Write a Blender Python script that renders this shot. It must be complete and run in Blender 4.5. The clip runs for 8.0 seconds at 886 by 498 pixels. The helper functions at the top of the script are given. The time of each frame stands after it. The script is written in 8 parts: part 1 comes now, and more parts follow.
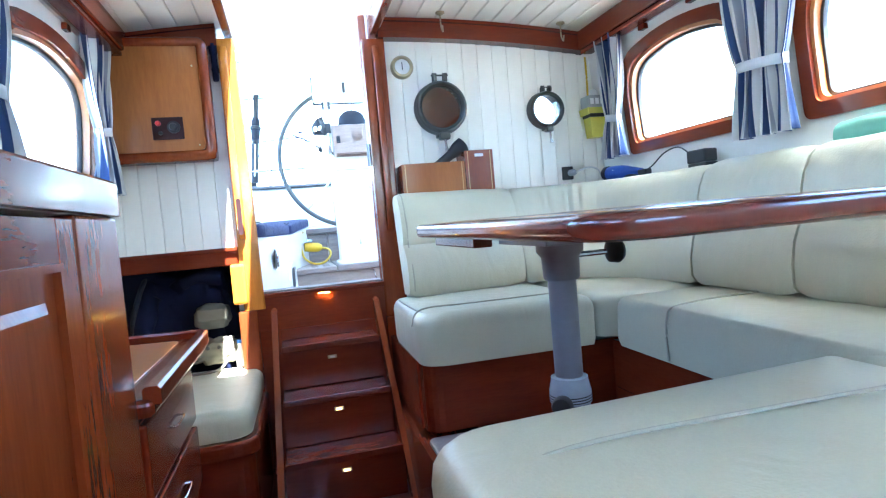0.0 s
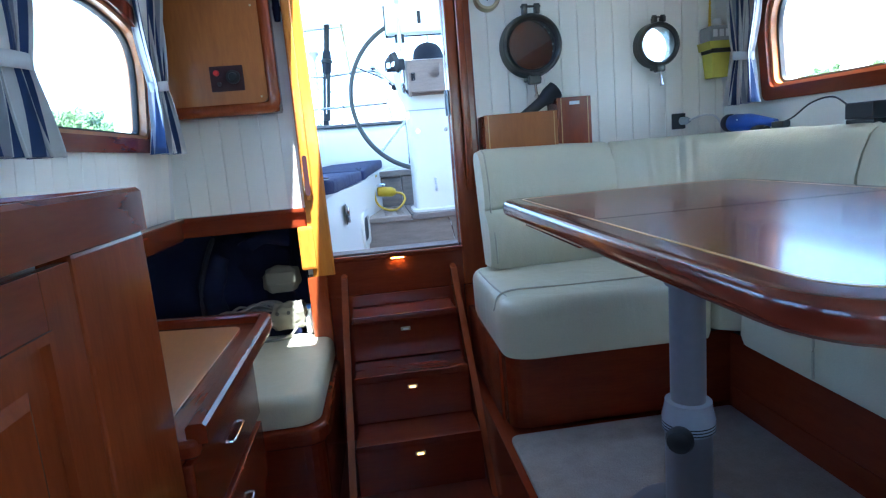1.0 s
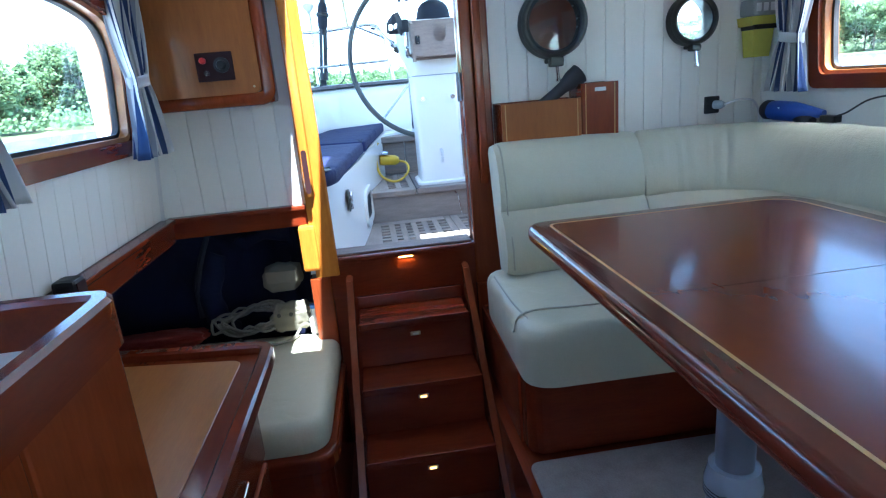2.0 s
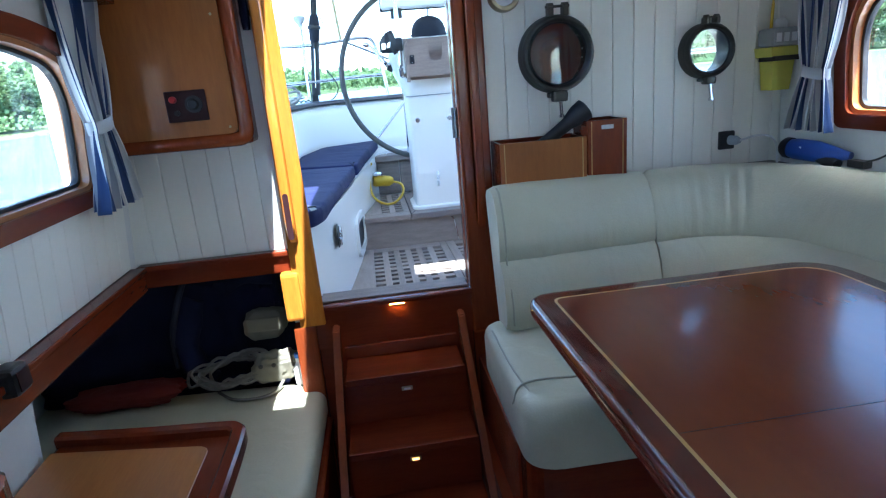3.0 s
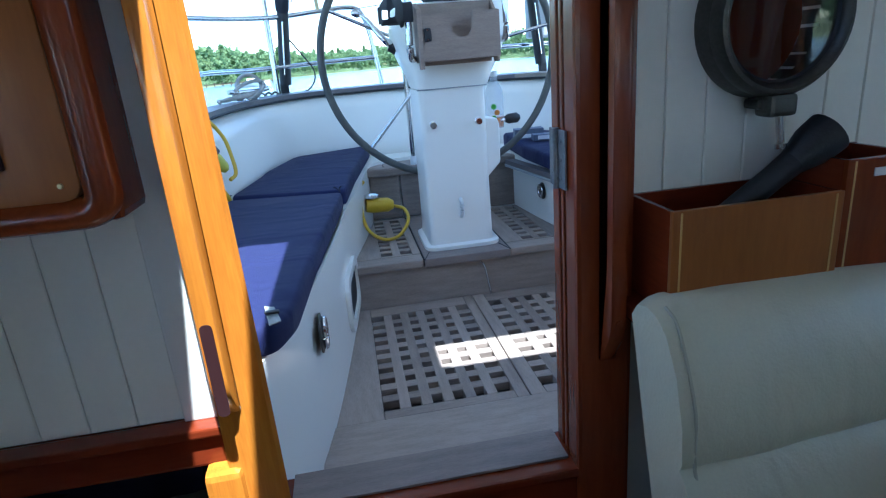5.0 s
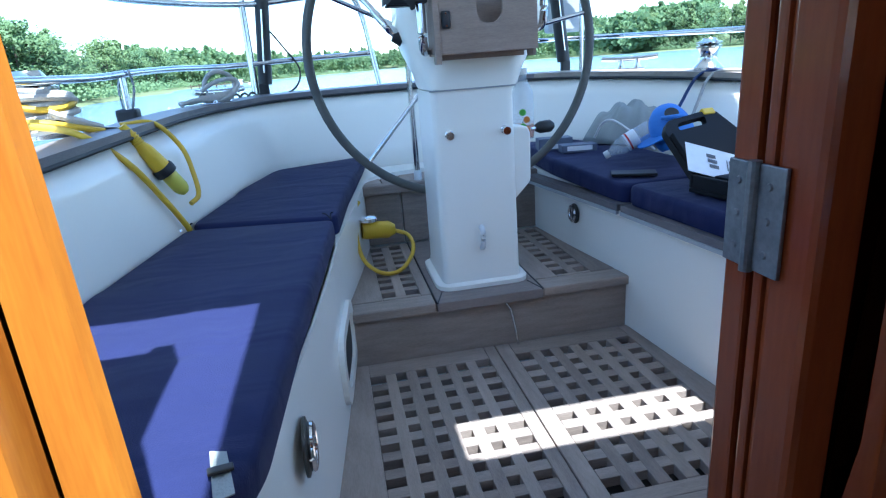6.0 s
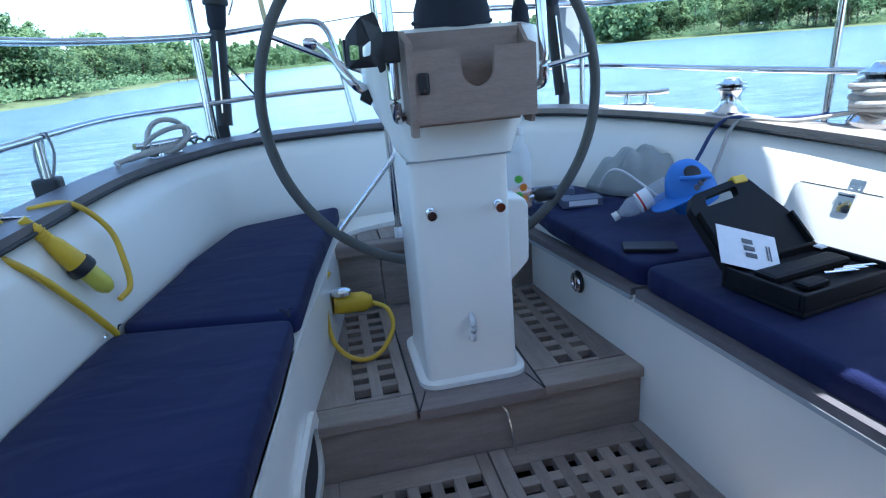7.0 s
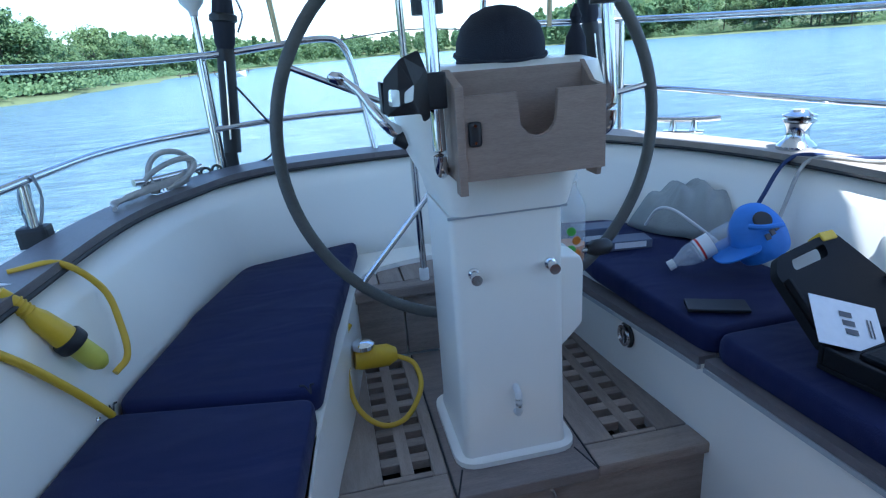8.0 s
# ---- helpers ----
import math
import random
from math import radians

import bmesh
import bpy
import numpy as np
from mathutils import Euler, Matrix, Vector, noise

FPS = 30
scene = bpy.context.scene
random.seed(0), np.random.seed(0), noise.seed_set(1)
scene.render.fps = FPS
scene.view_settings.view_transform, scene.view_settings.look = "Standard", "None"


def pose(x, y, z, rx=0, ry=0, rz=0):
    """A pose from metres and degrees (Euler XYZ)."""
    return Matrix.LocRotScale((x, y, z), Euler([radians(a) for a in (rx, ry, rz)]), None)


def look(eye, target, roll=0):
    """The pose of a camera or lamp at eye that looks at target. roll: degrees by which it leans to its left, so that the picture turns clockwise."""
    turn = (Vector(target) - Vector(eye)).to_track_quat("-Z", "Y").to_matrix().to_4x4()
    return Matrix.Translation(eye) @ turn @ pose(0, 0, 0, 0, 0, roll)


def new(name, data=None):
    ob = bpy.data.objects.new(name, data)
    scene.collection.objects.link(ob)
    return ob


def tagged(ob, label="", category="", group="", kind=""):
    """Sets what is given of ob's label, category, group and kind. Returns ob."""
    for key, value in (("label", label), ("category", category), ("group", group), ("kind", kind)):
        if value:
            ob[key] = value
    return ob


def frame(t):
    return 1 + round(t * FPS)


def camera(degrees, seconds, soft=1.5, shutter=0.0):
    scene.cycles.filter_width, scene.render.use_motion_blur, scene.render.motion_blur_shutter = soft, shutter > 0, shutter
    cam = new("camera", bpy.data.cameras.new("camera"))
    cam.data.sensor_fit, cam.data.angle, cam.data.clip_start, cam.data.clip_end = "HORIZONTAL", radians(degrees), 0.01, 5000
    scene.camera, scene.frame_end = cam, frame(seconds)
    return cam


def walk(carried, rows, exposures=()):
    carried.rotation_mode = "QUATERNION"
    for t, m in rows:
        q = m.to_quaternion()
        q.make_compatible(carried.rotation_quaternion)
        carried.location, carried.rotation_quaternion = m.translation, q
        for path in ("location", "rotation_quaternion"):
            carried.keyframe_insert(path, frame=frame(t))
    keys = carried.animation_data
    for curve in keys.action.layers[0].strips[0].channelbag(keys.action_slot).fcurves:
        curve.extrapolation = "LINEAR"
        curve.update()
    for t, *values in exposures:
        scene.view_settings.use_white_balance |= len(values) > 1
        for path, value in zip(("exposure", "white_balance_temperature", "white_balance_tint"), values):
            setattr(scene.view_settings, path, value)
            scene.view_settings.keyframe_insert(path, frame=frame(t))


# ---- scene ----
cam = camera(74.8, 8.0, 1.2)
PATH = [
    (0, (-0.118, -2.585, 1.108), (0.384, -0.651, 1.009), -5.0),
    (0.3, (-0.020, -2.445, 1.188), (0.199, -0.459, 1.089), -5.0),
    (0.5, (-0.057, -2.402, 1.202), (0.187, -0.419, 1.116), -4.9),
    (1, (-0.081, -2.307, 1.249), (0.147, -0.349, 0.912), -4.8),
    (1.5, (-0.105, -2.197, 1.351), (0.105, -0.28, 0.82), -5.0),
    (3, (-0.035, -1.913, 1.567), (0.178, -0.003, 1.012), -4.9),
    (3.5, (-0.074, -1.752, 1.588), (0.156, 0.153, 1.024), -4.7),
    (4, (-0.113, -1.482, 1.59), (0.133, 0.417, 1.013), -4.7),
    (4.5, (-0.088, -1.189, 1.586), (0.167, 0.705, 0.996), -4.7),
    (4.7, (-0.08, -1.063, 1.605), (0.188, 0.821, 0.987), -4.7),
    (5.8, (-0.095, -0.449, 1.562), (0.212, 1.435, 0.966), -4.5),
    (6, (-0.096, -0.389, 1.578), (0.23, 1.488, 0.969), -4.3),
    (6.5, (-0.032, -0.215, 1.602), (0.314, 1.656, 0.985), -4.5),
    (7, (0.015, -0.04, 1.748), (0.362, 1.823, 1.108), -4.7),
    (7.5, (0.0, 0.022, 1.833), (0.343, 1.883, 1.188), -4.7),
    (8, (-0.025, 0.205, 1.837), (0.318, 2.065, 1.188), -4.4),
]

# ---- light ----
EXPOSURES = [(0.0, 4.55, 5350, 5), (0.5, 3.86, 5150, 4), (1.0, 3.5, 5120, 4), (1.7, 3.32, 5120, 4), (3.0, 2.96, 5230, 5), (3.8, 2.57, 5150, 4), (4.5, 2.2, 5150, 4), (5.8, 2.0, 5180, 5), (6.5, 1.93, 5200, 6), (7.0, 1.63, 5180, 7), (8.0, 1.40, 5160, 7)]
walk(cam, [(t, look(eye, target, roll)) for t, eye, target, roll in PATH], EXPOSURES)
TO_SUN = Vector((0.128, -0.38, 1.0)).normalized()
world = bpy.data.worlds.new("sky")
scene.world = world
world.use_nodes = True
sky = world.node_tree.nodes.new("ShaderNodeTexSky")
sky.sky_type, sky.sun_disc, sky.dust_density = "NISHITA", False, 0.3
sky.sun_elevation = math.asin(TO_SUN.z)
sky.sun_rotation = math.atan2(TO_SUN.x, TO_SUN.y)
background = world.node_tree.nodes["Background"]
background.inputs[1].default_value = 0.15
world.node_tree.links.new(sky.outputs[0], background.inputs[0])
sun = new("sun", bpy.data.lights.new("sun", "SUN"))
sun.data.energy, sun.data.angle, sun.data.color = 5.0, radians(0.55), (1.0, 0.95, 0.87)
sun.matrix_world = look((0, 0, 30), Vector((0, 0, 30)) - TO_SUN)

# ---- materials ----


def material(name, c1, c2=None, rough=0.5, metal=0.0, scale=6.0, stretch=(1, 1, 1), bump=0.08, grain=70.0, coat=0.0, vary=0.0, spec=0.5, sheen=0.0, rough_vary=0.12):
    """A surface with broad variation, fine grain relief and uneven gloss."""
    m = bpy.data.materials.new(name)
    m.use_nodes = True
    n, l = m.node_tree.nodes, m.node_tree.links
    b = n["Principled BSDF"]
    c2 = c2 or tuple(v * 0.8 for v in c1)
    co = n.new("ShaderNodeTexCoord")
    mp = n.new("ShaderNodeMapping")
    mp.inputs["Scale"].default_value = stretch
    l.new(co.outputs["Object"], mp.inputs[0])
    big = n.new("ShaderNodeTexNoise")
    big.inputs["Scale"].default_value, big.inputs["Detail"].default_value, big.inputs["Roughness"].default_value = scale, 5, 0.6
    l.new(mp.outputs[0], big.inputs[0])
    fine = n.new("ShaderNodeTexNoise")
    fine.inputs["Scale"].default_value, fine.inputs["Detail"].default_value = grain, 3
    l.new(mp.outputs[0], fine.inputs[0])
    ramp = n.new("ShaderNodeValToRGB")
    ramp.color_ramp.elements[0].position, ramp.color_ramp.elements[1].position = 0.3, 0.72
    ramp.color_ramp.elements[0].color, ramp.color_ramp.elements[1].color = (*c2, 1), (*c1, 1)
    mix = n.new("ShaderNodeMath")
    mix.operation = "MULTIPLY_ADD"
    mix.inputs[1].default_value, mix.inputs[2].default_value = 0.35, 0.0
    l.new(fine.outputs[0], mix.inputs[0])
    add = n.new("ShaderNodeMath")
    add.operation = "MULTIPLY_ADD"
    add.inputs[1].default_value = 0.65
    l.new(big.outputs[0], add.inputs[0])
    l.new(mix.outputs[0], add.inputs[2])
    value = add.outputs[0]
    if vary:
        info = n.new("ShaderNodeObjectInfo")
        rnd = n.new("ShaderNodeMath")
        rnd.operation = "MULTIPLY_ADD"
        rnd.inputs[1].default_value = vary
        sub = n.new("ShaderNodeMath")
        sub.operation = "SUBTRACT"
        sub.inputs[1].default_value = vary / 2
        l.new(info.outputs["Random"], rnd.inputs[0])
        l.new(value, sub.inputs[0])
        l.new(sub.outputs[0], rnd.inputs[2])
        value = rnd.outputs[0]
    l.new(value, ramp.inputs[0])
    l.new(ramp.outputs[0], b.inputs["Base Color"])
    rr = n.new("ShaderNodeMath")
    rr.operation = "MULTIPLY_ADD"
    rr.inputs[1].default_value, rr.inputs[2].default_value = rough_vary, rough - rough_vary / 2
    l.new(big.outputs[0], rr.inputs[0])
    l.new(rr.outputs[0], b.inputs["Roughness"])
    b.inputs["Metallic"].default_value = metal
    b.inputs["Specular IOR Level"].default_value = spec
    b.inputs["Coat Weight"].default_value, b.inputs["Coat Roughness"].default_value = coat, 0.08
    b.inputs["Sheen Weight"].default_value, b.inputs["Sheen Roughness"].default_value = sheen, 0.4
    if bump:
        bp = n.new("ShaderNodeBump")
        bp.inputs["Strength"].default_value, bp.inputs["Distance"].default_value = bump, 0.004
        l.new(fine.outputs[0], bp.inputs["Height"])
        l.new(bp.outputs[0], b.inputs["Normal"])
    return m


def plain(name, c, rough=0.5, metal=0.0, **kw):
    return material(name, c, tuple(v * 0.88 for v in c), rough, metal, scale=9, **kw)


def glowing(name, c, strength):
    m = bpy.data.materials.new(name)
    m.use_nodes = True
    b = m.node_tree.nodes["Principled BSDF"]
    b.inputs["Base Color"].default_value = (*c, 1)
    b.inputs["Emission Color"].default_value, b.inputs["Emission Strength"].default_value = (*c, 1), strength
    return m


def glassy(name, c=(1, 1, 1), ior=1.45, rough=0.0):
    m = bpy.data.materials.new(name)
    m.use_nodes = True
    b = m.node_tree.nodes["Principled BSDF"]
    b.inputs["Base Color"].default_value = (*c, 1)
    b.inputs["Transmission Weight"].default_value, b.inputs["IOR"].default_value, b.inputs["Roughness"].default_value = 1.0, ior, rough
    return m


def striped():
    """Blue, white and pale grey stripes that follow the cloth's own width."""
    m = material("striped_cloth", (0.7, 0.7, 0.68), None, 0.85, bump=0.2, grain=400, sheen=0.2)
    n, l = m.node_tree.nodes, m.node_tree.links
    uv = n.new("ShaderNodeUVMap")
    uv.uv_map = "cloth"
    sep = n.new("ShaderNodeSeparateXYZ")
    l.new(uv.outputs[0], sep.inputs[0])
    ramp = n.new("ShaderNodeValToRGB")
    ramp.color_ramp.interpolation = "CONSTANT"
    fr = n.new("ShaderNodeMath")
    fr.operation = "FRACT"
    l.new(sep.outputs[0], fr.inputs[0])
    l.new(fr.outputs[0], ramp.inputs[0])
    e = ramp.color_ramp.elements
    e[0].position, e[0].color = 0.0, (0.03, 0.06, 0.17, 1)
    e[1].position, e[1].color = 0.38, (0.72, 0.72, 0.7, 1)
    k = e.new(0.62)
    k.color = (0.36, 0.38, 0.44, 1)
    k = e.new(0.74)
    k.color = (0.72, 0.72, 0.7, 1)
    l.new(ramp.outputs[0], n["Principled BSDF"].inputs["Base Color"])
    n["Principled BSDF"].inputs["Subsurface Weight"].default_value = 0.0
    return m


MAHOGANY = material("varnished_mahogany", (0.165, 0.027, 0.008), (0.105, 0.016, 0.005), 0.22, scale=4, stretch=(1, 7, 7), grain=22, bump=0.006, coat=0.12, spec=0.28, vary=0.12, rough_vary=0.05)
MAHOGANY_Z = material("varnished_mahogany_upright", (0.235, 0.048, 0.012), (0.15, 0.028, 0.0075), 0.22, scale=4, stretch=(7, 7, 1), grain=22, bump=0.006, coat=0.12, spec=0.28, vary=0.12, rough_vary=0.05)
MAHOGANY_Y = material("varnished_mahogany_lengthwise", (0.185, 0.032, 0.010), (0.12, 0.02, 0.0065), 0.22, scale=4, stretch=(7, 1, 7), grain=22, bump=0.006, coat=0.2, spec=0.3, vary=0.12, rough_vary=0.05)
TABLETOP = material("polished_table_veneer", (0.20, 0.046, 0.012), (0.15, 0.032, 0.009), 0.25, scale=2.5, stretch=(3, 1, 3), grain=9, bump=0.0, coat=0.25, rough_vary=0.0, spec=0.4)
TABLE_RIM = material("dark_red_table_rim", (0.125, 0.020, 0.009), (0.085, 0.013, 0.007), 0.2, scale=3, stretch=(3, 1, 3), grain=12, bump=0.0, coat=0.4, rough_vary=0.02)
HONEY = material("honey_wood_panel", (0.35, 0.125, 0.028), (0.235, 0.078, 0.017), 0.36, scale=3, stretch=(6, 6, 1), grain=20, bump=0.015, coat=0.1, spec=0.25, rough_vary=0.04)
HONEY_Y = material("honey_wood_top", (0.44, 0.18, 0.05), (0.33, 0.12, 0.03), 0.3, scale=4, stretch=(8, 1, 8), grain=26, bump=0.04, coat=0.3)
# Port jamb wood: the gold of direct sun is put into its colour.
JAMB_SUNLIT = material("varnished_jamb_sunlit_gold", (0.56, 0.215, 0.022), (0.41, 0.13, 0.014), 0.24, scale=4, stretch=(12, 12, 1), grain=30, bump=0.06, coat=0.3)
INLAY = plain("pale_wood_inlay", (0.6, 0.36, 0.12), 0.3)
PLANK = material("white_painted_plank", (0.88, 0.86, 0.76), (0.83, 0.81, 0.71), 0.42, scale=3, grain=90, bump=0.03, vary=0.08)
WALL_WHITE = material("white_painted_wall", (0.78, 0.77, 0.71), (0.72, 0.71, 0.65), 0.5, scale=3, grain=90, bump=0.05)
CEIL = material("cream_ceiling_board", (0.80, 0.78, 0.69), (0.74, 0.72, 0.63), 0.42, scale=3, grain=60, bump=0.03)
GELCOAT = material("white_gelcoat", (0.85, 0.825, 0.75), (0.835, 0.81, 0.735), 0.28, scale=1.5, grain=140, bump=0.02, coat=0.2, rough_vary=0.03)
DECK = material("deck_paint", (0.70, 0.70, 0.66), (0.62, 0.62, 0.58), 0.7, scale=4, grain=200, bump=0.3)
LEATHER = material("cream_leather", (0.56, 0.535, 0.385), (0.49, 0.465, 0.335), 0.40, scale=4, grain=190, bump=0.2)
LEATHER_SEAM = plain("leather_piping", (0.40, 0.385, 0.30), 0.6)
NAVY = material("navy_canvas", (0.0125, 0.0165, 0.071), (0.0088, 0.012, 0.052), 0.75, scale=7, grain=420, bump=0.3, spec=0.2, sheen=0.07)
NAVY_BAG = material("dark_navy_bag_cloth", (0.008, 0.011, 0.034), None, 0.85, scale=8, grain=300, bump=0.3, spec=0.15)
TEAK = material("weathered_grey_teak", (0.355, 0.29, 0.245), (0.20, 0.16, 0.135), 0.72, scale=4, stretch=(2, 12, 12), grain=40, bump=0.3, vary=0.3)
TEAK_Y = material("weathered_teak_lengthwise", (0.355, 0.29, 0.245), (0.20, 0.16, 0.135), 0.72, scale=4, stretch=(12, 2, 12), grain=40, bump=0.3, vary=0.3)
TEAK_DARK = material("wet_dark_teak", (0.27, 0.22, 0.195), (0.16, 0.13, 0.115), 0.65, scale=4, stretch=(2, 12, 12), grain=40, bump=0.3, vary=0.2)
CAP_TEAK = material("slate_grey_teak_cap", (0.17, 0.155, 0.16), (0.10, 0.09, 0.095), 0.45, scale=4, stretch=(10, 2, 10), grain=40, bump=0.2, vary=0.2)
# Paler copy of the cap teak, with the starboard side's sunlight in its colour.
CAP_TEAK_SUNLIT = material("pale_teak_cap_sunlit", (0.36, 0.315, 0.265), (0.25, 0.215, 0.18), 0.6, scale=4, stretch=(10, 2, 10), grain=40, bump=0.2, vary=0.2)
TEAK_BOX = material("grey_brown_teak_box", (0.33, 0.25, 0.20), (0.23, 0.17, 0.135), 0.6, scale=5, stretch=(2, 12, 12), grain=40, bump=0.2)
STEEL = material("polished_stainless", (0.72, 0.72, 0.73), None, 0.13, 1.0, scale=10, grain=120, bump=0.01, rough_vary=0.08)
PALE_ENAMEL = plain("pale_blue_grey_enamel", (0.36, 0.38, 0.43), 0.25, coat=0.3)
CHROME = material("chrome", (0.80, 0.80, 0.82), None, 0.08, 1.0, bump=0.0, rough_vary=0.06)
BRONZE = material("aged_bronze", (0.115, 0.11, 0.095), (0.05, 0.05, 0.045), 0.4, 0.7, scale=14, grain=160, bump=0.15)
HINGE_STEEL = material("tarnished_hinge_steel", (0.27, 0.28, 0.30), (0.13, 0.135, 0.15), 0.42, 0.8, scale=18, grain=160, bump=0.12)
BRASS = material("dull_brass", (0.5, 0.42, 0.25), (0.35, 0.3, 0.2), 0.35, 0.9, scale=14, bump=0.05)
GREY_TUBE = material("grey_enamelled_tube", (0.215, 0.21, 0.235), (0.18, 0.175, 0.2), 0.38, 0.2, scale=8, bump=0.02)
CARPET = material("grey_carpet", (0.34, 0.30, 0.275), (0.22, 0.195, 0.18), 0.95, scale=16, stretch=(1, 1, 1), grain=220, bump=0.7)
BLACK = material("matt_black_plastic", (0.018, 0.018, 0.02), (0.012, 0.012, 0.013), 0.5, scale=10, grain=180, bump=0.1)
BLACK_CASE = material("black_moulded_case", (0.010, 0.010, 0.012), (0.006, 0.006, 0.007), 0.6, scale=10, grain=300, bump=0.25, spec=0.18)
BLACK_CLOTH = material("black_navy_cloth_cover", (0.014, 0.017, 0.03), None, 0.8, grain=320, bump=0.3)
RUBBER = plain("black_rubber_seal", (0.02, 0.02, 0.022), 0.6)
WHEEL_GRIP = material("grey_leather_wheel_wrap", (0.11, 0.11, 0.10), (0.07, 0.07, 0.065), 0.6, scale=20, grain=240, bump=0.3)
YELLOW = plain("yellow_plastic", (0.68, 0.45, 0.02), 0.45)
YELLOW_LIME = plain("lime_yellow_plastic", (0.60, 0.56, 0.08), 0.45)
YELLOW_CORD = plain("yellow_cord_jacket", (0.66, 0.43, 0.03), 0.45)
RED = plain("red_cloth", (0.17, 0.02, 0.012), 0.9)
RED_KNOB = plain("red_switch", (0.5, 0.02, 0.02), 0.4)
PLATE = plain("dark_switch_plate", (0.035, 0.013, 0.014), 0.6, spec=0.15)
ROPE = material("grey_white_rope", (0.52, 0.50, 0.46), (0.34, 0.33, 0.31), 0.85, scale=60, grain=300, bump=0.6)
ROPE_GREY = material("grey_brown_rope", (0.19, 0.17, 0.14), (0.11, 0.10, 0.085), 0.9, scale=60, grain=300, bump=0.6)
ROPE_BLUE = plain("dark_blue_rope", (0.03, 0.05, 0.14), 0.8)
GREYBAG = material("grey_canvas_bag", (0.36, 0.38, 0.36), (0.29, 0.31, 0.30), 0.85, scale=8, grain=300, bump=0.3)
BEIGE = plain("beige_pack_cloth", (0.17, 0.155, 0.115), 0.9)
BLUE_CAP = plain("bright_blue_cap_cloth", (0.06, 0.20, 0.62), 0.6)
BLUE_TOOL = plain("blue_tool_plastic", (0.02, 0.06, 0.28), 0.4)
PAPER = plain("white_paper", (0.82, 0.83, 0.85), 0.7)
INK = plain("grey_ink", (0.12, 0.12, 0.13), 0.7)
WHITE_PLASTIC = plain("white_plastic", (0.72, 0.72, 0.70), 0.4)
GREY_PLASTIC = plain("grey_plastic", (0.36, 0.38, 0.39), 0.5)
CANVAS = material("pale_canvas_top", (0.62, 0.63, 0.62), (0.56, 0.57, 0.56), 0.8, scale=3, grain=260, bump=0.2)
nt = CANVAS.node_tree
thin = nt.nodes.new("ShaderNodeBsdfTranslucent")
thin.inputs[0].default_value = (0.62, 0.63, 0.62, 1)
blend = nt.nodes.new("ShaderNodeMixShader")
blend.inputs[0].default_value = 0.35
nt.links.new(nt.nodes["Principled BSDF"].outputs[0], blend.inputs[1])
nt.links.new(thin.outputs[0], blend.inputs[2])
nt.links.new(blend.outputs[0], nt.nodes["Material Output"].inputs[0])
GLASS = glassy("clear_glass")
TINTED = glassy("porthole_glass", (0.9, 0.95, 0.93))
BOTTLE = plain("clear_bottle_plastic", (0.72, 0.78, 0.84), 0.12, bump=0.0)
BOTTLE.node_tree.nodes["Principled BSDF"].inputs["Alpha"].default_value = 0.32
JUICE = plain("orange_juice_label", (0.55, 0.18, 0.02), 0.4)
GREEN_LABEL = plain("green_label", (0.12, 0.4, 0.06), 0.4)
LABEL = plain("white_label", (0.75, 0.76, 0.78), 0.5)
LAMP_GLOW = glowing("warm_lamp_glow", (1.0, 0.86, 0.62), 1.5)
STEP_GLOW = glowing("warm_step_light_glow", (1.0, 0.5, 0.12), 0.7)
SILL_GLOW = glowing("warm_sill_light_glow", (1.0, 0.62, 0.07), 16.0)
FLOOR_WOOD = material("dark_red_sole_board", (0.16, 0.028, 0.012), (0.09, 0.015, 0.008), 0.3, scale=4, stretch=(8, 1, 8), grain=26, bump=0.05, coat=0.3)
# Near-black for hollows: their deep shade is painted as colour.
HOLLOW_SHADE = plain("hollow_shade_dark", (0.03, 0.03, 0.03), 0.8)
STRIPES = striped()


def wrinkled(m, scale, strength, stretch, distance=0.02):
    """Adds soft folds over the fine grain of a cloth or leather."""
    n, l = m.node_tree.nodes, m.node_tree.links
    co = n.new("ShaderNodeTexCoord")
    mp = n.new("ShaderNodeMapping")
    mp.inputs["Scale"].default_value = stretch
    l.new(co.outputs["Object"], mp.inputs[0])
    fold = n.new("ShaderNodeTexNoise")
    fold.inputs["Scale"].default_value, fold.inputs["Detail"].default_value, fold.inputs["Distortion"].default_value = scale, 2, 0.6
    l.new(mp.outputs[0], fold.inputs[0])
    bp = n.new("ShaderNodeBump")
    bp.inputs["Strength"].default_value, bp.inputs["Distance"].default_value = strength, distance
    l.new(fold.outputs[0], bp.inputs["Height"])
    b = n["Principled BSDF"]
    if b.inputs["Normal"].links:
        l.new(b.inputs["Normal"].links[0].from_socket, bp.inputs["Normal"])
    l.new(bp.outputs[0], b.inputs["Normal"])


wrinkled(LEATHER, 5, 0.3, (2.2, 2.2, 0.7))
wrinkled(NAVY, 4, 0.55, (0.7, 2.2, 1))
wrinkled(NAVY_BAG, 7, 0.6, (1.4, 1, 1))
wrinkled(GREYBAG, 9, 0.25, (1, 1, 1))
wrinkled(BLUE_CAP, 12, 0.3, (1, 1, 1))
LEAF = material("summer_foliage", (0.21, 0.30, 0.125), (0.12, 0.215, 0.105), 0.7, scale=0.25, grain=1.5, bump=0.0, vary=0.4)
LEAF_PALE = material("pale_willow_foliage", (0.21, 0.28, 0.13), (0.13, 0.19, 0.08), 0.7, scale=0.25, grain=1.5, bump=0.0)
BARK = plain("tree_bark", (0.09, 0.065, 0.045), 0.9)
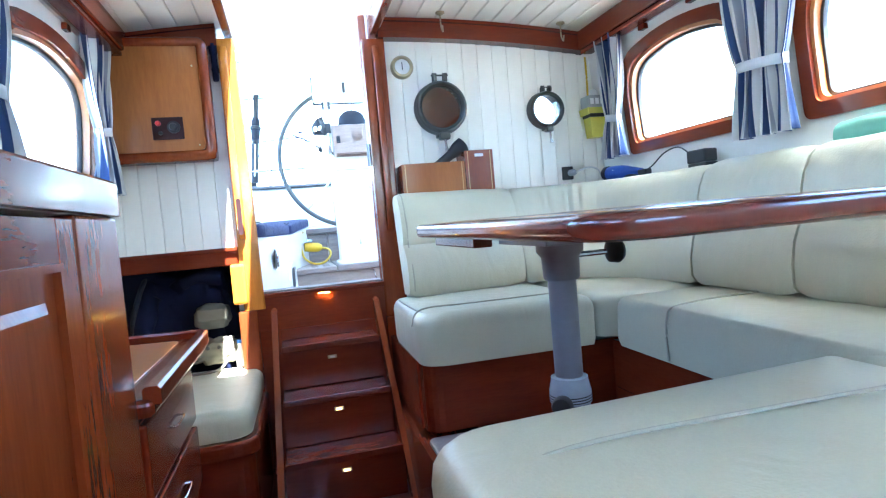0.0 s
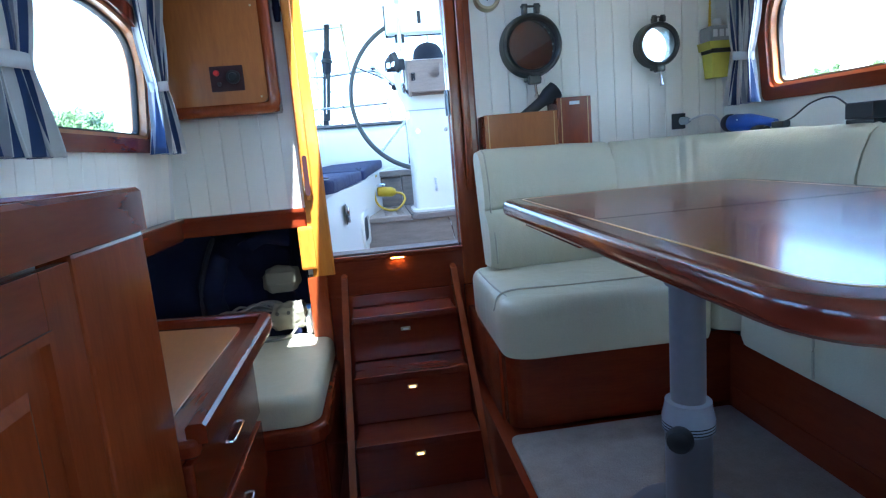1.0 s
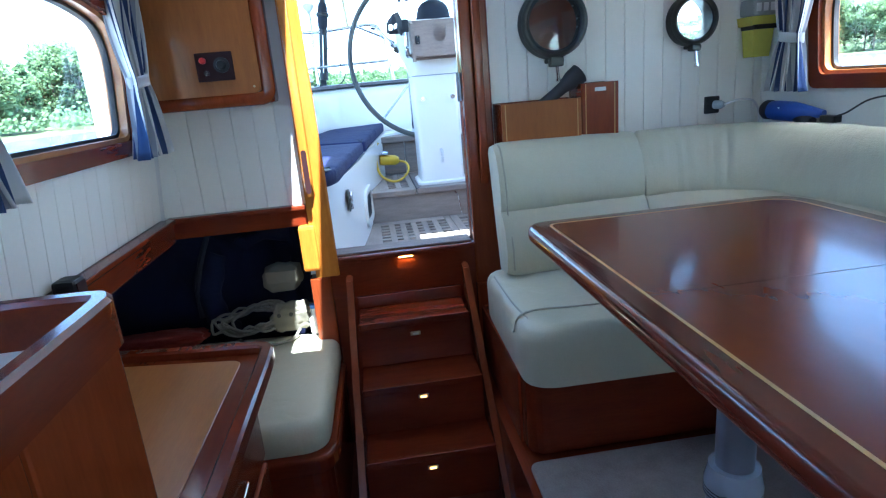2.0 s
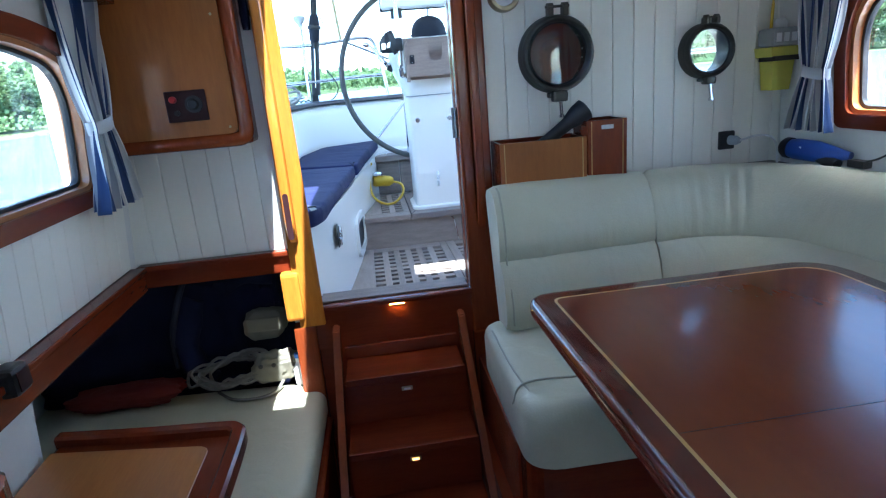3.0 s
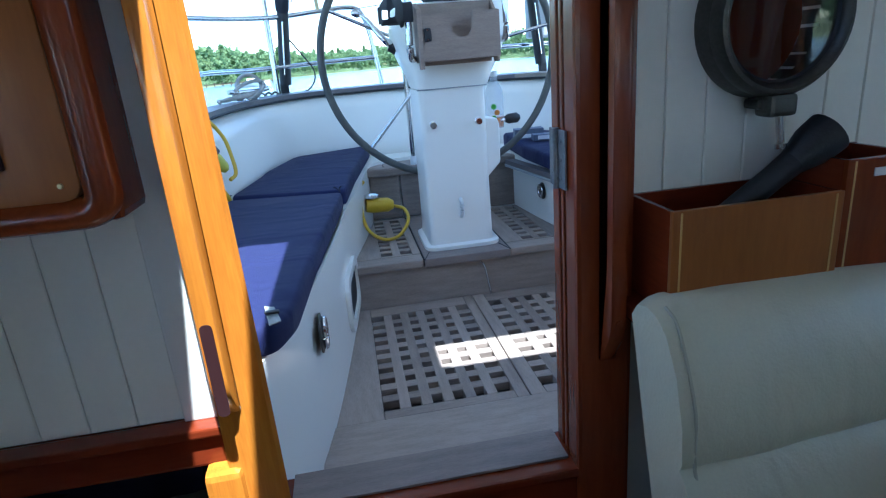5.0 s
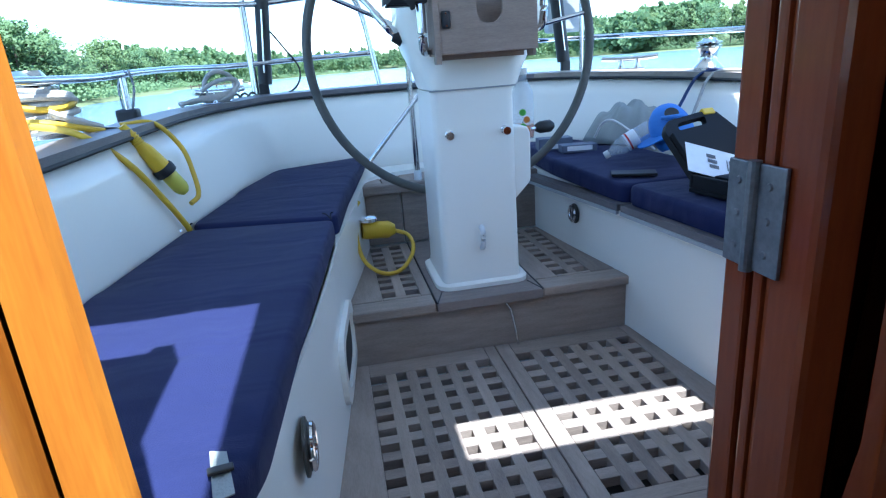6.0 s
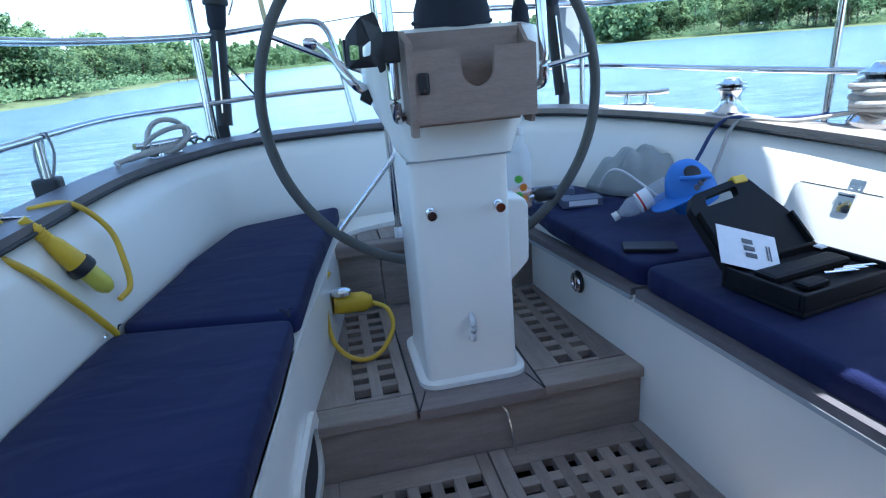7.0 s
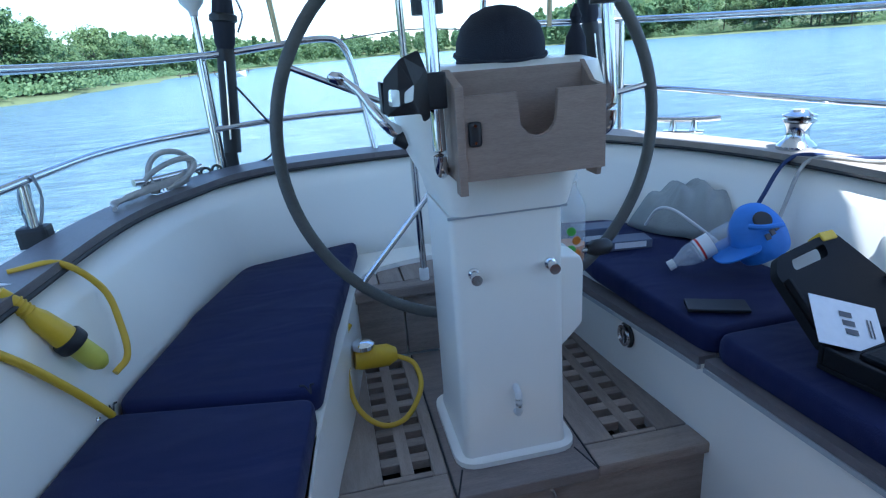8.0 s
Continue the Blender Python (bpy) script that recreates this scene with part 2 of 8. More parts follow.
GRASS = material("shore_meadow_grass", (0.13, 0.16, 0.06), (0.08, 0.105, 0.04), 0.9, scale=0.12, grain=2.0, bump=0.4)
ROCK = plain("shore_rock", (0.3, 0.27, 0.22), 0.85)



def leafy(m):
    """Lets sunlight glow through leaves."""
    nt = m.node_tree
    thin = nt.nodes.new("ShaderNodeBsdfTranslucent")
    src = nt.nodes["Principled BSDF"].inputs["Base Color"].links[0].from_socket
    nt.links.new(src, thin.inputs[0])
    blend = nt.nodes.new("ShaderNodeMixShader")
    blend.inputs[0].default_value = 0.5
    nt.links.new(nt.nodes["Principled BSDF"].outputs[0], blend.inputs[1])
    nt.links.new(thin.outputs[0], blend.inputs[2])
    nt.links.new(blend.outputs[0], nt.nodes["Material Output"].inputs[0])


leafy(LEAF)
leafy(LEAF_PALE)


def sea():
    # Pale and dark streaks paint sky reflections on the ripples into the colour.
    m = material("rippled_river_water", (0.20, 0.30, 0.36), (0.02, 0.065, 0.11), 0.2, scale=1.2, stretch=(0.45, 1.5, 1), grain=4.0, bump=0, rough_vary=0.04)
    n, l = m.node_tree.nodes, m.node_tree.links
    co = n.new("ShaderNodeTexCoord")
    mp = n.new("ShaderNodeMapping")
    mp.inputs["Scale"].default_value = (0.6, 1.7, 1)
    mp.inputs["Rotation"].default_value = (0, 0, 0.12)
    l.new(co.outputs["Object"], mp.inputs[0])
    a = n.new("ShaderNodeTexNoise")
    a.inputs["Scale"].default_value, a.inputs["Detail"].default_value, a.inputs["Roughness"].default_value = 1.2, 6, 0.68
    l.new(mp.outputs[0], a.inputs[0])
    bp = n.new("ShaderNodeBump")
    bp.inputs["Strength"].default_value, bp.inputs["Distance"].default_value = 1.0, 0.6
    l.new(a.outputs[0], bp.inputs["Height"])
    l.new(bp.outputs[0], n["Principled BSDF"].inputs["Normal"])
    return m


WATER = sea()

# ---- building helpers ----
BASE = {}


def thing(name, at, label, category, group="", kind=""):
    """An empty at the thing's base; its parts hang from it."""
    ob = new(name)
    ob.empty_display_size = 0.05
    ob.location = at
    BASE[ob.name] = Vector(at)
    return tagged(ob, label, category, group, kind)


def part(name, bm, mat, parent=None, label="", smooth=False, kind="", category="", group=""):
    """Links a bmesh in world places as one mesh object, under a thing or a part."""
    base = BASE[parent.name] if parent else Vector((0, 0, 0))
    bmesh.ops.translate(bm, vec=-base, verts=bm.verts)
    bmesh.ops.recalc_face_normals(bm, faces=bm.faces)
    me = bpy.data.meshes.new(name)
    bm.to_mesh(me)
    bm.free()
    me.materials.append(mat)
    if smooth:
        me.polygons.foreach_set("use_smooth", [True] * len(me.polygons))
        me.set_sharp_from_angle(angle=radians(40))
    ob = new(name, me)
    if parent:
        ob.parent = parent
        BASE[ob.name] = base
    else:
        BASE[ob.name] = Vector((0, 0, 0))
    return tagged(ob, label, category, group, kind)


def box(x0, x1, y0, y1, z0, z1, bevel=0.004, seg=2):
    bm = bmesh.new()
    bmesh.ops.create_cube(bm, size=1, matrix=Matrix.Translation(((x0 + x1) / 2, (y0 + y1) / 2, (z0 + z1) / 2)) @ Matrix.Diagonal((abs(x1 - x0), abs(y1 - y0), abs(z1 - z0), 1)))
    if bevel:
        bmesh.ops.bevel(bm, geom=bm.edges[:], offset=bevel, segments=seg, affect="EDGES", profile=0.6)
    return bm


def moved(bm, m):
    bmesh.ops.transform(bm, matrix=m, verts=bm.verts)
    return bm


def joined(*bms):
    out = bmesh.new()
    for b in bms:
        me = bpy.data.meshes.new("piece")
        b.to_mesh(me)
        b.free()
        out.from_mesh(me)
        bpy.data.meshes.remove(me)
    return out


def rounded(points, radius, steps=5):
    """The outline of a polygon with rounded corners; radius may be a list."""
    out, n = [], len(points)
    for i, p in enumerate(points):
        r = radius[i] if isinstance(radius, (list, tuple)) else radius
        p, a, b = Vector(p), Vector(points[i - 1]), Vector(points[(i + 1) % n])
        if r <= 0:
            out.append(p)
            continue
        u, v = (a - p), (b - p)
        ru, rv = min(r, u.length * 0.49), min(r, v.length * 0.49)
        s, e = p + u.normalized() * ru, p + v.normalized() * rv
        for k in range(steps + 1):
            t = k / steps
            out.append(s * (1 - t) ** 2 + p * 2 * t * (1 - t) + e * t * t)
    return out


def slab(outline, z0, z1, bevel=0.01, seg=3):
    """A plate of the outline (x, y) from z0 to z1 with rounded rims."""
    bm = bmesh.new()
    f = bm.faces.new([bm.verts.new((p[0], p[1], z0)) for p in outline])
    ext = bmesh.ops.extrude_face_region(bm, geom=[f])
    bmesh.ops.translate(bm, vec=(0, 0, z1 - z0), verts=[g for g in ext["geom"] if isinstance(g, bmesh.types.BMVert)])
    bmesh.ops.recalc_face_normals(bm, faces=bm.faces)
    if bevel:
        rim = [e for e in bm.edges if abs(e.verts[0].co.z - e.verts[1].co.z) < 1e-6]
        bmesh.ops.bevel(bm, geom=rim, offset=bevel, segments=seg, affect="EDGES", profile=0.5)
    return bm


def upright(bm, axis):
    """Turns a slab made in x, y so that it stands: its z becomes the axis, its (x, y) become the other two."""
    m = {"y": Matrix(((1, 0, 0, 0), (0, 0, 1, 0), (0, 1, 0, 0), (0, 0, 0, 1))), "x": Matrix(((0, 0, 1, 0), (1, 0, 0, 0), (0, 1, 0, 0), (0, 0, 0, 1)))}[axis]
    return moved(bm, m)


def pierced(outer, holes, t0, t1):
    """A plate in x, y with holes, from z = t0 to t1."""
    bm = bmesh.new()
    edges = []
    for loop in (outer, *holes):
        vs = [bm.verts.new((p[0], p[1], t0)) for p in loop]
        edges += [bm.edges.new((vs[i - 1], vs[i])) for i in range(len(vs))]
    bmesh.ops.triangle_fill(bm, use_beauty=True, use_dissolve=False, edges=edges)
    ext = bmesh.ops.extrude_face_region(bm, geom=bm.faces[:])
    bmesh.ops.translate(bm, vec=(0, 0, t1 - t0), verts=[g for g in ext["geom"] if isinstance(g, bmesh.types.BMVert)])
    return bm


def smooth_path(pts, per=6, closed=False):
    pts = [Vector(p) for p in pts]
    n, out = len(pts), []
    for i in range(n if closed else n - 1):
        p1, p2 = pts[i], pts[(i + 1) % n]
        p0 = pts[i - 1] if closed or i else p1 + (p1 - p2)
        p3 = pts[(i + 2) % n] if closed or i + 2 < n else p2 + (p2 - p1)
        for k in range(per):
            t = k / per
            out.append(0.5 * (2 * p1 + (p2 - p0) * t + (2 * p0 - 5 * p1 + 4 * p2 - p3) * t * t + (3 * p1 - p0 - 3 * p2 + p3) * t ** 3))
    if not closed:
        out.append(pts[-1])
    return out


def tube(pts, r, sides=10, closed=False, per=6, straight=False):
    """A round bar along points; r may be one radius or one for each path point."""
    path = [Vector(p) for p in pts] if straight else smooth_path(pts, per, closed)
    bm, rings, n = bmesh.new(), [], len(path)
    ref = Vector((0, 0, 1))
    for i, p in enumerate(path):
        a = path[i - 1] if closed or i else p
        b = path[(i + 1) % n] if closed or i + 1 < n else p
        d = (b - a).normalized()
        u = d.cross(ref)
        if u.length < 1e-3:
            u = d.cross(Vector((0, 1, 0)))
        u.normalize()
        v = d.cross(u)
        rad = r[min(i * len(r) // n, len(r) - 1)] if isinstance(r, (list, tuple)) else r
        rings.append([bm.verts.new(p + rad * (u * math.cos(2 * math.pi * k / sides) + v * math.sin(2 * math.pi * k / sides))) for k in range(sides)])
    for i in range(n if closed else n - 1):
        a, b = rings[i], rings[(i + 1) % n]
        best = 0
        if closed and i == n - 1:
            best = min(range(sides), key=lambda s: (a[0].co - b[s].co).length)
        for k in range(sides):
            bm.faces.new((a[k], a[(k + 1) % sides], b[(k + 1 + best) % sides], b[(k + best) % sides]))
    if not closed:
        bm.faces.new(rings[0][::-1])
        bm.faces.new(rings[-1])
    return bm


def lathe(profile, at, axis=(0, 0, 1), sides=24, cap=True):
    """A turned body: profile of (radius, height) along an axis from at."""
    bm = bmesh.new()
    turn = Vector((0, 0, 1)).rotation_difference(Vector(axis)).to_matrix().to_4x4()
    m = Matrix.Translation(at) @ turn
    rings = [[bm.verts.new(m @ Vector((max(r, 1e-4) * math.cos(2 * math.pi * k / sides), max(r, 1e-4) * math.sin(2 * math.pi * k / sides), h))) for k in range(sides)] for r, h in profile]
    for a, b in zip(rings, rings[1:]):
        for k in range(sides):
            bm.faces.new((a[k], a[(k + 1) % sides], b[(k + 1) % sides], b[k]))
    if cap:
        bm.faces.new(rings[0][::-1])
        bm.faces.new(rings[-1])
    return bm


def loft(rings, closed_ring=True, cap=True):
    """A skin over rings of equal length."""
    bm = bmesh.new()
    vs = [[bm.verts.new(p) for p in r] for r in rings]
    n = len(vs[0])
    for a, b in zip(vs, vs[1:]):
        for k in range(n if closed_ring else n - 1):
            bm.faces.new((a[k], a[(k + 1) % n], b[(k + 1) % n], b[k]))
    if cap and closed_ring:
        bm.faces.new(vs[0][::-1])
        bm.faces.new(vs[-1])
    return bm


def puffed(bm, amount, scale, seed=0.0):
    """Slightly uneven skin, as stuffed or worn things have."""
    for v in bm.verts:
        v.co += Vector([noise.noise(v.co * scale + Vector((seed, k * 7.3, 1.7))) for k in range(3)]) * amount
    return bm


def crumpled(c, r, seed, ridge=0.35, scale=3.0, yaw=0.0):
    """A stuffed, creased bundle about a centre, with half axes r."""
    bm = bmesh.new()
    bmesh.ops.create_uvsphere(bm, u_segments=56, v_segments=36, radius=1.0)
    for v in bm.verts:
        d = v.co.normalized()
        s = Vector((seed, seed * 1.7, 0))
        fold = abs(noise.noise(d * scale + s)) * ridge + abs(noise.noise(d * scale * 2.3 + s)) * ridge * 0.5
        k = 0.95 - ridge * 0.35 + noise.noise(d * 1.4 + s) * 0.25 + fold
        # Squarer than a ball, and flat where it lies.
        q = Vector([math.copysign(abs(t) ** 0.75, t) for t in d]) * k
        v.co = Vector((q.x * r[0], q.y * r[1], max(q.z, -0.8) * r[2]))
    return moved(bm, pose(c[0], c[1], c[2], 0, 0, yaw))


def cushion(outline, z0, z1, bevel=0.035, puff=0.006, seed=0.0):
    """A stuffed cushion: rounded rims, a gently domed and dented top."""
    c = sum((Vector((p[0], p[1], 0)) for p in outline), Vector()) / len(outline)
    levels = [(0.985, z0), (1.0, z0 + bevel * 0.5), (1.0, z1 - bevel)]
    for k in range(1, 5):
        a = k / 4 * math.pi / 2
        levels.append((None, z1 - bevel + bevel * math.sin(a), bevel * (1 - math.cos(a))))
    rings = []
    for lv in levels:
        ring = []
        for p in outline:
            q = Vector((p[0], p[1], 0))
            d = (c - q)
            if lv[0] is not None:
                q = c - d * lv[0]
            else:
                q = q + d.normalized() * lv[2]
            ring.append((q.x, q.y, lv[1]))
        rings.append(ring)
    last = rings[-1]
    for s in (0.8, 0.55, 0.3, 0.08):
        rings.append([(c.x + (p[0] - c.x) * s, c.y + (p[1] - c.y) * s, z1 + puff * (1 - s)) for p in last])
    return puffed(loft(rings), puff * 0.8, 6.0, seed)

# ---- the cabin's shell ----
SOLE, PLATFORM = 0.08, 0.38
GLOW_AT = (0.0, 0.828)


def port_x(z):
    return -0.835 + 0.1 * (z - 1.07)


def star_x(z):
    return 1.445 - 0.1 * (z - 1.2)


def roof_z(x):
    return 2.015 - 0.067 * (x - 0.31) ** 2


part("floor", box(-0.95, 1.6, -3.7, 0.02, SOLE - 0.05, SOLE, 0), FLOOR_WOOD, None, "dark red varnished cabin sole boards", kind="structure", category="floor")
part("floor_dinette", slab(rounded([(0.24, -2.75), (1.5, -2.75), (1.5, -0.05), (0.24, -0.05)], 0.01), SOLE + 0.002, PLATFORM - 0.016, 0.0), MAHOGANY_Y, None, "raised mahogany dinette platform", kind="structure", category="platform")

# Bulkhead with the companionway, two portholes and the quarter-berth opening.
P_BIG, P_SMALL = (0.601, 1.62), (1.121, 1.592)


def ring2d(c, r, n=28):
    return [(c[0] + r * math.cos(2 * math.pi * k / n), c[1] + r * math.sin(2 * math.pi * k / n)) for k in range(n)]


bulk_outer = [(-0.84, SOLE), (1.5, SOLE), (1.5, 1.2), (1.36, 2.02), (0.29, 2.05), (0.29, 0.852), (-0.36, 0.852), (-0.36, 2.05), (-0.74, 2.02), (-0.84, 1.2), (-0.84, 0.995), (-0.36, 0.995), (-0.36, 0.45), (-0.84, 0.45)]
bulk = upright(pierced(bulk_outer, [ring2d(P_BIG, 0.114), ring2d(P_SMALL, 0.084)], 0.032, 0.08), "y")
wall_aft = part("wall_aft", bulk, WALL_WHITE, None, "white painted cabin bulkhead with companionway", kind="structure", category="wall")


def side_wall(name, fx, out, windows, label):
    """A leaning cabin side with arched window openings; y along, z up."""
    outer = [(-3.7, 0.0), (0.08, 0.0), (0.08, 0.45), (-0.64, 0.45), (-0.64, 1.0), (0.08, 1.0), (0.08, 2.03), (-3.7, 2.03)] if out < 0 else [(-3.7, 0.0), (0.08, 0.0), (0.08, 2.03), (-3.7, 2.03)]
    bm = pierced(outer, windows, 0.0, 0.05)
    for v in bm.verts:
        y, z, t = v.co
        v.co = Vector((fx(z) + out * t, y, z))
    return part(name, bm, WALL_WHITE, None, label, kind="structure", category="wall")


def arch(y0, y1, z0, z1, grow=0.0):
    """A window outline with a bowed head and large upper corners."""
    y0, y1, z0, z1 = y0 - grow, y1 + grow, z0 - grow, z1 + grow
    w = y1 - y0
    pts = [(y0, z0), (y1, z0), (y1, z1 - 0.05), (y1 - w * 0.35, z1), (y0 + w * 0.35, z1), (y0, z1 - 0.05)]
    return rounded(pts, [0.03, 0.03, 0.17, 0.2, 0.2, 0.17], 7)


PORT_WINDOWS = [(-0.93, -0.215, 1.362, 1.735), (-1.80, -1.15, 1.362, 1.735), (-2.75, -2.05, 1.362, 1.735)]
STAR_WINDOWS = [(-0.95, -0.285, 1.372, 1.755), (-1.86, -1.205, 1.355, 1.755), (-2.75, -2.15, 1.355, 1.755)]
side_wall("wall_port", port_x, -1, [arch(*w, 0.01) for w in PORT_WINDOWS], "white painted cabin side with arched windows")
side_wall("wall_starboard", star_x, 1, [arch(*w, 0.01) for w in STAR_WINDOWS], "white painted cabin side with arched windows")
front_holes = [rounded([(a, 1.36), (b, 1.36), (b, 1.8), (a, 1.8)], 0.05) for a, b in ((-0.6, -0.06), (0.04, 0.58), (0.68, 1.22))]
part("wall_forward", upright(pierced([(-0.84, 0), (1.5, 0), (1.4, 2.03), (-0.75, 2.03)], front_holes, -3.7, -3.65), "y"), WALL_WHITE, None, "white forward bulkhead with windscreen panes", kind="structure", category="wall")


def cabin_window(name, fx, out, w):
    y0, y1, z0, z1 = w
    ob = thing(name, (fx(z0), (y0 + y1) / 2, z0), "arched cabin window in a varnished mahogany frame", "window", kind="structure")

    def lean(bm, off):
        for v in bm.verts:
            y, z, t = v.co
            v.co = Vector((fx(z) + out * (t + off), y, z))
        return bm

    part("window_frame", lean(pierced(arch(*w, 0.044), [arch(*w)], -0.022, 0.004), 0), MAHOGANY_Y, ob, "reddish varnished frame")
    part("inner_lip", lean(pierced(arch(*w, 0.003), [arch(*w, -0.012)], -0.008, 0.045), 0), HONEY_Y, ob, "paler wooden lip")
    part("rubber_seal", lean(pierced(arch(*w, -0.011), [arch(*w, -0.021)], 0.016, 0.036), 0), RUBBER, ob, "black rubber seal")
    pane = part("pane", lean(pierced(arch(*w, -0.016), [], 0.024, 0.029), 0), GLASS, ob)
    pane.visible_shadow = False
    return ob


for i, w in enumerate(PORT_WINDOWS):
    cabin_window("window_%d" % (i + 1), port_x, -1, w)
for i, w in enumerate(STAR_WINDOWS):
    cabin_window("window_%d" % (i + 4), star_x, 1, w)
for i, (a, b) in enumerate(((-0.6, -0.06), (0.04, 0.58), (0.68, 1.22))):
    ob = thing("window_%d" % (i + 7), ((a + b) / 2, -3.65, 1.36), "rounded windscreen pane in a mahogany frame", "window", kind="structure")
    hole = rounded([(a, 1.36), (b, 1.36), (b, 1.8), (a, 1.8)], 0.05)
    wide = rounded([(a - 0.04, 1.32), (b + 0.04, 1.32), (b + 0.04, 1.84), (a - 0.04, 1.84)], 0.07)
    part("window_frame", upright(pierced(wide, [hole], -3.652, -3.63), "y"), MAHOGANY, ob)
    pane = part("pane", upright(pierced(hole, [], -3.68, -3.675), "y"), GLASS, ob)
    pane.visible_shadow = False

# Ceiling boards run fore and aft and stop at the companionway hatch.
HX0, HX1, HY0 = -0.272, 0.30, -0.72
bms = []
x = -0.74
while x < 1.36:
    w = 0.086
    for y0, y1 in ((-3.66, HY0), (HY0, 0.03)):
        xa, xb = x, x + w
        if y0 == HY0 and xb > HX0 and xa < HX1:
            xa, xb = (xa, min(xb, HX0)) if xa < HX0 else (max(xa, HX1), xb)
            if xb - xa < 0.01:
                continue
        za, zb = roof_z(xa), roof_z(xb)
        c = 0.004
        prof = [(xa, za + 0.02), (xa, za + c), (xa + c, za), (xb - c, zb), (xb, zb + c), (xb, zb + 0.02)]
        rings = [[(px, yy, pz) for px, pz in prof] for yy in (y0, y1)]
        bms.append(loft(rings))
    x += w + 0.003
part("ceiling", joined(*bms), CEIL, None, "cream tongue-and-groove ceiling boards", kind="structure", category="ceiling")


def roof_piece(x0, x1, y0, y1):
    n = 10
    xs = [x0 + (x1 - x0) * k / n for k in range(n + 1)]
    prof = [(xx, roof_z(xx) + 0.024) for xx in xs] + [(xx, roof_z(xx) + 0.09) for xx in reversed(xs)]
    return loft([[(px, yy, pz) for px, pz in prof] for yy in (y0, y1)])


part("roof", joined(roof_piece(-0.86, HX0 - 0.005, -3.8, 0.19), roof_piece(HX1 + 0.005, 1.48, -3.8, 0.19), roof_piece(HX0 - 0.005, HX1 + 0.005, -3.8, HY0)), GELCOAT, None, "white cabin top with open companionway hatch", kind="structure", category="roof")
for nm, x0, x1 in (("trim_hatch_port", HX0 - 0.035, HX0), ("trim_hatch_starboard", HX1, HX1 + 0.035)):
    part(nm, box(x0, x1, HY0, 0.19, 1.945, 2.13, 0.006), MAHOGANY_Y, None, "varnished mahogany hatch side", kind="structure", category="trim")
part("trim_hatch_forward", box(HX0 - 0.035, HX1 + 0.035, HY0 - 0.03, HY0, 1.96, 2.13, 0.006), MAHOGANY, None, "varnished mahogany hatch end", kind="structure", category="trim")


def beam(name, x0, x1):
    n = 8
    xs = [x0 + (x1 - x0) * k / n for k in range(n + 1)]
    prof = [(xx, roof_z(xx) - 0.085) for xx in xs] + [(xx, roof_z(xx) - 0.006) for xx in reversed(xs)]
    b = loft([[(px, yy, pz) for px, pz in prof] for yy in (-0.035, 0.03)])
    lip = [(xx, roof_z(xx) - 0.016) for xx in xs] + [(xx, roof_z(xx) - 0.002) for xx in reversed(xs)]
    return part(name, joined(b, loft([[(px, yy, pz) for px, pz in lip] for yy in (-0.05, -0.035)])), MAHOGANY, None, "varnished mahogany beam over the bulkhead", kind="structure", category="beam")


beam("trim_beam_starboard", 0.335, 1.345)
beam("trim_beam_port", -0.73, -0.335)
for nm, xx0, xx1 in (("trim_cornice_port", -0.745, -0.665), ("trim_cornice_starboard", 1.295, 1.375)):
    part(nm, joined(box(xx0, xx1, -3.6, -0.036, 1.862, 1.95, 0.008), box(xx0 + 0.01, xx1 - 0.01, -3.6, -0.04, 1.842, 1.86, 0.004)), MAHOGANY_Y, None, "varnished cornice along the cabin side", kind="structure", category="trim")

# Companionway surround.
surround = thing("door_1", (0, 0, 0.8), "open companionway surround of varnished wood, sunlit gold to port", "doorway", kind="structure")
part("sill", joined(box(-0.30, 0.335, -0.012, 0.03, 0.70, 0.856, 0.004), box(-0.30, 0.335, -0.02, 0.10, 0.84, 0.862, 0.006)), MAHOGANY, surround, "mahogany sill board")
part("sill_strip", box(-0.26, 0.256, 0.012, 0.10, 0.8625, 0.868, 0.001), TEAK_DARK, surround, "worn grey sill plate")
part("jamb", joined(box(0.262, 0.362, -0.022, 0.03, 0.70, 1.93, 0.008), box(0.261, 0.292, 0.0305, 0.043, 0.864, 2.05, 0.003), box(0.261, 0.292, 0.051, 0.082, 0.864, 2.05, 0.004), box(0.277, 0.292, 0.042, 0.052, 0.864, 2.05, 0)), MAHOGANY_Z, surround)
post_rings = [[(-0.335, -0.03, z), (-0.262 + dx, -0.03, z), (-0.256 + dx, -0.022, z), (-0.284 + dx, 0.03, z), (-0.335, 0.03, z)] for z, dx in ((0.80, 0.006), (1.2, 0.002), (1.93, -0.012))]
post_body = loft(post_rings)
part("jamb", joined(box(-0.40, -0.337, 0.012, 0.031, 1.07, 1.93, 0.004)), WALL_WHITE, surround, "white lining board")
# Port post and foot carry the sun's gold in their colour.
part("jamb", joined(post_body, box(-0.365, -0.345, 0.0305, 0.083, 0.864, 2.05, 0.004)), JAMB_SUNLIT, surround, "varnished wood with sunlit gold in its colour")
part("jamb_foot", box(-0.375, -0.315, -0.045, 0.03, 0.83, 1.0, 0.012), JAMB_SUNLIT, surround)


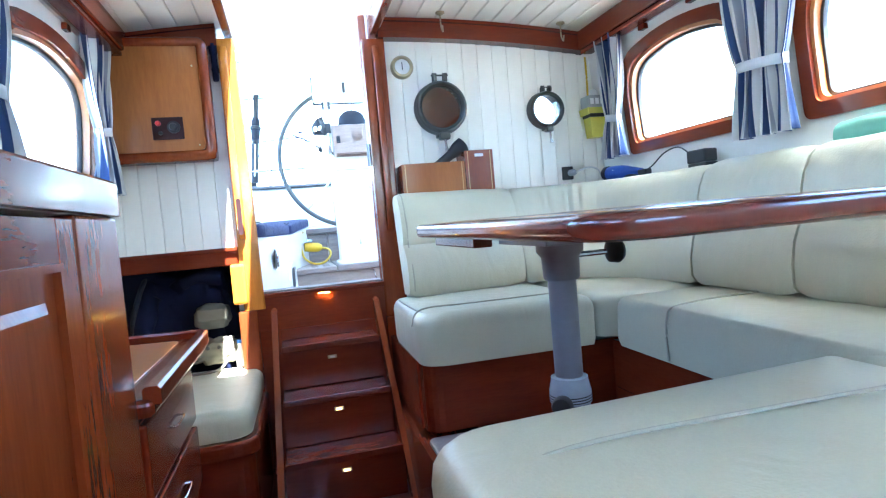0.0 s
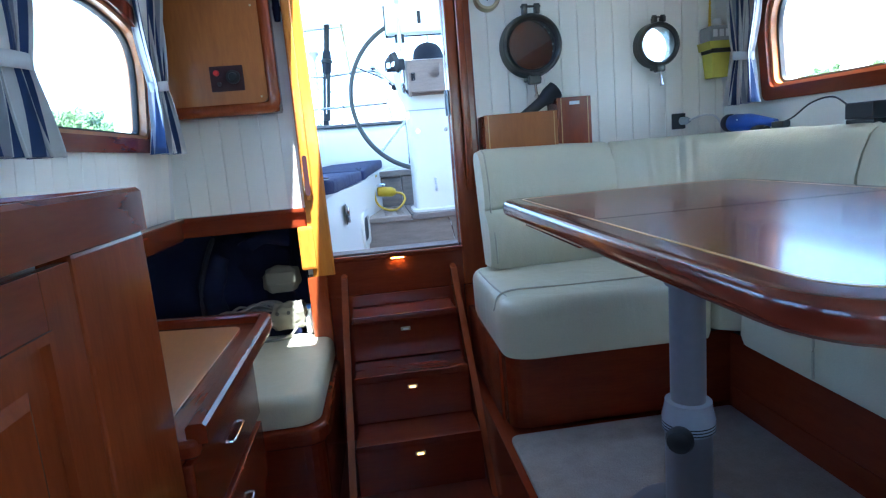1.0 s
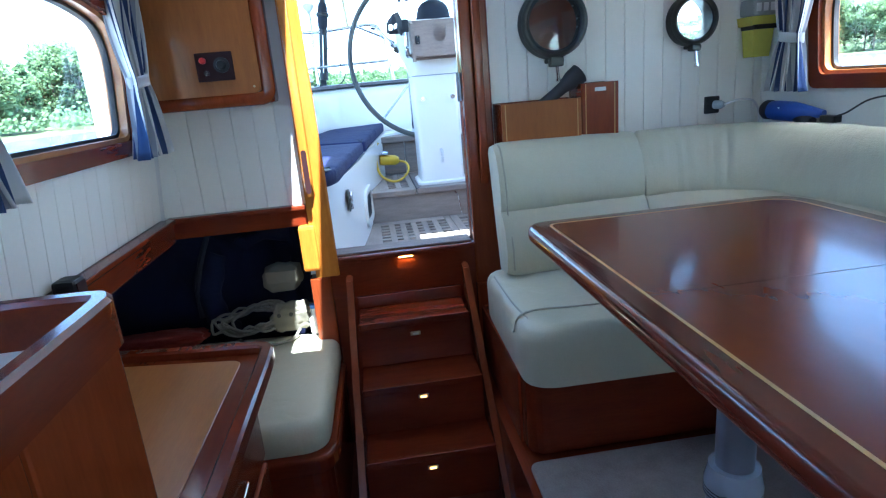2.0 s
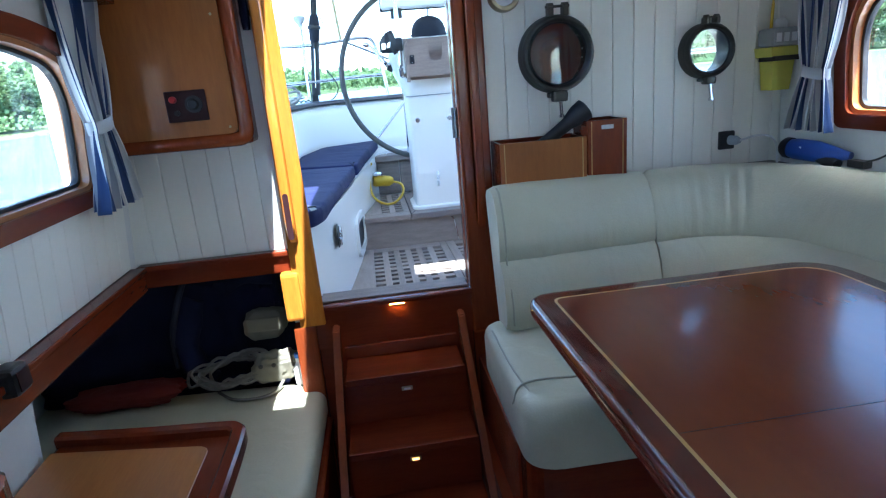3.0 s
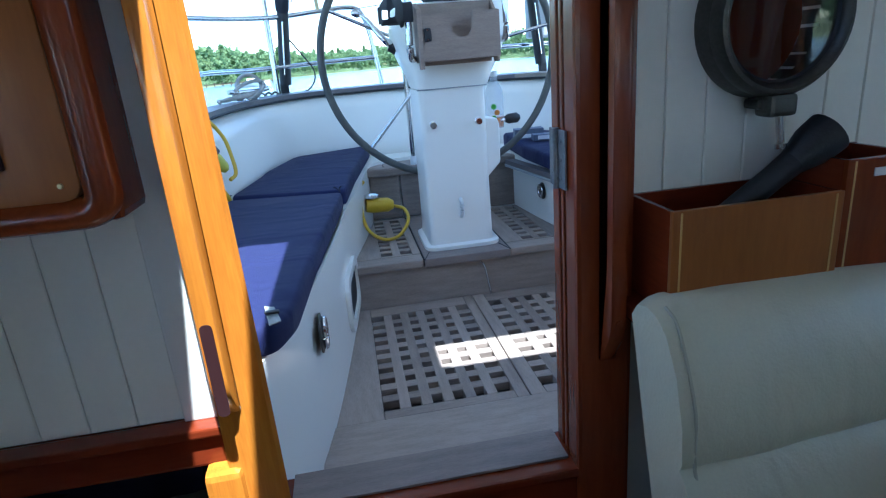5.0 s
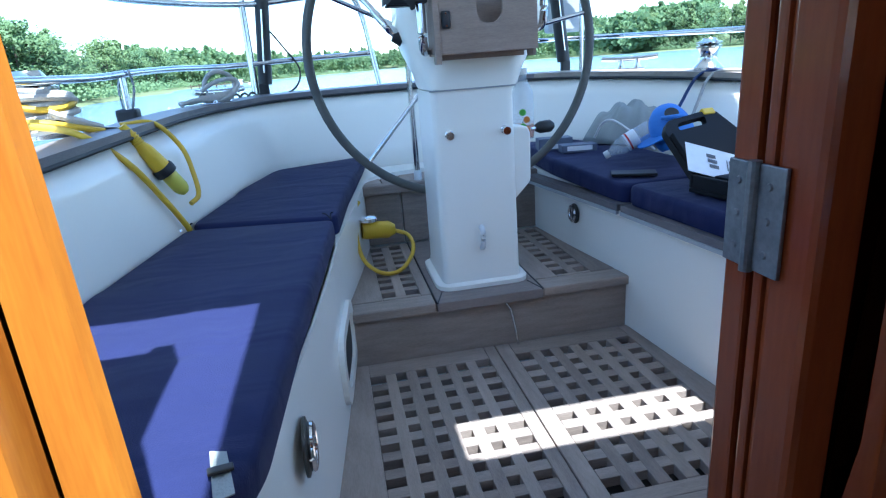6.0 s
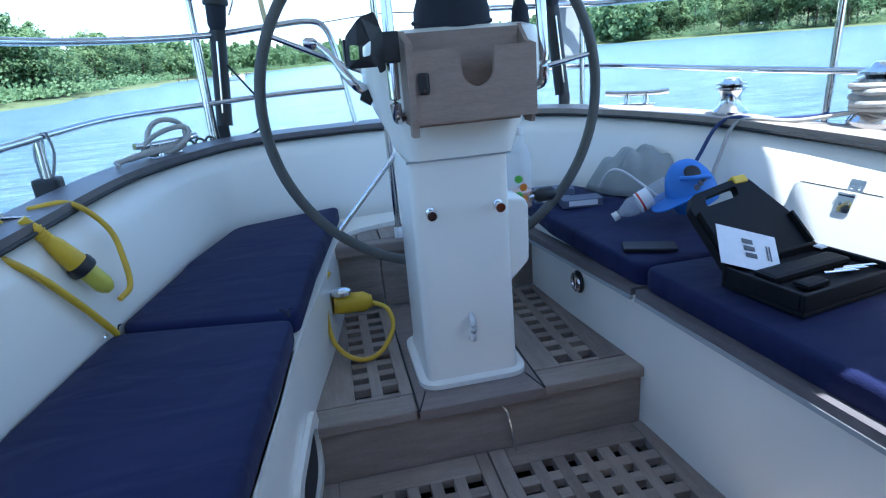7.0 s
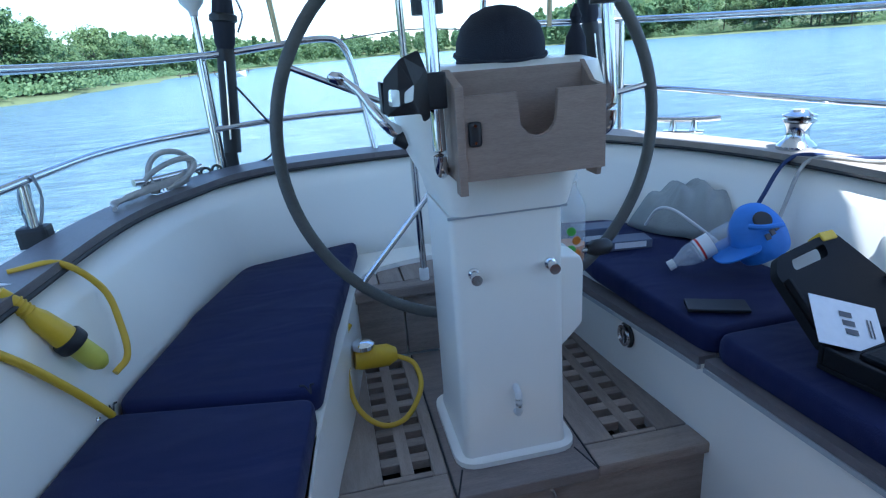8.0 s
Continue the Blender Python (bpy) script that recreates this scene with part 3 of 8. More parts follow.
def grab_rail(x, y, z0, z1, mat, label, solid=False):
    ob = thing("grab_rail", (x, y, z0), label, "grab rail", "companionway grab rails")
    prof = rounded([(y, z0), (y - 0.046, z0 + 0.07), (y - 0.046, z1 - 0.07), (y, z1), (y, z1 - 0.13), (y - 0.024, z1 - 0.16), (y - 0.024, z0 + 0.16), (y, z0 + 0.13)], [0.004, 0.03, 0.03, 0.004, 0.004, 0.02, 0.02, 0.004], 4)
    if solid:
        prof = rounded([(y, z0), (y - 0.04, z0 + 0.05), (y - 0.04, z1 - 0.05), (y, z1)], [0.004, 0.03, 0.03, 0.004], 4)
        # Dark strip laid on the rail paints the shaded gap at its foot.
        part("finger_recess", upright(slab(rounded([(x - 0.009, z0 + 0.02), (x + 0.009, z0 + 0.02), (x + 0.009, z0 + 0.17), (x - 0.009, z0 + 0.17)], 0.009, 5), y - 0.0415, y - 0.0405, 0), "y"), PLATE, ob, "dark strip for the shaded gap behind the rail")
    part("rail", upright(slab(prof, x - 0.014, x + 0.014, 0.005, 2), "x"), mat, ob, smooth=True)
    for zz in (() if solid else (z0 + 0.09, z1 - 0.09)):
        part("plug", lathe([(0.006, 0), (0.006, 0.002)], (x, y - 0.046, zz), (0, -1, 0), 10), mat, ob)
    return ob


grab_rail(0.315, -0.0225, 1.08, 1.9, MAHOGANY_Z, "reddish mahogany grab rail on the companionway jamb")
grab_rail(-0.312, -0.0305, 1.10, 1.9, JAMB_SUNLIT, "varnished grab rail on the port jamb, coloured sunlit gold", True)


def hinge(x, y, z):
    ob = thing("hinge", (x, y, z - 0.05), "tarnished steel butt hinge on the jamb", "hinge")
    part("leaf", box(x - 0.002, x + 0.002, y, y + 0.033, z - 0.048, z + 0.048, 0.001), HINGE_STEEL, ob)
    part("leaf", box(x - 0.002, x + 0.002, y - 0.037, y - 0.002, z - 0.048, z + 0.048, 0.001), HINGE_STEEL, ob)
    part("pin", lathe([(0.006, -0.05), (0.006, 0.05)], (x - 0.003, y - 0.001, z), (0, 0, 1), 12), HINGE_STEEL, ob)
    for dy in (-0.02, 0.018):
        for dz in (-0.03, 0.0, 0.03):
            part("screw", lathe([(0.004, 0), (0.003, 0.0015)], (x - 0.002, y + dy, z + dz), (-1, 0, 0), 8), HINGE_STEEL, ob)
    return ob


hinge(0.2585, 0.047, 1.43)

# Washboard leaf stowed outside, behind the larger porthole.
leaf = thing("companionway_door", (0.5, 0.14, 0.9), "dark mahogany companionway door leaf folded open outside", "door")
part("panel", box(0.37, 0.87, 0.13, 0.155, 0.9, 1.93, 0.004), MAHOGANY_Z, leaf)
part("stile", box(0.37, 0.43, 0.118, 0.129, 0.9, 1.93, 0.003), MAHOGANY_Z, leaf)
part("stile", box(0.81, 0.87, 0.118, 0.129, 0.9, 1.93, 0.003), MAHOGANY_Z, leaf)

# Trim round the quarter berth and along the port side.
part("trim_bulkhead_port", joined(box(-0.82, -0.335, -0.008, 0.03, 0.995, 1.07, 0.006), box(-0.82, -0.335, -0.02, 0.02, 1.055, 1.072, 0.004)), MAHOGANY, None, "mahogany trim over the berth opening", kind="structure", category="trim")
part("trim_side_port", joined(box(-0.85, -0.795, -3.6, -0.021, 0.99, 1.066, 0.006), box(-0.85, -0.785, -3.6, -0.021, 1.055, 1.072, 0.004)), MAHOGANY_Y, None, "mahogany trim along the cabin side", kind="structure", category="trim")
part("trim_post_port", box(-0.36, -0.285, -0.03, 0.03, SOLE, 0.80, 0.006), MAHOGANY_Z, None, "mahogany post beside the ladder", kind="structure", category="trim")
part("trim_post_starboard", box(0.262, 0.32, -0.03, 0.03, SOLE, 0.70, 0.006), MAHOGANY_Z, None, "mahogany post beside the ladder", kind="structure", category="trim")
part("trim_companion_back", box(-0.284, 0.261, -0.008, 0.03, SOLE, 0.70, 0.002), MAHOGANY, None, "mahogany boarding behind the ladder", kind="structure", category="trim")

# Quarter berth: a tunnel under the cockpit seat, its shade put into a near-black colour.
part("berth_tunnel", joined(box(-1.10, -1.06, 0.46, 2.0, 0.2, 1.0, 0), box(-0.36, -0.33, 0.082, 2.0, 0.2, 0.66, 0), box(-1.31, -0.36, 0.082, 0.45, 0.40, 0.45, 0), box(-1.05, -0.36, 0.46, 2.0, 0.44, 0.50, 0), box(-1.05, -0.33, 1.95, 2.0, 0.51, 1.0, 0), box(-1.05, -0.30, 0.082, 2.0, 1.0, 1.03, 0), box(-1.36, -1.05, 0.42, 0.45, 0.46, 1.0, 0)), HOLLOW_SHADE, None, "quarter berth tunnel with its shade in the colour", kind="structure", category="berth")
part("berth_hull_side", joined(box(-1.36, -1.32, -0.72, 0.45, 0.2, 1.0, 0), box(-1.32, -0.86, -0.70, -0.66, 0.2, 1.0, 0)), WALL_WHITE, None, "pale painted hull side beside the berth", kind="structure", category="wall")

# Boards of the bulkhead and the port side.
def board(parent, xa, xb, z0, z1, ring=None, y=0.0305):
    """A tongue-and-groove board; ring (centre, radius) is cut out of it where they meet."""
    outline = [(xa, z0), (xb, z0), (xb, z1), (xa, z1)]
    pieces = [outline]
    if ring:
        (cx, cz), r = ring
        half = lambda x: math.sqrt(max(r * r - (x - cx) ** 2, 0.0))
        if xa < cx + r and xb > cx - r:
            lo, hi = max(xa, cx - r), min(xb, cx + r)
            xs = [lo + (hi - lo) * k / 10 for k in range(11)]
            low, up = [(x, cz - half(x)) for x in xs], [(x, cz + half(x)) for x in xs]
            if lo > xa:
                pieces = [[(xa, z0), (xb, z0)] + low[::-1] + up[1:] + [(xb, z1), (xa, z1)]]
            elif hi < xb:
                pieces = [[(xa, z0), (xb, z0), (xb, z1), (xa, z1)] + up[:-1] + low[::-1]]
            else:
                pieces = [[(xa, z0), (xb, z0)] + low[::-1], up + [(xb, z1), (xa, z1)]]
    for o in pieces:
        b = upright(slab(o, y - 0.006, y, 0), "y")
        rim = [e for e in b.edges if all(v.co.y < y - 0.003 for v in e.verts) and abs(e.verts[0].co.x - e.verts[1].co.x) < 1e-5]
        bmesh.ops.bevel(b, geom=rim, offset=0.002, segments=1, affect="EDGES")
        part("plank", b, PLANK, parent)


pitch = 0.0735
x = 0.362
while x < 1.41:
    xb = min(x + pitch - 0.0012, 1.425)
    near = min(((P_BIG, 0.112), (P_SMALL, 0.082)), key=lambda q: abs(q[0][0] - x - pitch / 2))
    board(wall_aft, x, xb, 1.19, roof_z(x + pitch / 2) - 0.085, near)
    x += pitch
x = -0.402
while x > -0.80:
    board(wall_aft, x - pitch + 0.0012, x, 1.072, 1.92)
    x -= pitch
wall_port = bpy.data.objects["wall_port"]
y = -0.03
while y > -1.5:
    b = box(-0.003, 0.003, y - pitch + 0.0012, y, 1.074, 1.322, 0.0015, 1)
    for v in b.verts:
        v.co.x += port_x(v.co.z) + 0.003
    part("plank", b, PLANK, wall_port)
    y -= pitch

# ---- companionway ladder ----
ladder = thing("companion_ladder", (0, -0.5, SOLE), "reddish mahogany companionway ladder with four lit steps", "ladder")


def ladder_side(x_top, x_bot):
    pts = [(-0.035, 0.80), (-0.075, 0.79), (-0.545, SOLE + 0.001), (-0.46, SOLE + 0.001), (-0.02, 0.70)]
    rings = []
    for dx in (-0.012, 0.012):
        rings.append([(x_bot + (x_top - x_bot) * (z - SOLE) / 0.72 + dx, yy, z) for yy, z in pts])
    bm = loft(rings)
    bmesh.ops.bevel(bm, geom=bm.edges[:], offset=0.005, segments=2, affect="EDGES")
    return bm


part("side_rail", ladder_side(-0.215, -0.243), MAHOGANY_Z, ladder)
part("side_rail", ladder_side(0.215, 0.236), MAHOGANY_Z, ladder)
for z, yf, hw in ((0.652, -0.178, 0.198), (0.47, -0.318, 0.207), (0.277, -0.448, 0.216)):
    part("tread", box(-hw, hw, yf, yf + 0.185, z - 0.026, z, 0.006), MAHOGANY, ladder)
    part("nosing", box(-hw, hw, yf - 0.004, yf + 0.012, z - 0.004, z + 0.003, 0.002), MAHOGANY, ladder, "raised worn lip")
for z0, z1, yb, hw in ((0.655, 0.70, -0.02, 0.198), (0.473, 0.625, -0.15, 0.205), (0.28, 0.443, -0.285, 0.212), (SOLE, 0.25, -0.425, 0.222)):
    part("riser", box(-hw, hw, yb, yb + 0.015, z0, z1, 0.002), MAHOGANY, ladder)
for z, yb in ((0.585, -0.151), (0.405, -0.286), (0.215, -0.426)):
    lamp = part("step_light", box(-0.018, 0.018, yb - 0.005, yb, z - 0.007, z + 0.007, 0.002), BRASS, ladder, "small brass step light")
    part("lens", box(-0.011, 0.011, yb - 0.009, yb - 0.0062, z - 0.0035, z + 0.0035, 0.001), STEP_GLOW if z < 0.5 else WHITE_PLASTIC, lamp, "glowing warm lens" if z < 0.5 else "unlit lens")

glow = thing("courtesy_light", (GLOW_AT[0], -0.013, GLOW_AT[1] - 0.01), "small warm courtesy light under the companionway sill", "step light")
part("bezel", box(GLOW_AT[0] - 0.034, GLOW_AT[0] + 0.034, -0.0235, -0.0205, 0.8315, 0.8395, 0.001), MAHOGANY, glow)
part("lens", box(GLOW_AT[0] - 0.025, GLOW_AT[0] + 0.025, -0.020, -0.0128, 0.8365, 0.8392, 0.0005), SILL_GLOW, glow, "glowing warm lens")

# ---- port side: cabinet, switch plate, curtains ----
cab = thing("wall_cabinet", (-0.55, -0.05, 1.44), "honey and mahogany wall cabinet with rounded corners", "cabinet")
part("body", box(-0.76, -0.376, -0.085, 0.024, 1.435, 1.905, 0.012), MAHOGANY_Z, cab)
door = part("door", upright(slab(rounded([(-0.756, 1.47), (-0.408, 1.47), (-0.408, 1.885), (-0.756, 1.885)], [0.0, 0.025, 0.02, 0.0]), -0.104, -0.087, 0.001, 1), "y"), HONEY, cab, "honey veneer door panel")


def edging(points, radius, w, y0, y1):
    """A rounded moulding along an upright line of (x, z); w is its half width."""
    path = rounded(points, radius, 8)
    sec = [(w * math.cos(a), y1 + (y0 - y1) * math.sin(a)) for a in [k * math.pi / 8 for k in range(9)]]
    rings = []
    for i, p in enumerate(path):
        d = (path[min(i + 1, len(path) - 1)] - path[max(i - 1, 0)]).normalized()
        rings.append([(p.x - d.y * u, yy, p.y + d.x * u) for u, yy in sec])
    return loft(rings)


part("edge_moulding", edging([(-0.757, 1.452), (-0.390, 1.452), (-0.390, 1.895), (-0.757, 1.895)], [0, 0.03, 0.02, 0], 0.022, -0.118, -0.084), MAHOGANY_Z, cab, "broad rounded edge moulding", smooth=True)
part("screw", lathe([(0.004, 0), (0.003, 0.002)], (-0.43, -0.105, 1.49), (0, -1, 0), 8), BRASS, door)
part("screw", lathe([(0.004, 0), (0.003, 0.002)], (-0.43, -0.105, 1.80), (0, -1, 0), 8), BRASS, door)
plate = thing("switch_plate", (-0.54, -0.105, 1.52), "dark engine switch panel with a red button", "switch panel")
part("plate", box(-0.597, -0.483, -0.111, -0.1045, 1.515, 1.602, 0.003), PLATE, plate)
part("knob", lathe([(0.01, 0), (0.01, 0.01), (0.007, 0.014)], (-0.573, -0.111, 1.578), (0, -1, 0), 14), RED_KNOB, plate, "red button")
part("switch", lathe([(0.008, 0), (0.007, 0.012)], (-0.567, -0.111, 1.54), (0, -1, 0), 12), BLACK, plate)
part("dial", lathe([(0.024, 0), (0.024, 0.006), (0.016, 0.008), (0.012, 0.02)], (-0.518, -0.111, 1.562), (0, -1, 0), 20), BLACK, plate)
sock = thing("torch_holder", (-0.375, 0.0, 1.77), "slim dark blue torch clipped beside the cabinet", "torch")
part("body", lathe([(0.011, 0), (0.013, 0.02), (0.013, 0.1), (0.017, 0.12), (0.017, 0.15)], (-0.352, -0.02, 1.76), (0, 0, 1), 14), NAVY_BAG, sock, smooth=True)
part("clip", box(-0.367, -0.337, -0.022, 0.012, 1.80, 1.815, 0.003), BLACK, sock)


def curtain(x, side, yc, top, tie, bottom, w_top, w_tie, w_bot, label, lean=0.0):
    """A gathered striped curtain, tied at its waist."""
    ob = thing("curtain", (x, yc, bottom), label, "curtain", "striped cabin curtains")
    cols, rows = 96, 26
    bm = bmesh.new()
    uv = bm.loops.layers.uv.new("cloth")
    grid = []
    for j in range(rows + 1):
        z = bottom + (top - bottom) * j / rows
        if z > tie:
            t = (z - tie) / (top - tie)
            w, amp = w_tie + (w_top - w_tie) * t ** 0.7, 0.012 + 0.012 * t
        else:
            t = (tie - z) / (tie - bottom)
            w, amp = w_tie + (w_bot - w_tie) * t ** 0.75, 0.012 + 0.014 * t
        row = []
        for i in range(cols + 1):
            u = i / cols
            a = u * 2 * math.pi * 6.5
            yy = yc + lean * (z - tie) + w * (u - 0.5) + 0.006 * math.sin(a * 2 + 1.0)
            xx = x + side * amp * (math.sin(a) + 0.4 * math.sin(a * 0.5 + z * 9) + 0.5 * noise.noise(Vector((u * 5, z * 4, yc))))
            row.append(bm.verts.new((xx, yy, z)))
        grid.append(row)
    for j in range(rows):
        for i in range(cols):
            f = bm.faces.new((grid[j][i], grid[j][i + 1], grid[j + 1][i + 1], grid[j + 1][i]))
            for lp, (uu, vv) in zip(f.loops, ((i, j), (i + 1, j), (i + 1, j + 1), (i, j + 1))):
                lp[uv].uv = (uu / cols * 4.5 + 0.2, vv / rows)
    o = part("cloth", bm, STRIPES, ob, smooth=True)
    s = o.modifiers.new("thickness", "SOLIDIFY")
    s.thickness = 0.002
    n = 28
    band = []
    for zz in (tie - 0.016, tie, tie + 0.016):
        band.append([(x + 0.026 * math.cos(2 * math.pi * k / n), yc + (w_tie / 2 + 0.006) * math.sin(2 * math.pi * k / n), zz + 0.008 * math.sin(2 * math.pi * k / n)) for k in range(n)])
    o = part("tie_band", loft(band, cap=False), PLAIN_BAND, ob, "pale cloth tie band", smooth=True)
    s = o.modifiers.new("thickness", "SOLIDIFY")
    s.thickness = 0.003
    return ob


PLAIN_BAND = plain("pale_tie_cloth", (0.62, 0.64, 0.66), 0.85, grain=300, bump=0.2)
curtain(-0.735, 1, -0.235, 1.86, 1.53, 1.31, 0.25, 0.10, 0.27, "blue and white striped curtain tied at its waist")
curtain(-0.735, 1, -1.10, 1.86, 1.48, 1.30, 0.34, 0.19, 0.30, "wide blue and white striped curtain tied between windows")
curtain(-0.735, 1, -1.94, 1.86, 1.48, 1.30, 0.34, 0.19, 0.30, "wide blue and white striped curtain tied between windows")
curtain(1.338, -1, -0.235, 1.86, 1.5, 1.325, 0.20, 0.09, 0.20, "blue and white striped curtain tied at its waist")
curtain(1.338, -1, -1.085, 1.86, 1.505, 1.285, 0.34, 0.19, 0.25, "wide blue and white striped curtain tied between windows")
curtain(1.338, -1, -2.0, 1.86, 1.505, 1.285, 0.34, 0.19, 0.25, "wide blue and white striped curtain tied between windows")
for nm, xx in (("curtain_track", -0.755), ("curtain_track", 1.372)):
    ob = thing(nm, (xx, -1.8, 1.85), "white curtain track under the cornice", "curtain track", "curtain tracks")
    part("track", box(xx - 0.008, xx + 0.008, -3.5, -0.06, 1.845, 1.861, 0.002), WHITE_PLASTIC, ob)
    for yy in (-0.45, -0.75, -1.3):
        part("bracket", box(xx - 0.012, xx + 0.012, yy - 0.02, yy + 0.02, 1.822, 1.844, 0.003), MAHOGANY, ob)

# ---- galley, chart table, berth seat ----
gal = thing("galley_counter", (-0.64, -2.1, SOLE), "mahogany galley unit with raised-panel doors", "counter")
part("carcass", box(-0.85, -0.447, -2.95, -1.385, SOLE, 1.145, 0.004), MAHOGANY_Z, gal)
part("corner_post", box(-0.475, -0.432, -1.594, -1.372, SOLE, 1.1655, 0.006), MAHOGANY_Z, gal, "broad upright end board")
part("stile", box(-0.446, -0.433, -2.335, -2.24, SOLE + 0.1, 1.1655, 0.003), MAHOGANY_Z, gal)


def panel_door(y0, y1, z0, z1):
    """A frame-and-panel door: rails, stiles, a moulded lip and a raised field."""
    d = part("door", box(-0.448, -0.442, y0, y1, z0, z1, 0), MAHOGANY_Z, gal, "raised-panel cupboard door")
    w = 0.064
    for ya, yb in ((y0, y0 + w), (y1 - w, y1)):
        part("door_stile", box(-0.4418, -0.434, ya, yb, z0, z1, 0.0015), MAHOGANY_Z, d)
    for za, zb in ((z0, z0 + w), (z1 - w, z1)):
        part("door_rail", box(-0.4418, -0.434, y0 + w + 0.0006, y1 - w - 0.0006, za, zb, 0.0015), MAHOGANY_Y, d)
    lip = pierced([(y0 + w, z0 + w), (y1 - w, z0 + w), (y1 - w, z1 - w), (y0 + w, z1 - w)], [[(y0 + w + 0.011, z0 + w + 0.011), (y1 - w - 0.011, z0 + w + 0.011), (y1 - w - 0.011, z1 - w - 0.011), (y0 + w + 0.011, z1 - w - 0.011)]], -0.4415, -0.4305)
    part("lip", upright(lip, "x"), MAHOGANY_Z, d, "moulded lip")
    field = box(-0.4415, -0.4345, y0 + w + 0.045, y1 - w - 0.045, z0 + w + 0.05, z1 - w - 0.05, 0)
    for v in field.verts:
        if v.co.x > -0.437:
            v.co.y += 0.014 if v.co.y < (y0 + y1) / 2 else -0.014
            v.co.z += 0.014 if v.co.z < (z0 + z1) / 2 else -0.014
    part("raised_field", field, MAHOGANY_Z, d)


panel_door(-2.238, -1.597, 0.2, 1.158)
panel_door(-2.94, -2.338, 0.2, 1.158)
part("worktop", box(-0.85, -0.44, -2.95, -1.377, 1.1665, 1.172, 0.001), WHITE_PLASTIC, gal, "pale laminate worktop")


def fiddle(points, z0, z1, w):
    """A rounded rail standing on edge along a plan line."""
    path = smooth_path([(x, y, 0) for x, y in points], 6)
    prof = [(-w, z0), (w, z0), (w, z1 - 0.006), (w - 0.006, z1), (0.006 - w, z1), (-w, z1 - 0.006)]
    rings = []
    for i, p in enumerate(path):
        a, b = path[max(i - 1, 0)], path[min(i + 1, len(path) - 1)]
        d = (b - a).normalized()
        nrm = Vector((d.y, -d.x, 0))
        rings.append([p + nrm * u + Vector((0, 0, z)) for u, z in prof])
    return loft(rings)


part("fiddle_rail", fiddle([(-0.434, -2.95), (-0.434, -2.2), (-0.434, -1.6), (-0.434, -1.42), (-0.439, -1.378), (-0.465, -1.362), (-0.6, -1.36), (-0.84, -1.36)], 1.168, 1.232, 0.014), MAHOGANY_Y, gal, "rounded mahogany fiddle rail", smooth=True)
dish = thing("white_bowl", (-0.66, -1.75, 1.1725), "white plastic bowl on the galley worktop", "bowl")
part("bowl", lathe([(0.05, 0), (0.085, 0.03), (0.105, 0.07), (0.11, 0.095), (0.104, 0.095), (0.08, 0.035), (0.04, 0.008)], (-0.66, -1.75, 1.1725), (0, 0, 1), 28, cap=False), WHITE_PLASTIC, dish, smooth=True)
cup = thing("blue_tub", (-0.62, -1.48, 1.1725), "white tub with a blue rim on the worktop", "tub")
part("tub", lathe([(0.03, 0), (0.036, 0.05)], (-0.62, -1.50, 1.1725), (0, 0, 1), 20), WHITE_PLASTIC, cup, smooth=True)
part("lid", lathe([(0.038, 0), (0.038, 0.012), (0.034, 0.016)], (-0.62, -1.50, 1.2235), (0, 0, 1), 20), BLUE_CAP, cup)

nav = thing("chart_table", (-0.63, -1.0, SOLE), "mahogany chart table with honey veneer top", "chart table")
top_line = rounded([(-0.85, -1.37), (-0.405, -1.37), (-0.40, -0.64), (-0.85, -0.57)], [0, 0.02, 0.05, 0])
part("tabletop", slab(top_line, 0.775, 0.812, 0.012), MAHOGANY_Y, nav)
part("veneer", slab(rounded([(-0.845, -1.36), (-0.475, -1.36), (-0.47, -0.70), (-0.845, -0.635)], [0, 0.01, 0.03, 0]), 0.8125, 0.816, 0.001, 1), HONEY_Y, nav, "honey veneer inset")
part("edge_fiddle", fiddle([(-0.408, -1.36), (-0.408, -1.0), (-0.408, -0.72), (-0.42, -0.66), (-0.47, -0.645), (-0.65, -0.622), (-0.845, -0.59)], 0.80, 0.836, 0.017), MAHOGANY_Y, nav, "raised rounded edge", smooth=True)
part("drawer_case", box(-0.85, -0.45, -1.37, -0.78, SOLE, 0.774, 0.006), MAHOGANY_Z, nav)
for z0, z1 in ((0.60, 0.755), (0.42, 0.58)):
    dr = part("drawer", box(-0.449, -0.43, -1.34, -0.80, z0, z1, 0.006), MAHOGANY_Y, nav)
    part("pull", tube([(-0.43, -1.11, (z0 + z1) / 2), (-0.42, -1.10, (z0 + z1) / 2), (-0.42, -1.02, (z0 + z1) / 2), (-0.43, -1.01, (z0 + z1) / 2)], 0.003, 8), STEEL, dr, "steel drawer pull", smooth=True)
gadget = thing("navigation_box", (-0.82, -0.77, 1.04), "small black instrument box on the cabin side", "instrument")
part("case", box(-0.815, -0.765, -0.80, -0.74, 1.04, 1.10, 0.012), BLACK, gadget)
part("screen", box(-0.764, -0.762, -0.79, -0.75, 1.05, 1.09, 0.0), PLATE, gadget)
mug = thing("glass_tumbler", (-0.66, -1.18, 0.816), "clear glass tumbler on the chart table", "tumbler")
part("glass", lathe([(0.03, 0), (0.036, 0.10), (0.033, 0.10), (0.027, 0.008)], (-0.66, -1.18, 0.816), (0, 0, 1), 24, cap=False), BOTTLE, mug, smooth=True)

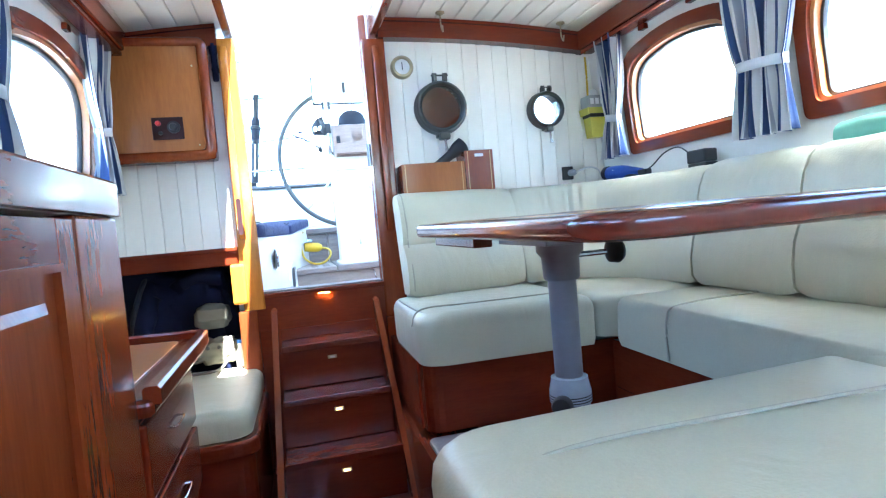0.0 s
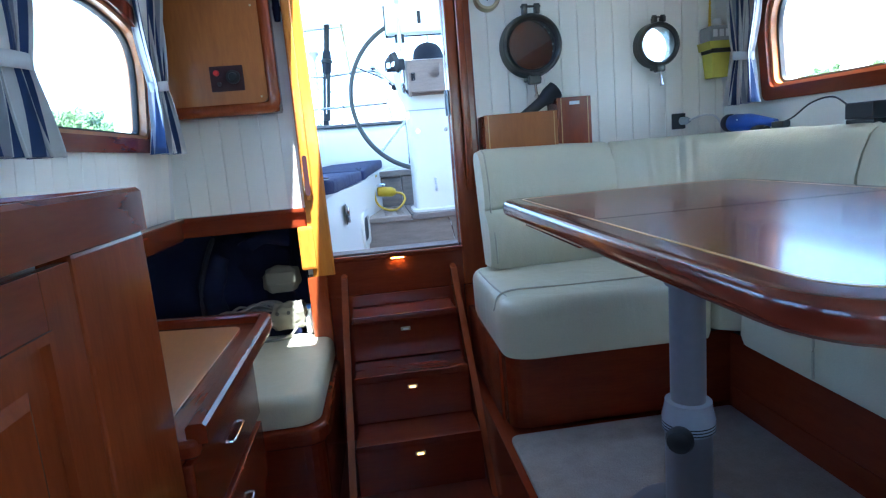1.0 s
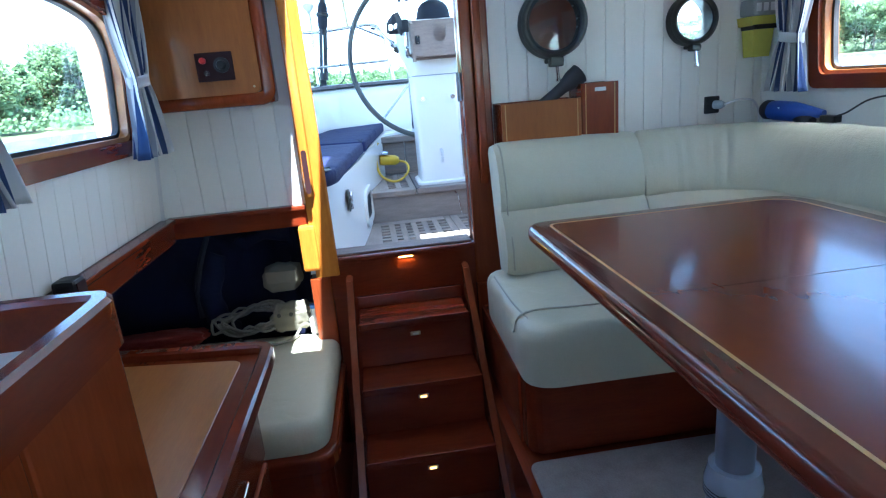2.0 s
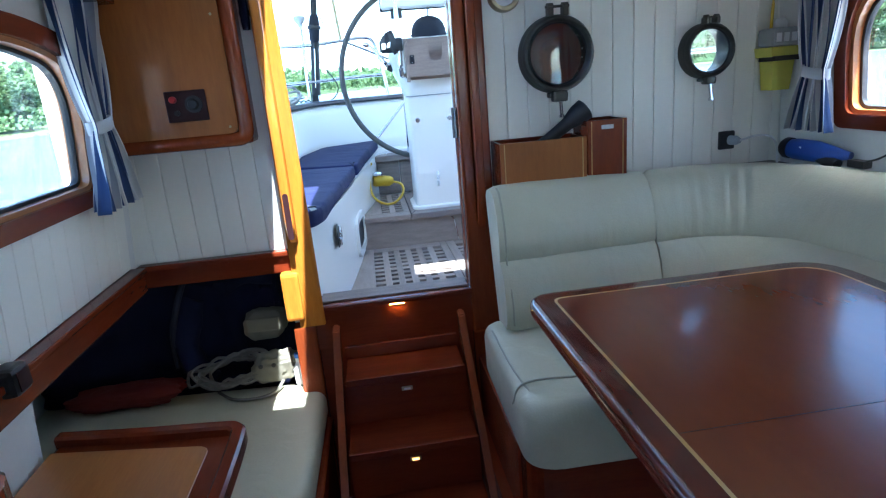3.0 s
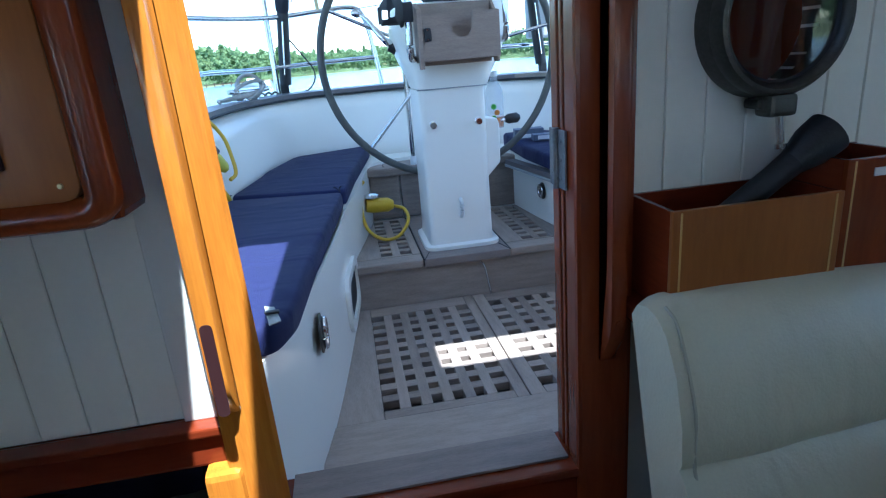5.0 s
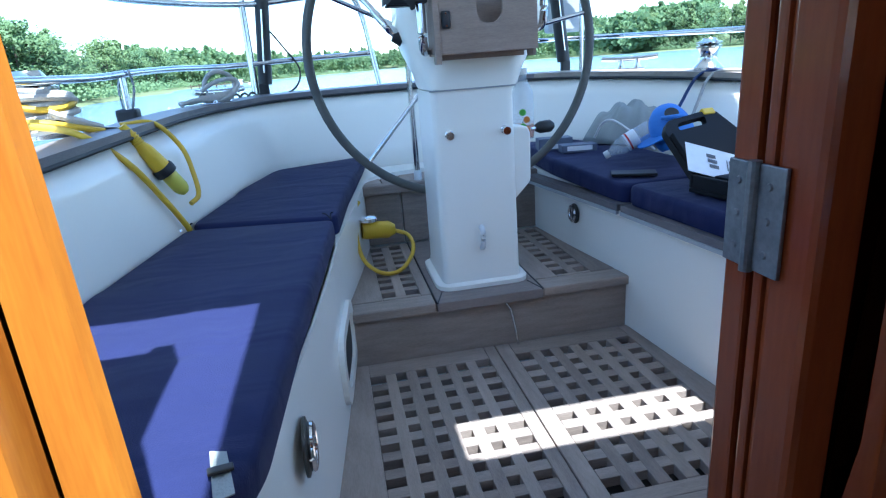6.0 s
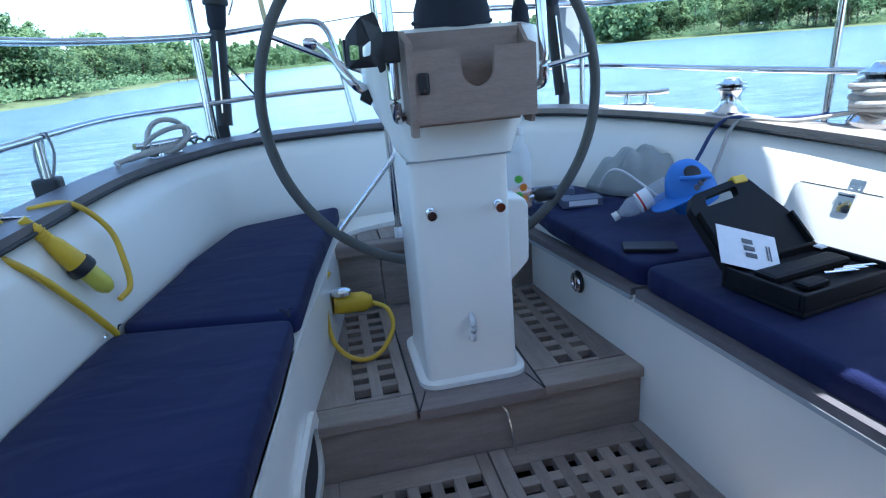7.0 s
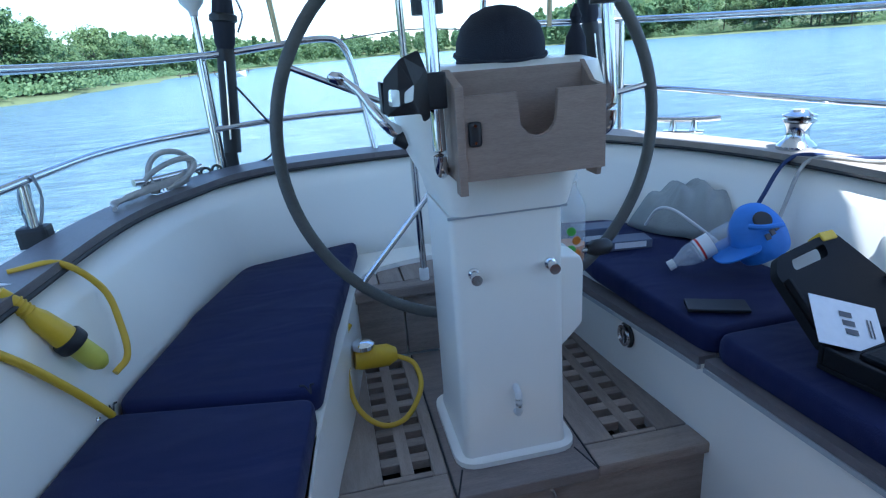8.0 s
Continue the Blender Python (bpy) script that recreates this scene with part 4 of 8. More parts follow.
seat = thing("settee_box", (-0.56, -0.3, SOLE), "mahogany berth seat box with a cream cushion", "seat")
part("base", slab(rounded([(-1.31, -0.62), (-0.30, -0.62), (-0.285, -0.04), (-1.31, -0.04)], [0, 0.06, 0.02, 0]), SOLE, 0.435, 0.006), MAHOGANY, seat)
part("rim", slab(rounded([(-1.31, -0.64), (-0.28, -0.64), (-0.27, -0.035), (-1.31, -0.035)], [0, 0.08, 0.02, 0]), 0.40, 0.455, 0.012), MAHOGANY, seat)
bcush = thing("berth_cushion", (-0.56, -0.3, 0.456), "cream leather cushion on the berth seat", "cushion")
part("cushion", cushion(rounded([(-1.305, -0.615), (-0.30, -0.615), (-0.288, 0.005), (-0.40, 0.06), (-1.305, 0.13)], [0.02, 0.07, 0.03, 0.05, 0.02], 6), 0.456, 0.555, 0.035, 0.006, 2.0), LEATHER, bcush, smooth=True)

# Things lying in the quarter berth.
bag = thing("navy_duffel", (-0.98, 0.27, 0.45), "bulging dark navy duffel bag filling the quarter berth", "bag")
part("bag", crumpled((-0.97, 0.26, 0.76), (0.37, 0.17, 0.33), 3.1, 0.22, 2.4, 3), NAVY_BAG, bag, smooth=True)
part("strap", tube([(-0.80, 0.09, 0.66), (-0.79, 0.075, 0.78), (-0.76, 0.10, 0.90), (-0.74, 0.2, 0.985)], 0.011, 8), BLACK_CLOTH, bag, "dark webbing strap", smooth=True)
bag = thing("navy_jacket", (-0.62, 0.3, 0.45), "crumpled dark navy jacket in the berth", "jacket")
part("body", crumpled((-0.58, 0.30, 0.72), (0.22, 0.15, 0.30), 5.2, 0.3, 2.6, -6), NAVY_BAG, bag, smooth=True)
part("sleeve", puffed(tube([(-0.72, 0.16, 0.88), (-0.76, 0.11, 0.78), (-0.75, 0.10, 0.68), (-0.70, 0.10, 0.60)], [0.05, 0.048, 0.045, 0.04], 14), 0.02, 14, 2), NAVY_BAG, bag, smooth=True)
part("collar", puffed(tube([(-0.60, 0.16, 0.93), (-0.52, 0.15, 0.955), (-0.44, 0.17, 0.94)], 0.03, 12), 0.012, 18, 4), NAVY_BAG, bag, smooth=True)
red = thing("red_cloth", (-0.96, 0.1, 0.556), "rumpled flat red cloth at the berth's edge", "cloth")
part("roll", crumpled((-0.97, 0.06, 0.592), (0.20, 0.075, 0.036), 1.1, 0.18, 2.2, -3), RED, red, smooth=True)
pk = thing("beige_pack", (-0.48, 0.12, 0.7), "small beige padded pack on the jacket", "pack")
part("pack", crumpled((-0.478, 0.125, 0.775), (0.075, 0.05, 0.062), 1.3, 0.12, 2.0), BEIGE, pk, smooth=True)
part("flap", puffed(box(-0.535, -0.42, 0.068, 0.078, 0.765, 0.815, 0.004), 0.006, 20, 2), BEIGE, pk)
pouch = thing("white_pouch", (-0.46, 0.05, 0.56), "pale cloth pouch with brass eyelets beside the rope", "pouch")
part("pouch", crumpled((-0.455, 0.055, 0.63), (0.085, 0.035, 0.06), 8.4, 0.3, 2.2, 8), BEIGE, pouch, smooth=True)
for ex in (-0.50, -0.455):
    part("eyelet", lathe([(0.008, 0), (0.008, 0.003), (0.004, 0.004)], (ex, 0.014, 0.655), (0, -1, 0.3), 12), BRONZE, pouch)
coil = thing("rope_coil", (-0.56, 0.04, 0.556), "loose coil of grey rope on the berth", "rope")
rng = random.Random(4)
loops = []
for i in range(96):
    a = i * 0.52
    rad = 0.075 + 0.045 * noise.noise(Vector((i * 0.11, 2.0, 0)))
    cx = -0.60 + 0.05 * noise.noise(Vector((i * 0.07, 9.0, 0)))
    loops.append((cx + rad * 1.5 * math.cos(a), 0.03 + 0.05 * math.sin(a + 0.6) + 0.012 * rng.random(), 0.60 + 0.03 * (1 + math.sin(a)) + 0.035 * rng.random()))
part("rope", tube(loops, 0.0055, 6, per=3), ROPE_GREY, coil, smooth=True)
part("tail", tube([(-0.66, 0.02, 0.575), (-0.60, -0.03, 0.566), (-0.52, -0.045, 0.566), (-0.46, -0.02, 0.568), (-0.43, 0.02, 0.59)], 0.0055, 6), ROPE_GREY, coil, smooth=True)
wb = thing("white_bottle", (-0.372, 0.055, 0.556), "white plastic bottle behind the post", "bottle")
part("bottle", lathe([(0.02, 0), (0.022, 0.06), (0.01, 0.08), (0.01, 0.1)], (-0.375, 0.05, 0.556), (0, 0, 1), 14), WHITE_PLASTIC, wb, smooth=True)
part("cap", lathe([(0.012, 0), (0.012, 0.015)], (-0.375, 0.05, 0.657), (0, 0, 1), 12), BLUE_CAP, wb)

# ceiling spotlights
for lx, ly in ((-0.51, -0.43), (-0.51, -1.6), (0.95, -1.6)):
    ob = thing("ceiling_spotlight", (lx, ly, 1.97), "round brass ceiling spotlight, lit", "ceiling light", "ceiling spotlights")
    z = roof_z(lx)
    part("bezel", lathe([(0.05, 0), (0.05, -0.006), (0.036, -0.012), (0.034, -0.004)], (lx, ly, z), (0, 0, 1), 28, cap=False), BRASS, ob, smooth=True)
    part("lens", lathe([(0.034, -0.004), (0.02, -0.007)], (lx, ly, z), (0, 0, 1), 24), LAMP_GLOW, ob, "bright warm lens")

# ---- dinette ----
carpet = part("dinette_carpet", puffed(slab(rounded([(0.245, -1.90), (0.98, -1.90), (0.98, -0.70), (0.262, -0.70)], [0.03, 0.01, 0.01, 0.03], 6), PLATFORM - 0.015, PLATFORM, 0.006), 0.001, 20), CARPET, None, "grey patterned carpet mat on the raised platform", category="carpet")
aft_base = thing("dinette_base_aft", (0.8, -0.4, PLATFORM), "mahogany base under the dinette seats", "seat base", "dinette bases")
part("front_board", slab(rounded([(0.275, -0.68), (1.3, -0.68), (1.3, -0.05), (0.275, -0.05)], [0.06, 0, 0, 0]), PLATFORM + 0.001, 0.621, 0.004), MAHOGANY, aft_base)
part("side_board", box(0.266, 0.2745, -0.60, -0.06, SOLE + 0.3, 0.621, 0.002), MAHOGANY_Y, aft_base)
st_base = thing("dinette_base_starboard", (1.2, -1.4, PLATFORM), "mahogany base under the long dinette seat", "seat base", "dinette bases")
part("front_board", slab([(0.98, -1.93), (1.42, -1.93), (1.42, -0.70), (0.98, -0.70)], PLATFORM + 0.001, 0.62, 0.004), MAHOGANY_Y, st_base)
part("kick_board", box(0.972, 0.979, -1.90, -0.72, PLATFORM + 0.002, 0.45, 0.002), MAHOGANY_Y, st_base)
fw_base = thing("dinette_base_forward", (0.8, -2.2, PLATFORM), "mahogany base under the forward dinette seat", "seat base", "dinette bases")
part("front_board", slab([(0.10, -2.55), (1.42, -2.55), (1.42, -1.80), (0.10, -1.80)], SOLE, 0.645, 0.004), MAHOGANY, fw_base)


def seat_cushion(name, outline, z0, z1, label, seams=(), seed=1.0):
    cx = sum(p[0] for p in outline) / len(outline)
    cy = sum(p[1] for p in outline) / len(outline)
    ob = thing(name, (cx, cy, z0), label, "cushion", "dinette cushions")
    part("cushion", cushion(outline, z0, z1, 0.045, 0.008, seed), LEATHER, ob, smooth=True)
    for s in seams:
        part("piping", tube(s, 0.0032, 6), LEATHER_SEAM, ob, "stitched seam", smooth=True)
    return ob


seat_cushion("seat_cushion", rounded([(0.262, -0.735), (0.90, -0.735), (0.90, -0.16), (0.268, -0.16)], [0.09, 0.02, 0.02, 0.05], 7), 0.622, 0.80, "cream leather seat cushion with rounded front corner", [[(0.259, -0.60, 0.745), (0.3, -0.60, 0.802), (0.5, -0.615, 0.805), (0.87, -0.62, 0.804)], [(0.30, -0.66, 0.792), (0.285, -0.5, 0.796), (0.285, -0.25, 0.796)]], 1.0)
seat_cushion("seat_cushion", rounded([(0.905, -0.735), (1.0, -0.80), (1.36, -0.80), (1.36, -0.16), (0.905, -0.16)], [0.02, 0.08, 0.02, 0.05, 0.02], 7), 0.645, 0.80, "cream leather corner seat cushion", (), 2.2)
seat_cushion("seat_cushion", rounded([(0.90, -1.94), (1.36, -1.94), (1.36, -0.805), (0.93, -0.805)], [0.05, 0.02, 0.02, 0.05], 7), 0.63, 0.80, "long cream leather seat cushion", [[(0.914, -1.12, 0.64), (0.912, -1.12, 0.72), (0.917, -1.12, 0.765), (0.945, -1.12, 0.797), (1.1, -1.12, 0.807), (1.3, -1.12, 0.805)]], 3.1)
seat_cushion("seat_cushion", rounded([(0.03, -2.52), (0.84, -2.52), (0.84, -1.725), (0.03, -1.745)], [0.05, 0.02, 0.02, 0.13], 7), 0.645, 0.80, "near cream leather seat cushion with stitched front", [[(0.045, -1.93, 0.775), (0.2, -1.92, 0.806), (0.5, -1.925, 0.808), (0.82, -1.93, 0.804)]], 4.7)
seat_cushion("seat_cushion", rounded([(0.845, -2.52), (1.36, -2.52), (1.36, -1.945), (0.90, -1.945), (0.845, -1.74)], [0.02, 0.02, 0.02, 0.02, 0.02], 5), 0.645, 0.80, "cream leather corner seat cushion", (), 5.3)


def backrest(name, foot, head, z0, z1, depth, label, roll=0.0, folds=0.0):
    """A padded back along plan lines of its front foot and front top, leaning; a crease halfway up."""
    f, h = smooth_path([(x, y, 0) for x, y in foot], 20 if folds else 8), smooth_path([(x, y, 0) for x, y in head], 20 if folds else 8)
    rings = []
    n = len(f)
    for i in range(n):
        a, b = f[max(i - 1, 0)], f[min(i + 1, n - 1)]
        d = (b - a).normalized()
        back = Vector((-d.y, d.x, 0))
        endk = min(i, n - 1 - i)
        sq = 1.0 if endk > 1 else (0.95 if endk == 0 else 0.988)
        ring = []
        for s, off in ((0.0, 0.02), (0.05, 0.0), (0.2, -0.018), (0.36, -0.017), (0.46, -0.006), (0.49, 0.006), (0.52, -0.004), (0.65, -0.016), (0.82, -0.012), (0.94, 0.006), (0.985, 0.028)):
            z = z0 + (z1 - z0) * s
            soft = folds * math.exp(-((i / n - 0.33) / 0.17) ** 2) * (0.2 + 0.8 * s) * (s > 0.55) * noise.noise(Vector((i * 0.42, s * 1.5, 3.0)))
            ring.append(f[i].lerp(h[i], s) + back * (off * sq + soft) + Vector((0, 0, z)))
        for s, off in ((1.0, 0.055), (0.985, depth - 0.02), (0.94, depth), (0.5, depth), (0.0, depth)):
            z = z0 + (z1 - z0) * s
            ring.append(f[i].lerp(h[i], s) + back * off * sq + Vector((0, 0, z)))
        mid = sum(ring, Vector()) / len(ring)
        rings.append([mid + (p - mid) * sq for p in ring])
    bm = puffed(loft(rings), 0.004, 9, f[0].x)
    ob = thing(name, (f[0].x, f[0].y, z0), label, "cushion", "dinette backrests")
    part("backrest", bm, LEATHER, ob, smooth=True)
    for i in ((1,) if roll else ()):
        line = []
        for s, off in ((0.06, -0.006), (0.25, -0.019), (0.49, 0.002), (0.7, -0.016), (0.94, 0.002), (0.99, 0.03)):
            d = (f[min(i + 1, n - 1)] - f[max(i - 1, 0)]).normalized()
            line.append(f[i].lerp(h[i], s) + Vector((-d.y, d.x, 0)) * off + Vector((0, 0, z0 + (z1 - z0) * s)))
        part("piping", tube(line, 0.003, 6, per=4), LEATHER_SEAM, ob, "stitched seam", smooth=True)
    return ob


backrest("back_cushion", [(0.322, -0.315), (0.5, -0.305), (0.840, -0.285)], [(0.325, -0.185), (0.5, -0.17), (0.853, -0.135)], 0.806, 1.236, 0.105, "cream leather backrest with a crease across its middle", 1.0)
backrest("back_cushion", [(0.845, -0.284), (1.0, -0.30), (1.14, -0.38), (1.21, -0.55), (1.225, -0.83)], [(0.856, -0.134), (1.05, -0.14), (1.22, -0.24), (1.30, -0.45), (1.312, -0.83)], 0.806, 1.226, 0.09, "curved cream leather corner backrest with soft folds", 0.0, 0.022)
backrest("back_cushion", [(1.225, -0.84), (1.225, -1.0), (1.225, -1.26)], [(1.312, -0.84), (1.312, -1.0), (1.312, -1.26)], 0.806, 1.232, 0.09, "cream leather side backrest")
backrest("back_cushion", [(1.225, -1.27), (1.225, -1.5), (1.225, -1.95)], [(1.312, -1.27), (1.312, -1.5), (1.312, -1.95)], 0.806, 1.236, 0.09, "long cream leather side backrest")
part("shelf_aft", box(0.335, 1.41, -0.125, 0.0295, 1.17, 1.195, 0.004), MAHOGANY, None, "narrow mahogany ledge behind the backrests", kind="structure", category="shelf")
part("shelf_starboard", box(1.36, 1.44, -2.6, -0.13, 1.17, 1.195, 0.004), WALL_WHITE, None, "white ledge behind the side backrest", kind="structure", category="shelf")

# table
tab = thing("dinette_table", (0.6, -1.3, PLATFORM), "polished mahogany dinette table with a pale inlay line", "table")
TX0, TX1, TY0, TY1 = 0.268, 0.985, -1.93, -0.735
outline = rounded([(TX0, TY0), (TX1, TY0), (TX1, TY1), (TX0, TY1)], [0.13, 0.13, 0.12, 0.06], 10)
part("tabletop", slab(outline, 1.058, 1.10, 0.016, 4), TABLE_RIM, tab, "dark red solid rim", smooth=True)


def inset(d, r):
    return rounded([(TX0 + d, TY0 + d), (TX1 - d, TY0 + d), (TX1 - d, TY1 - d), (TX0 + d, TY1 - d)], r, 10)


part("inlay_line", pierced(inset(0.048, [0.09, 0.09, 0.08, 0.025]), [inset(0.0535, [0.086, 0.086, 0.076, 0.022])], 1.0995, 1.1008), INLAY, tab, "thin pale wood inlay")
part("veneer", slab(inset(0.0536, [0.086, 0.086, 0.076, 0.022]), 1.0985, 1.1006, 0), TABLETOP, tab, "warm veneer field")
part("leaf_joint", box(TX0 + 0.056, TX1 - 0.056, -1.2954, -1.2946, 1.1002, 1.1010, 0), RUBBER, tab, "fine joint between table leaves")
part("under_rail", box(0.322, 0.372, -1.20, -0.80, 1.030, 1.057, 0.004), MAHOGANY, tab)
PX, PY = 0.564, -1.18
part("mount_plate", box(PX - 0.16, PX + 0.16, PY - 0.13, PY + 0.13, 1.042, 1.057, 0.003), STEEL, tab, "steel sliding mount")
part("mount_slide", box(PX - 0.11, PX + 0.11, PY - 0.16, PY + 0.16, 1.025, 1.041, 0.003), GREY_TUBE, tab)
part("collar", lathe([(0.044, 0), (0.048, 0.006), (0.05, 0.06), (0.062, 0.075), (0.062, 0.10)], (PX, PY, 0.925), (0, 0, 1), 28), GREY_TUBE, tab, smooth=True)
part("knob_stem", lathe([(0.008, 0), (0.008, 0.09)], (PX + 0.05, PY, 0.985), (1, 0, 0), 10), STEEL, tab)
part("knob", lathe([(0.012, 0), (0.03, 0.008), (0.034, 0.03), (0.028, 0.04)], (PX + 0.14, PY, 0.985), (1, 0, 0), 20), BLACK, tab, smooth=True)
part("column", lathe([(0.037, 0), (0.037, 0.36)], (PX, PY, 0.58), (0, 0, 1), 28), GREY_TUBE, tab, smooth=True)
part("clamp_ring", lathe([(0.056, 0), (0.056, 0.03), (0.05, 0.056), (0.049, 0.066), (0.04, 0.068)], (PX, PY, 0.598), (0, 0, 1), 28), PALE_ENAMEL, tab, "pale tapered clamp ring", smooth=True)
for k in range(3):
    part("clamp_slot", lathe([(0.0565, 0.0), (0.0565, 0.003)], (PX, PY, 0.602 + 0.007 * k), (0, 0, 1), 28, cap=False), RUBBER, tab)
part("clamp_knob", lathe([(0.01, 0), (0.01, 0.012), (0.026, 0.016), (0.029, 0.03), (0.024, 0.044), (0.012, 0.05)], (PX - 0.035, PY - 0.035, 0.605), (-0.62, -0.78, 0), 20), BLACK, tab, smooth=True)
part("lower_column", lathe([(0.050, 0), (0.050, 0.205)], (PX, PY, PLATFORM + 0.012), (0, 0, 1), 28), GREY_TUBE, tab, smooth=True)
part("base_flange", lathe([(0.13, 0), (0.13, 0.006), (0.07, 0.018), (0.055, 0.03)], (PX, PY, PLATFORM), (0, 0, 1), 32), GREY_TUBE, tab, smooth=True)

# ---- bulkhead fittings ----


def porthole(c, r, label):
    ob = thing("porthole", (c[0], 0.02, c[1] - r), label, "porthole", "bulkhead portholes")
    o = (c[0], 0.0245, c[1])
    part("flange", lathe([(r * 0.82, 0), (r * 1.0, 0), (r * 1.0, 0.012), (r * 0.96, 0.03), (r * 0.84, 0.03), (r * 0.82, 0.0)], o, (0, -1, 0), 48, cap=False), BRONZE, ob, smooth=True)
    part("ring", lathe([(r * 0.79, 0.032), (r * 0.79, 0.046), (r * 0.82, 0.056), (r * 0.87, 0.060), (r * 0.92, 0.058), (r * 0.97, 0.048), (r * 0.97, 0.033), (r * 0.79, 0.032)], o, (0, -1, 0), 48, cap=False), BRONZE, ob, smooth=True)
    part("glazing_bead", lathe([(r * 0.755, 0.040), (r * 0.755, 0.044), (r * 0.788, 0.048), (r * 0.788, 0.040), (r * 0.755, 0.040)], o, (0, -1, 0), 48, cap=False), RUBBER, ob, "black glazing bead", smooth=True)
    g = part("pane", lathe([(r * 0.785, 0.040), (r * 0.785, 0.0435)], o, (0, -1, 0), 48), TINTED, ob)
    g.visible_shadow = False
    part("sleeve", lathe([(r * 0.93, -0.055), (r * 0.93, -0.0005)], o, (0, -1, 0), 48, cap=False), BRONZE, ob, smooth=True)
    for s in (-1, 1):
        part("hinge_lug", joined(box(c[0] + s * r * 0.2 - r * 0.07, c[0] + s * r * 0.2 + r * 0.07, -0.036, 0.0, c[1] + r * 0.93, c[1] + r * 1.17, 0.004), lathe([(r * 0.09, -r * 0.08), (r * 0.09, r * 0.08)], (c[0] + s * r * 0.2, -0.02, c[1] + r * 1.17), (1, 0, 0), 12)), BRONZE, ob)
    part("hinge_pin", lathe([(r * 0.035, -r * 0.32), (r * 0.035, r * 0.32)], (c[0], -0.02, c[1] + r * 1.17), (1, 0, 0), 8), BRONZE, ob)
    dog = part("dog", joined(box(c[0] - r * 0.2, c[0] + r * 0.2, -0.04, 0.0, c[1] - r * 1.22, c[1] - r * 0.93, 0.008), box(c[0] - r * 0.26, c[0] + r * 0.26, -0.02, 0.018, c[1] - r * 1.12, c[1] - r * 0.98, 0.006)), BRONZE, ob)
    part("dog_bolt", lathe([(0.006, 0), (0.006, 0.05), (0.009, 0.052), (0.009, 0.06)], (c[0], -0.028, c[1] - r * 1.15), (0, -0.2, -1), 10), STEEL, dog)
    return ob


porthole(P_BIG, 0.122, "large bronze porthole with dark glass")
porthole(P_SMALL, 0.089, "small bronze porthole with bright glass")
ob = thing("barometer", (0.439, 0.02, 1.76), "small round brass barometer on the bulkhead", "barometer")
part("case", lathe([(0.052, 0), (0.052, 0.02), (0.046, 0.03), (0.036, 0.03), (0.034, 0.02)], (0.439, 0.0245, 1.811), (0, -1, 0), 32, cap=False), BRASS, ob, smooth=True)
part("dial", lathe([(0.036, 0.012), (0.036, 0.016)], (0.439, 0.0245, 1.811), (0, -1, 0), 28), WHITE_PLASTIC, ob)
part("pointer", box(0.437, 0.441, 0.004, 0.006, 1.797, 1.832, 0), BLACK, ob)
for hx in (0.60, 1.17):
    ob = thing("ceiling_hook", (hx, -0.09, 1.9), "small brass swivel hook under the ceiling", "hook", "ceiling hooks")
    z = roof_z(hx)
    part("plate", lathe([(0.02, 0), (0.02, -0.006), (0.008, -0.012)], (hx, -0.12, z - 0.001), (0, 0, 1), 16), BRASS, ob)
    part("hook", tube([(hx, -0.12, z - 0.01), (hx, -0.12, z - 0.06), (hx + 0.004, -0.128, z - 0.085), (hx, -0.142, z - 0.08), (hx, -0.145, z - 0.065)], 0.0035, 8), BRASS, ob, smooth=True)


def open_box(name, x0, x1, y0, y1, z0, z1, mat, label, t=0.009):
    ob = thing(name, ((x0 + x1) / 2, (y0 + y1) / 2, z0), label, "box", "wooden ledge boxes")
    part("front", box(x0, x1, y0, y0 + t, z0, z1, 0.0015), mat, ob)
    part("back", box(x0, x1, y1 - t, y1, z0, z1, 0.0015), MAHOGANY, ob)
    part("end", box(x0, x0 + t, y0 + t, y1 - t, z0, z1 - 0.001, 0.0015), MAHOGANY_Y, ob)
    part("end", box(x1 - t, x1, y0 + t, y1 - t, z0, z1 - 0.001, 0.0015), MAHOGANY_Y, ob)
    part("bottom", box(x0 + t, x1 - t, y0 + t, y1 - t, z0, z0 + t, 0), MAHOGANY, ob)
    part("inlay_strip", box(x0 + 0.012, x0 + 0.015, y0 - 0.001, y0 + 0.001, z0 + 0.003, z1 - 0.003, 0), INLAY, ob, "pale string inlay")
    part("inlay_strip", box(x1 - 0.015, x1 - 0.012, y0 - 0.001, y0 + 0.001, z0 + 0.003, z1 - 0.003, 0), INLAY, ob)
    return ob


open_box("wooden_box", 0.372, 0.655, -0.118, 0.02, 1.196, 1.362, HONEY, "honey coloured open wooden box on the ledge")
tall = open_box("wooden_box", 0.66, 0.792, -0.112, 0.02, 1.196, 1.407, MAHOGANY_Z, "taller mahogany open box on the ledge")
part("name_tag", box(0.706, 0.746, -0.1145, -0.1125, 1.378, 1.391, 0.0005), WHITE_PLASTIC, tall, "small white label strip")
ob = thing("black_torch", (0.62, -0.05, 1.3), "large black torch leaning in the wooden box", "torch")
axis = Vector((0.82, 0.0, 0.57))
part("barrel", lathe([(0.018, 0), (0.021, 0.03), (0.02, 0.16), (0.022, 0.20)], (0.45, -0.05, 1.285), axis, 20), BLACK, ob, smooth=True)
part("head", lathe([(0.022, 0), (0.034, 0.04), (0.036, 0.075), (0.031, 0.078)], Vector((0.45, -0.05, 1.285)) + axis.normalized() * 0.2, axis, 22), BLACK, ob, smooth=True)
ob = thing("wall_socket", (1.225, 0.02, 1.25), "black square wall socket with a grey plug", "socket")
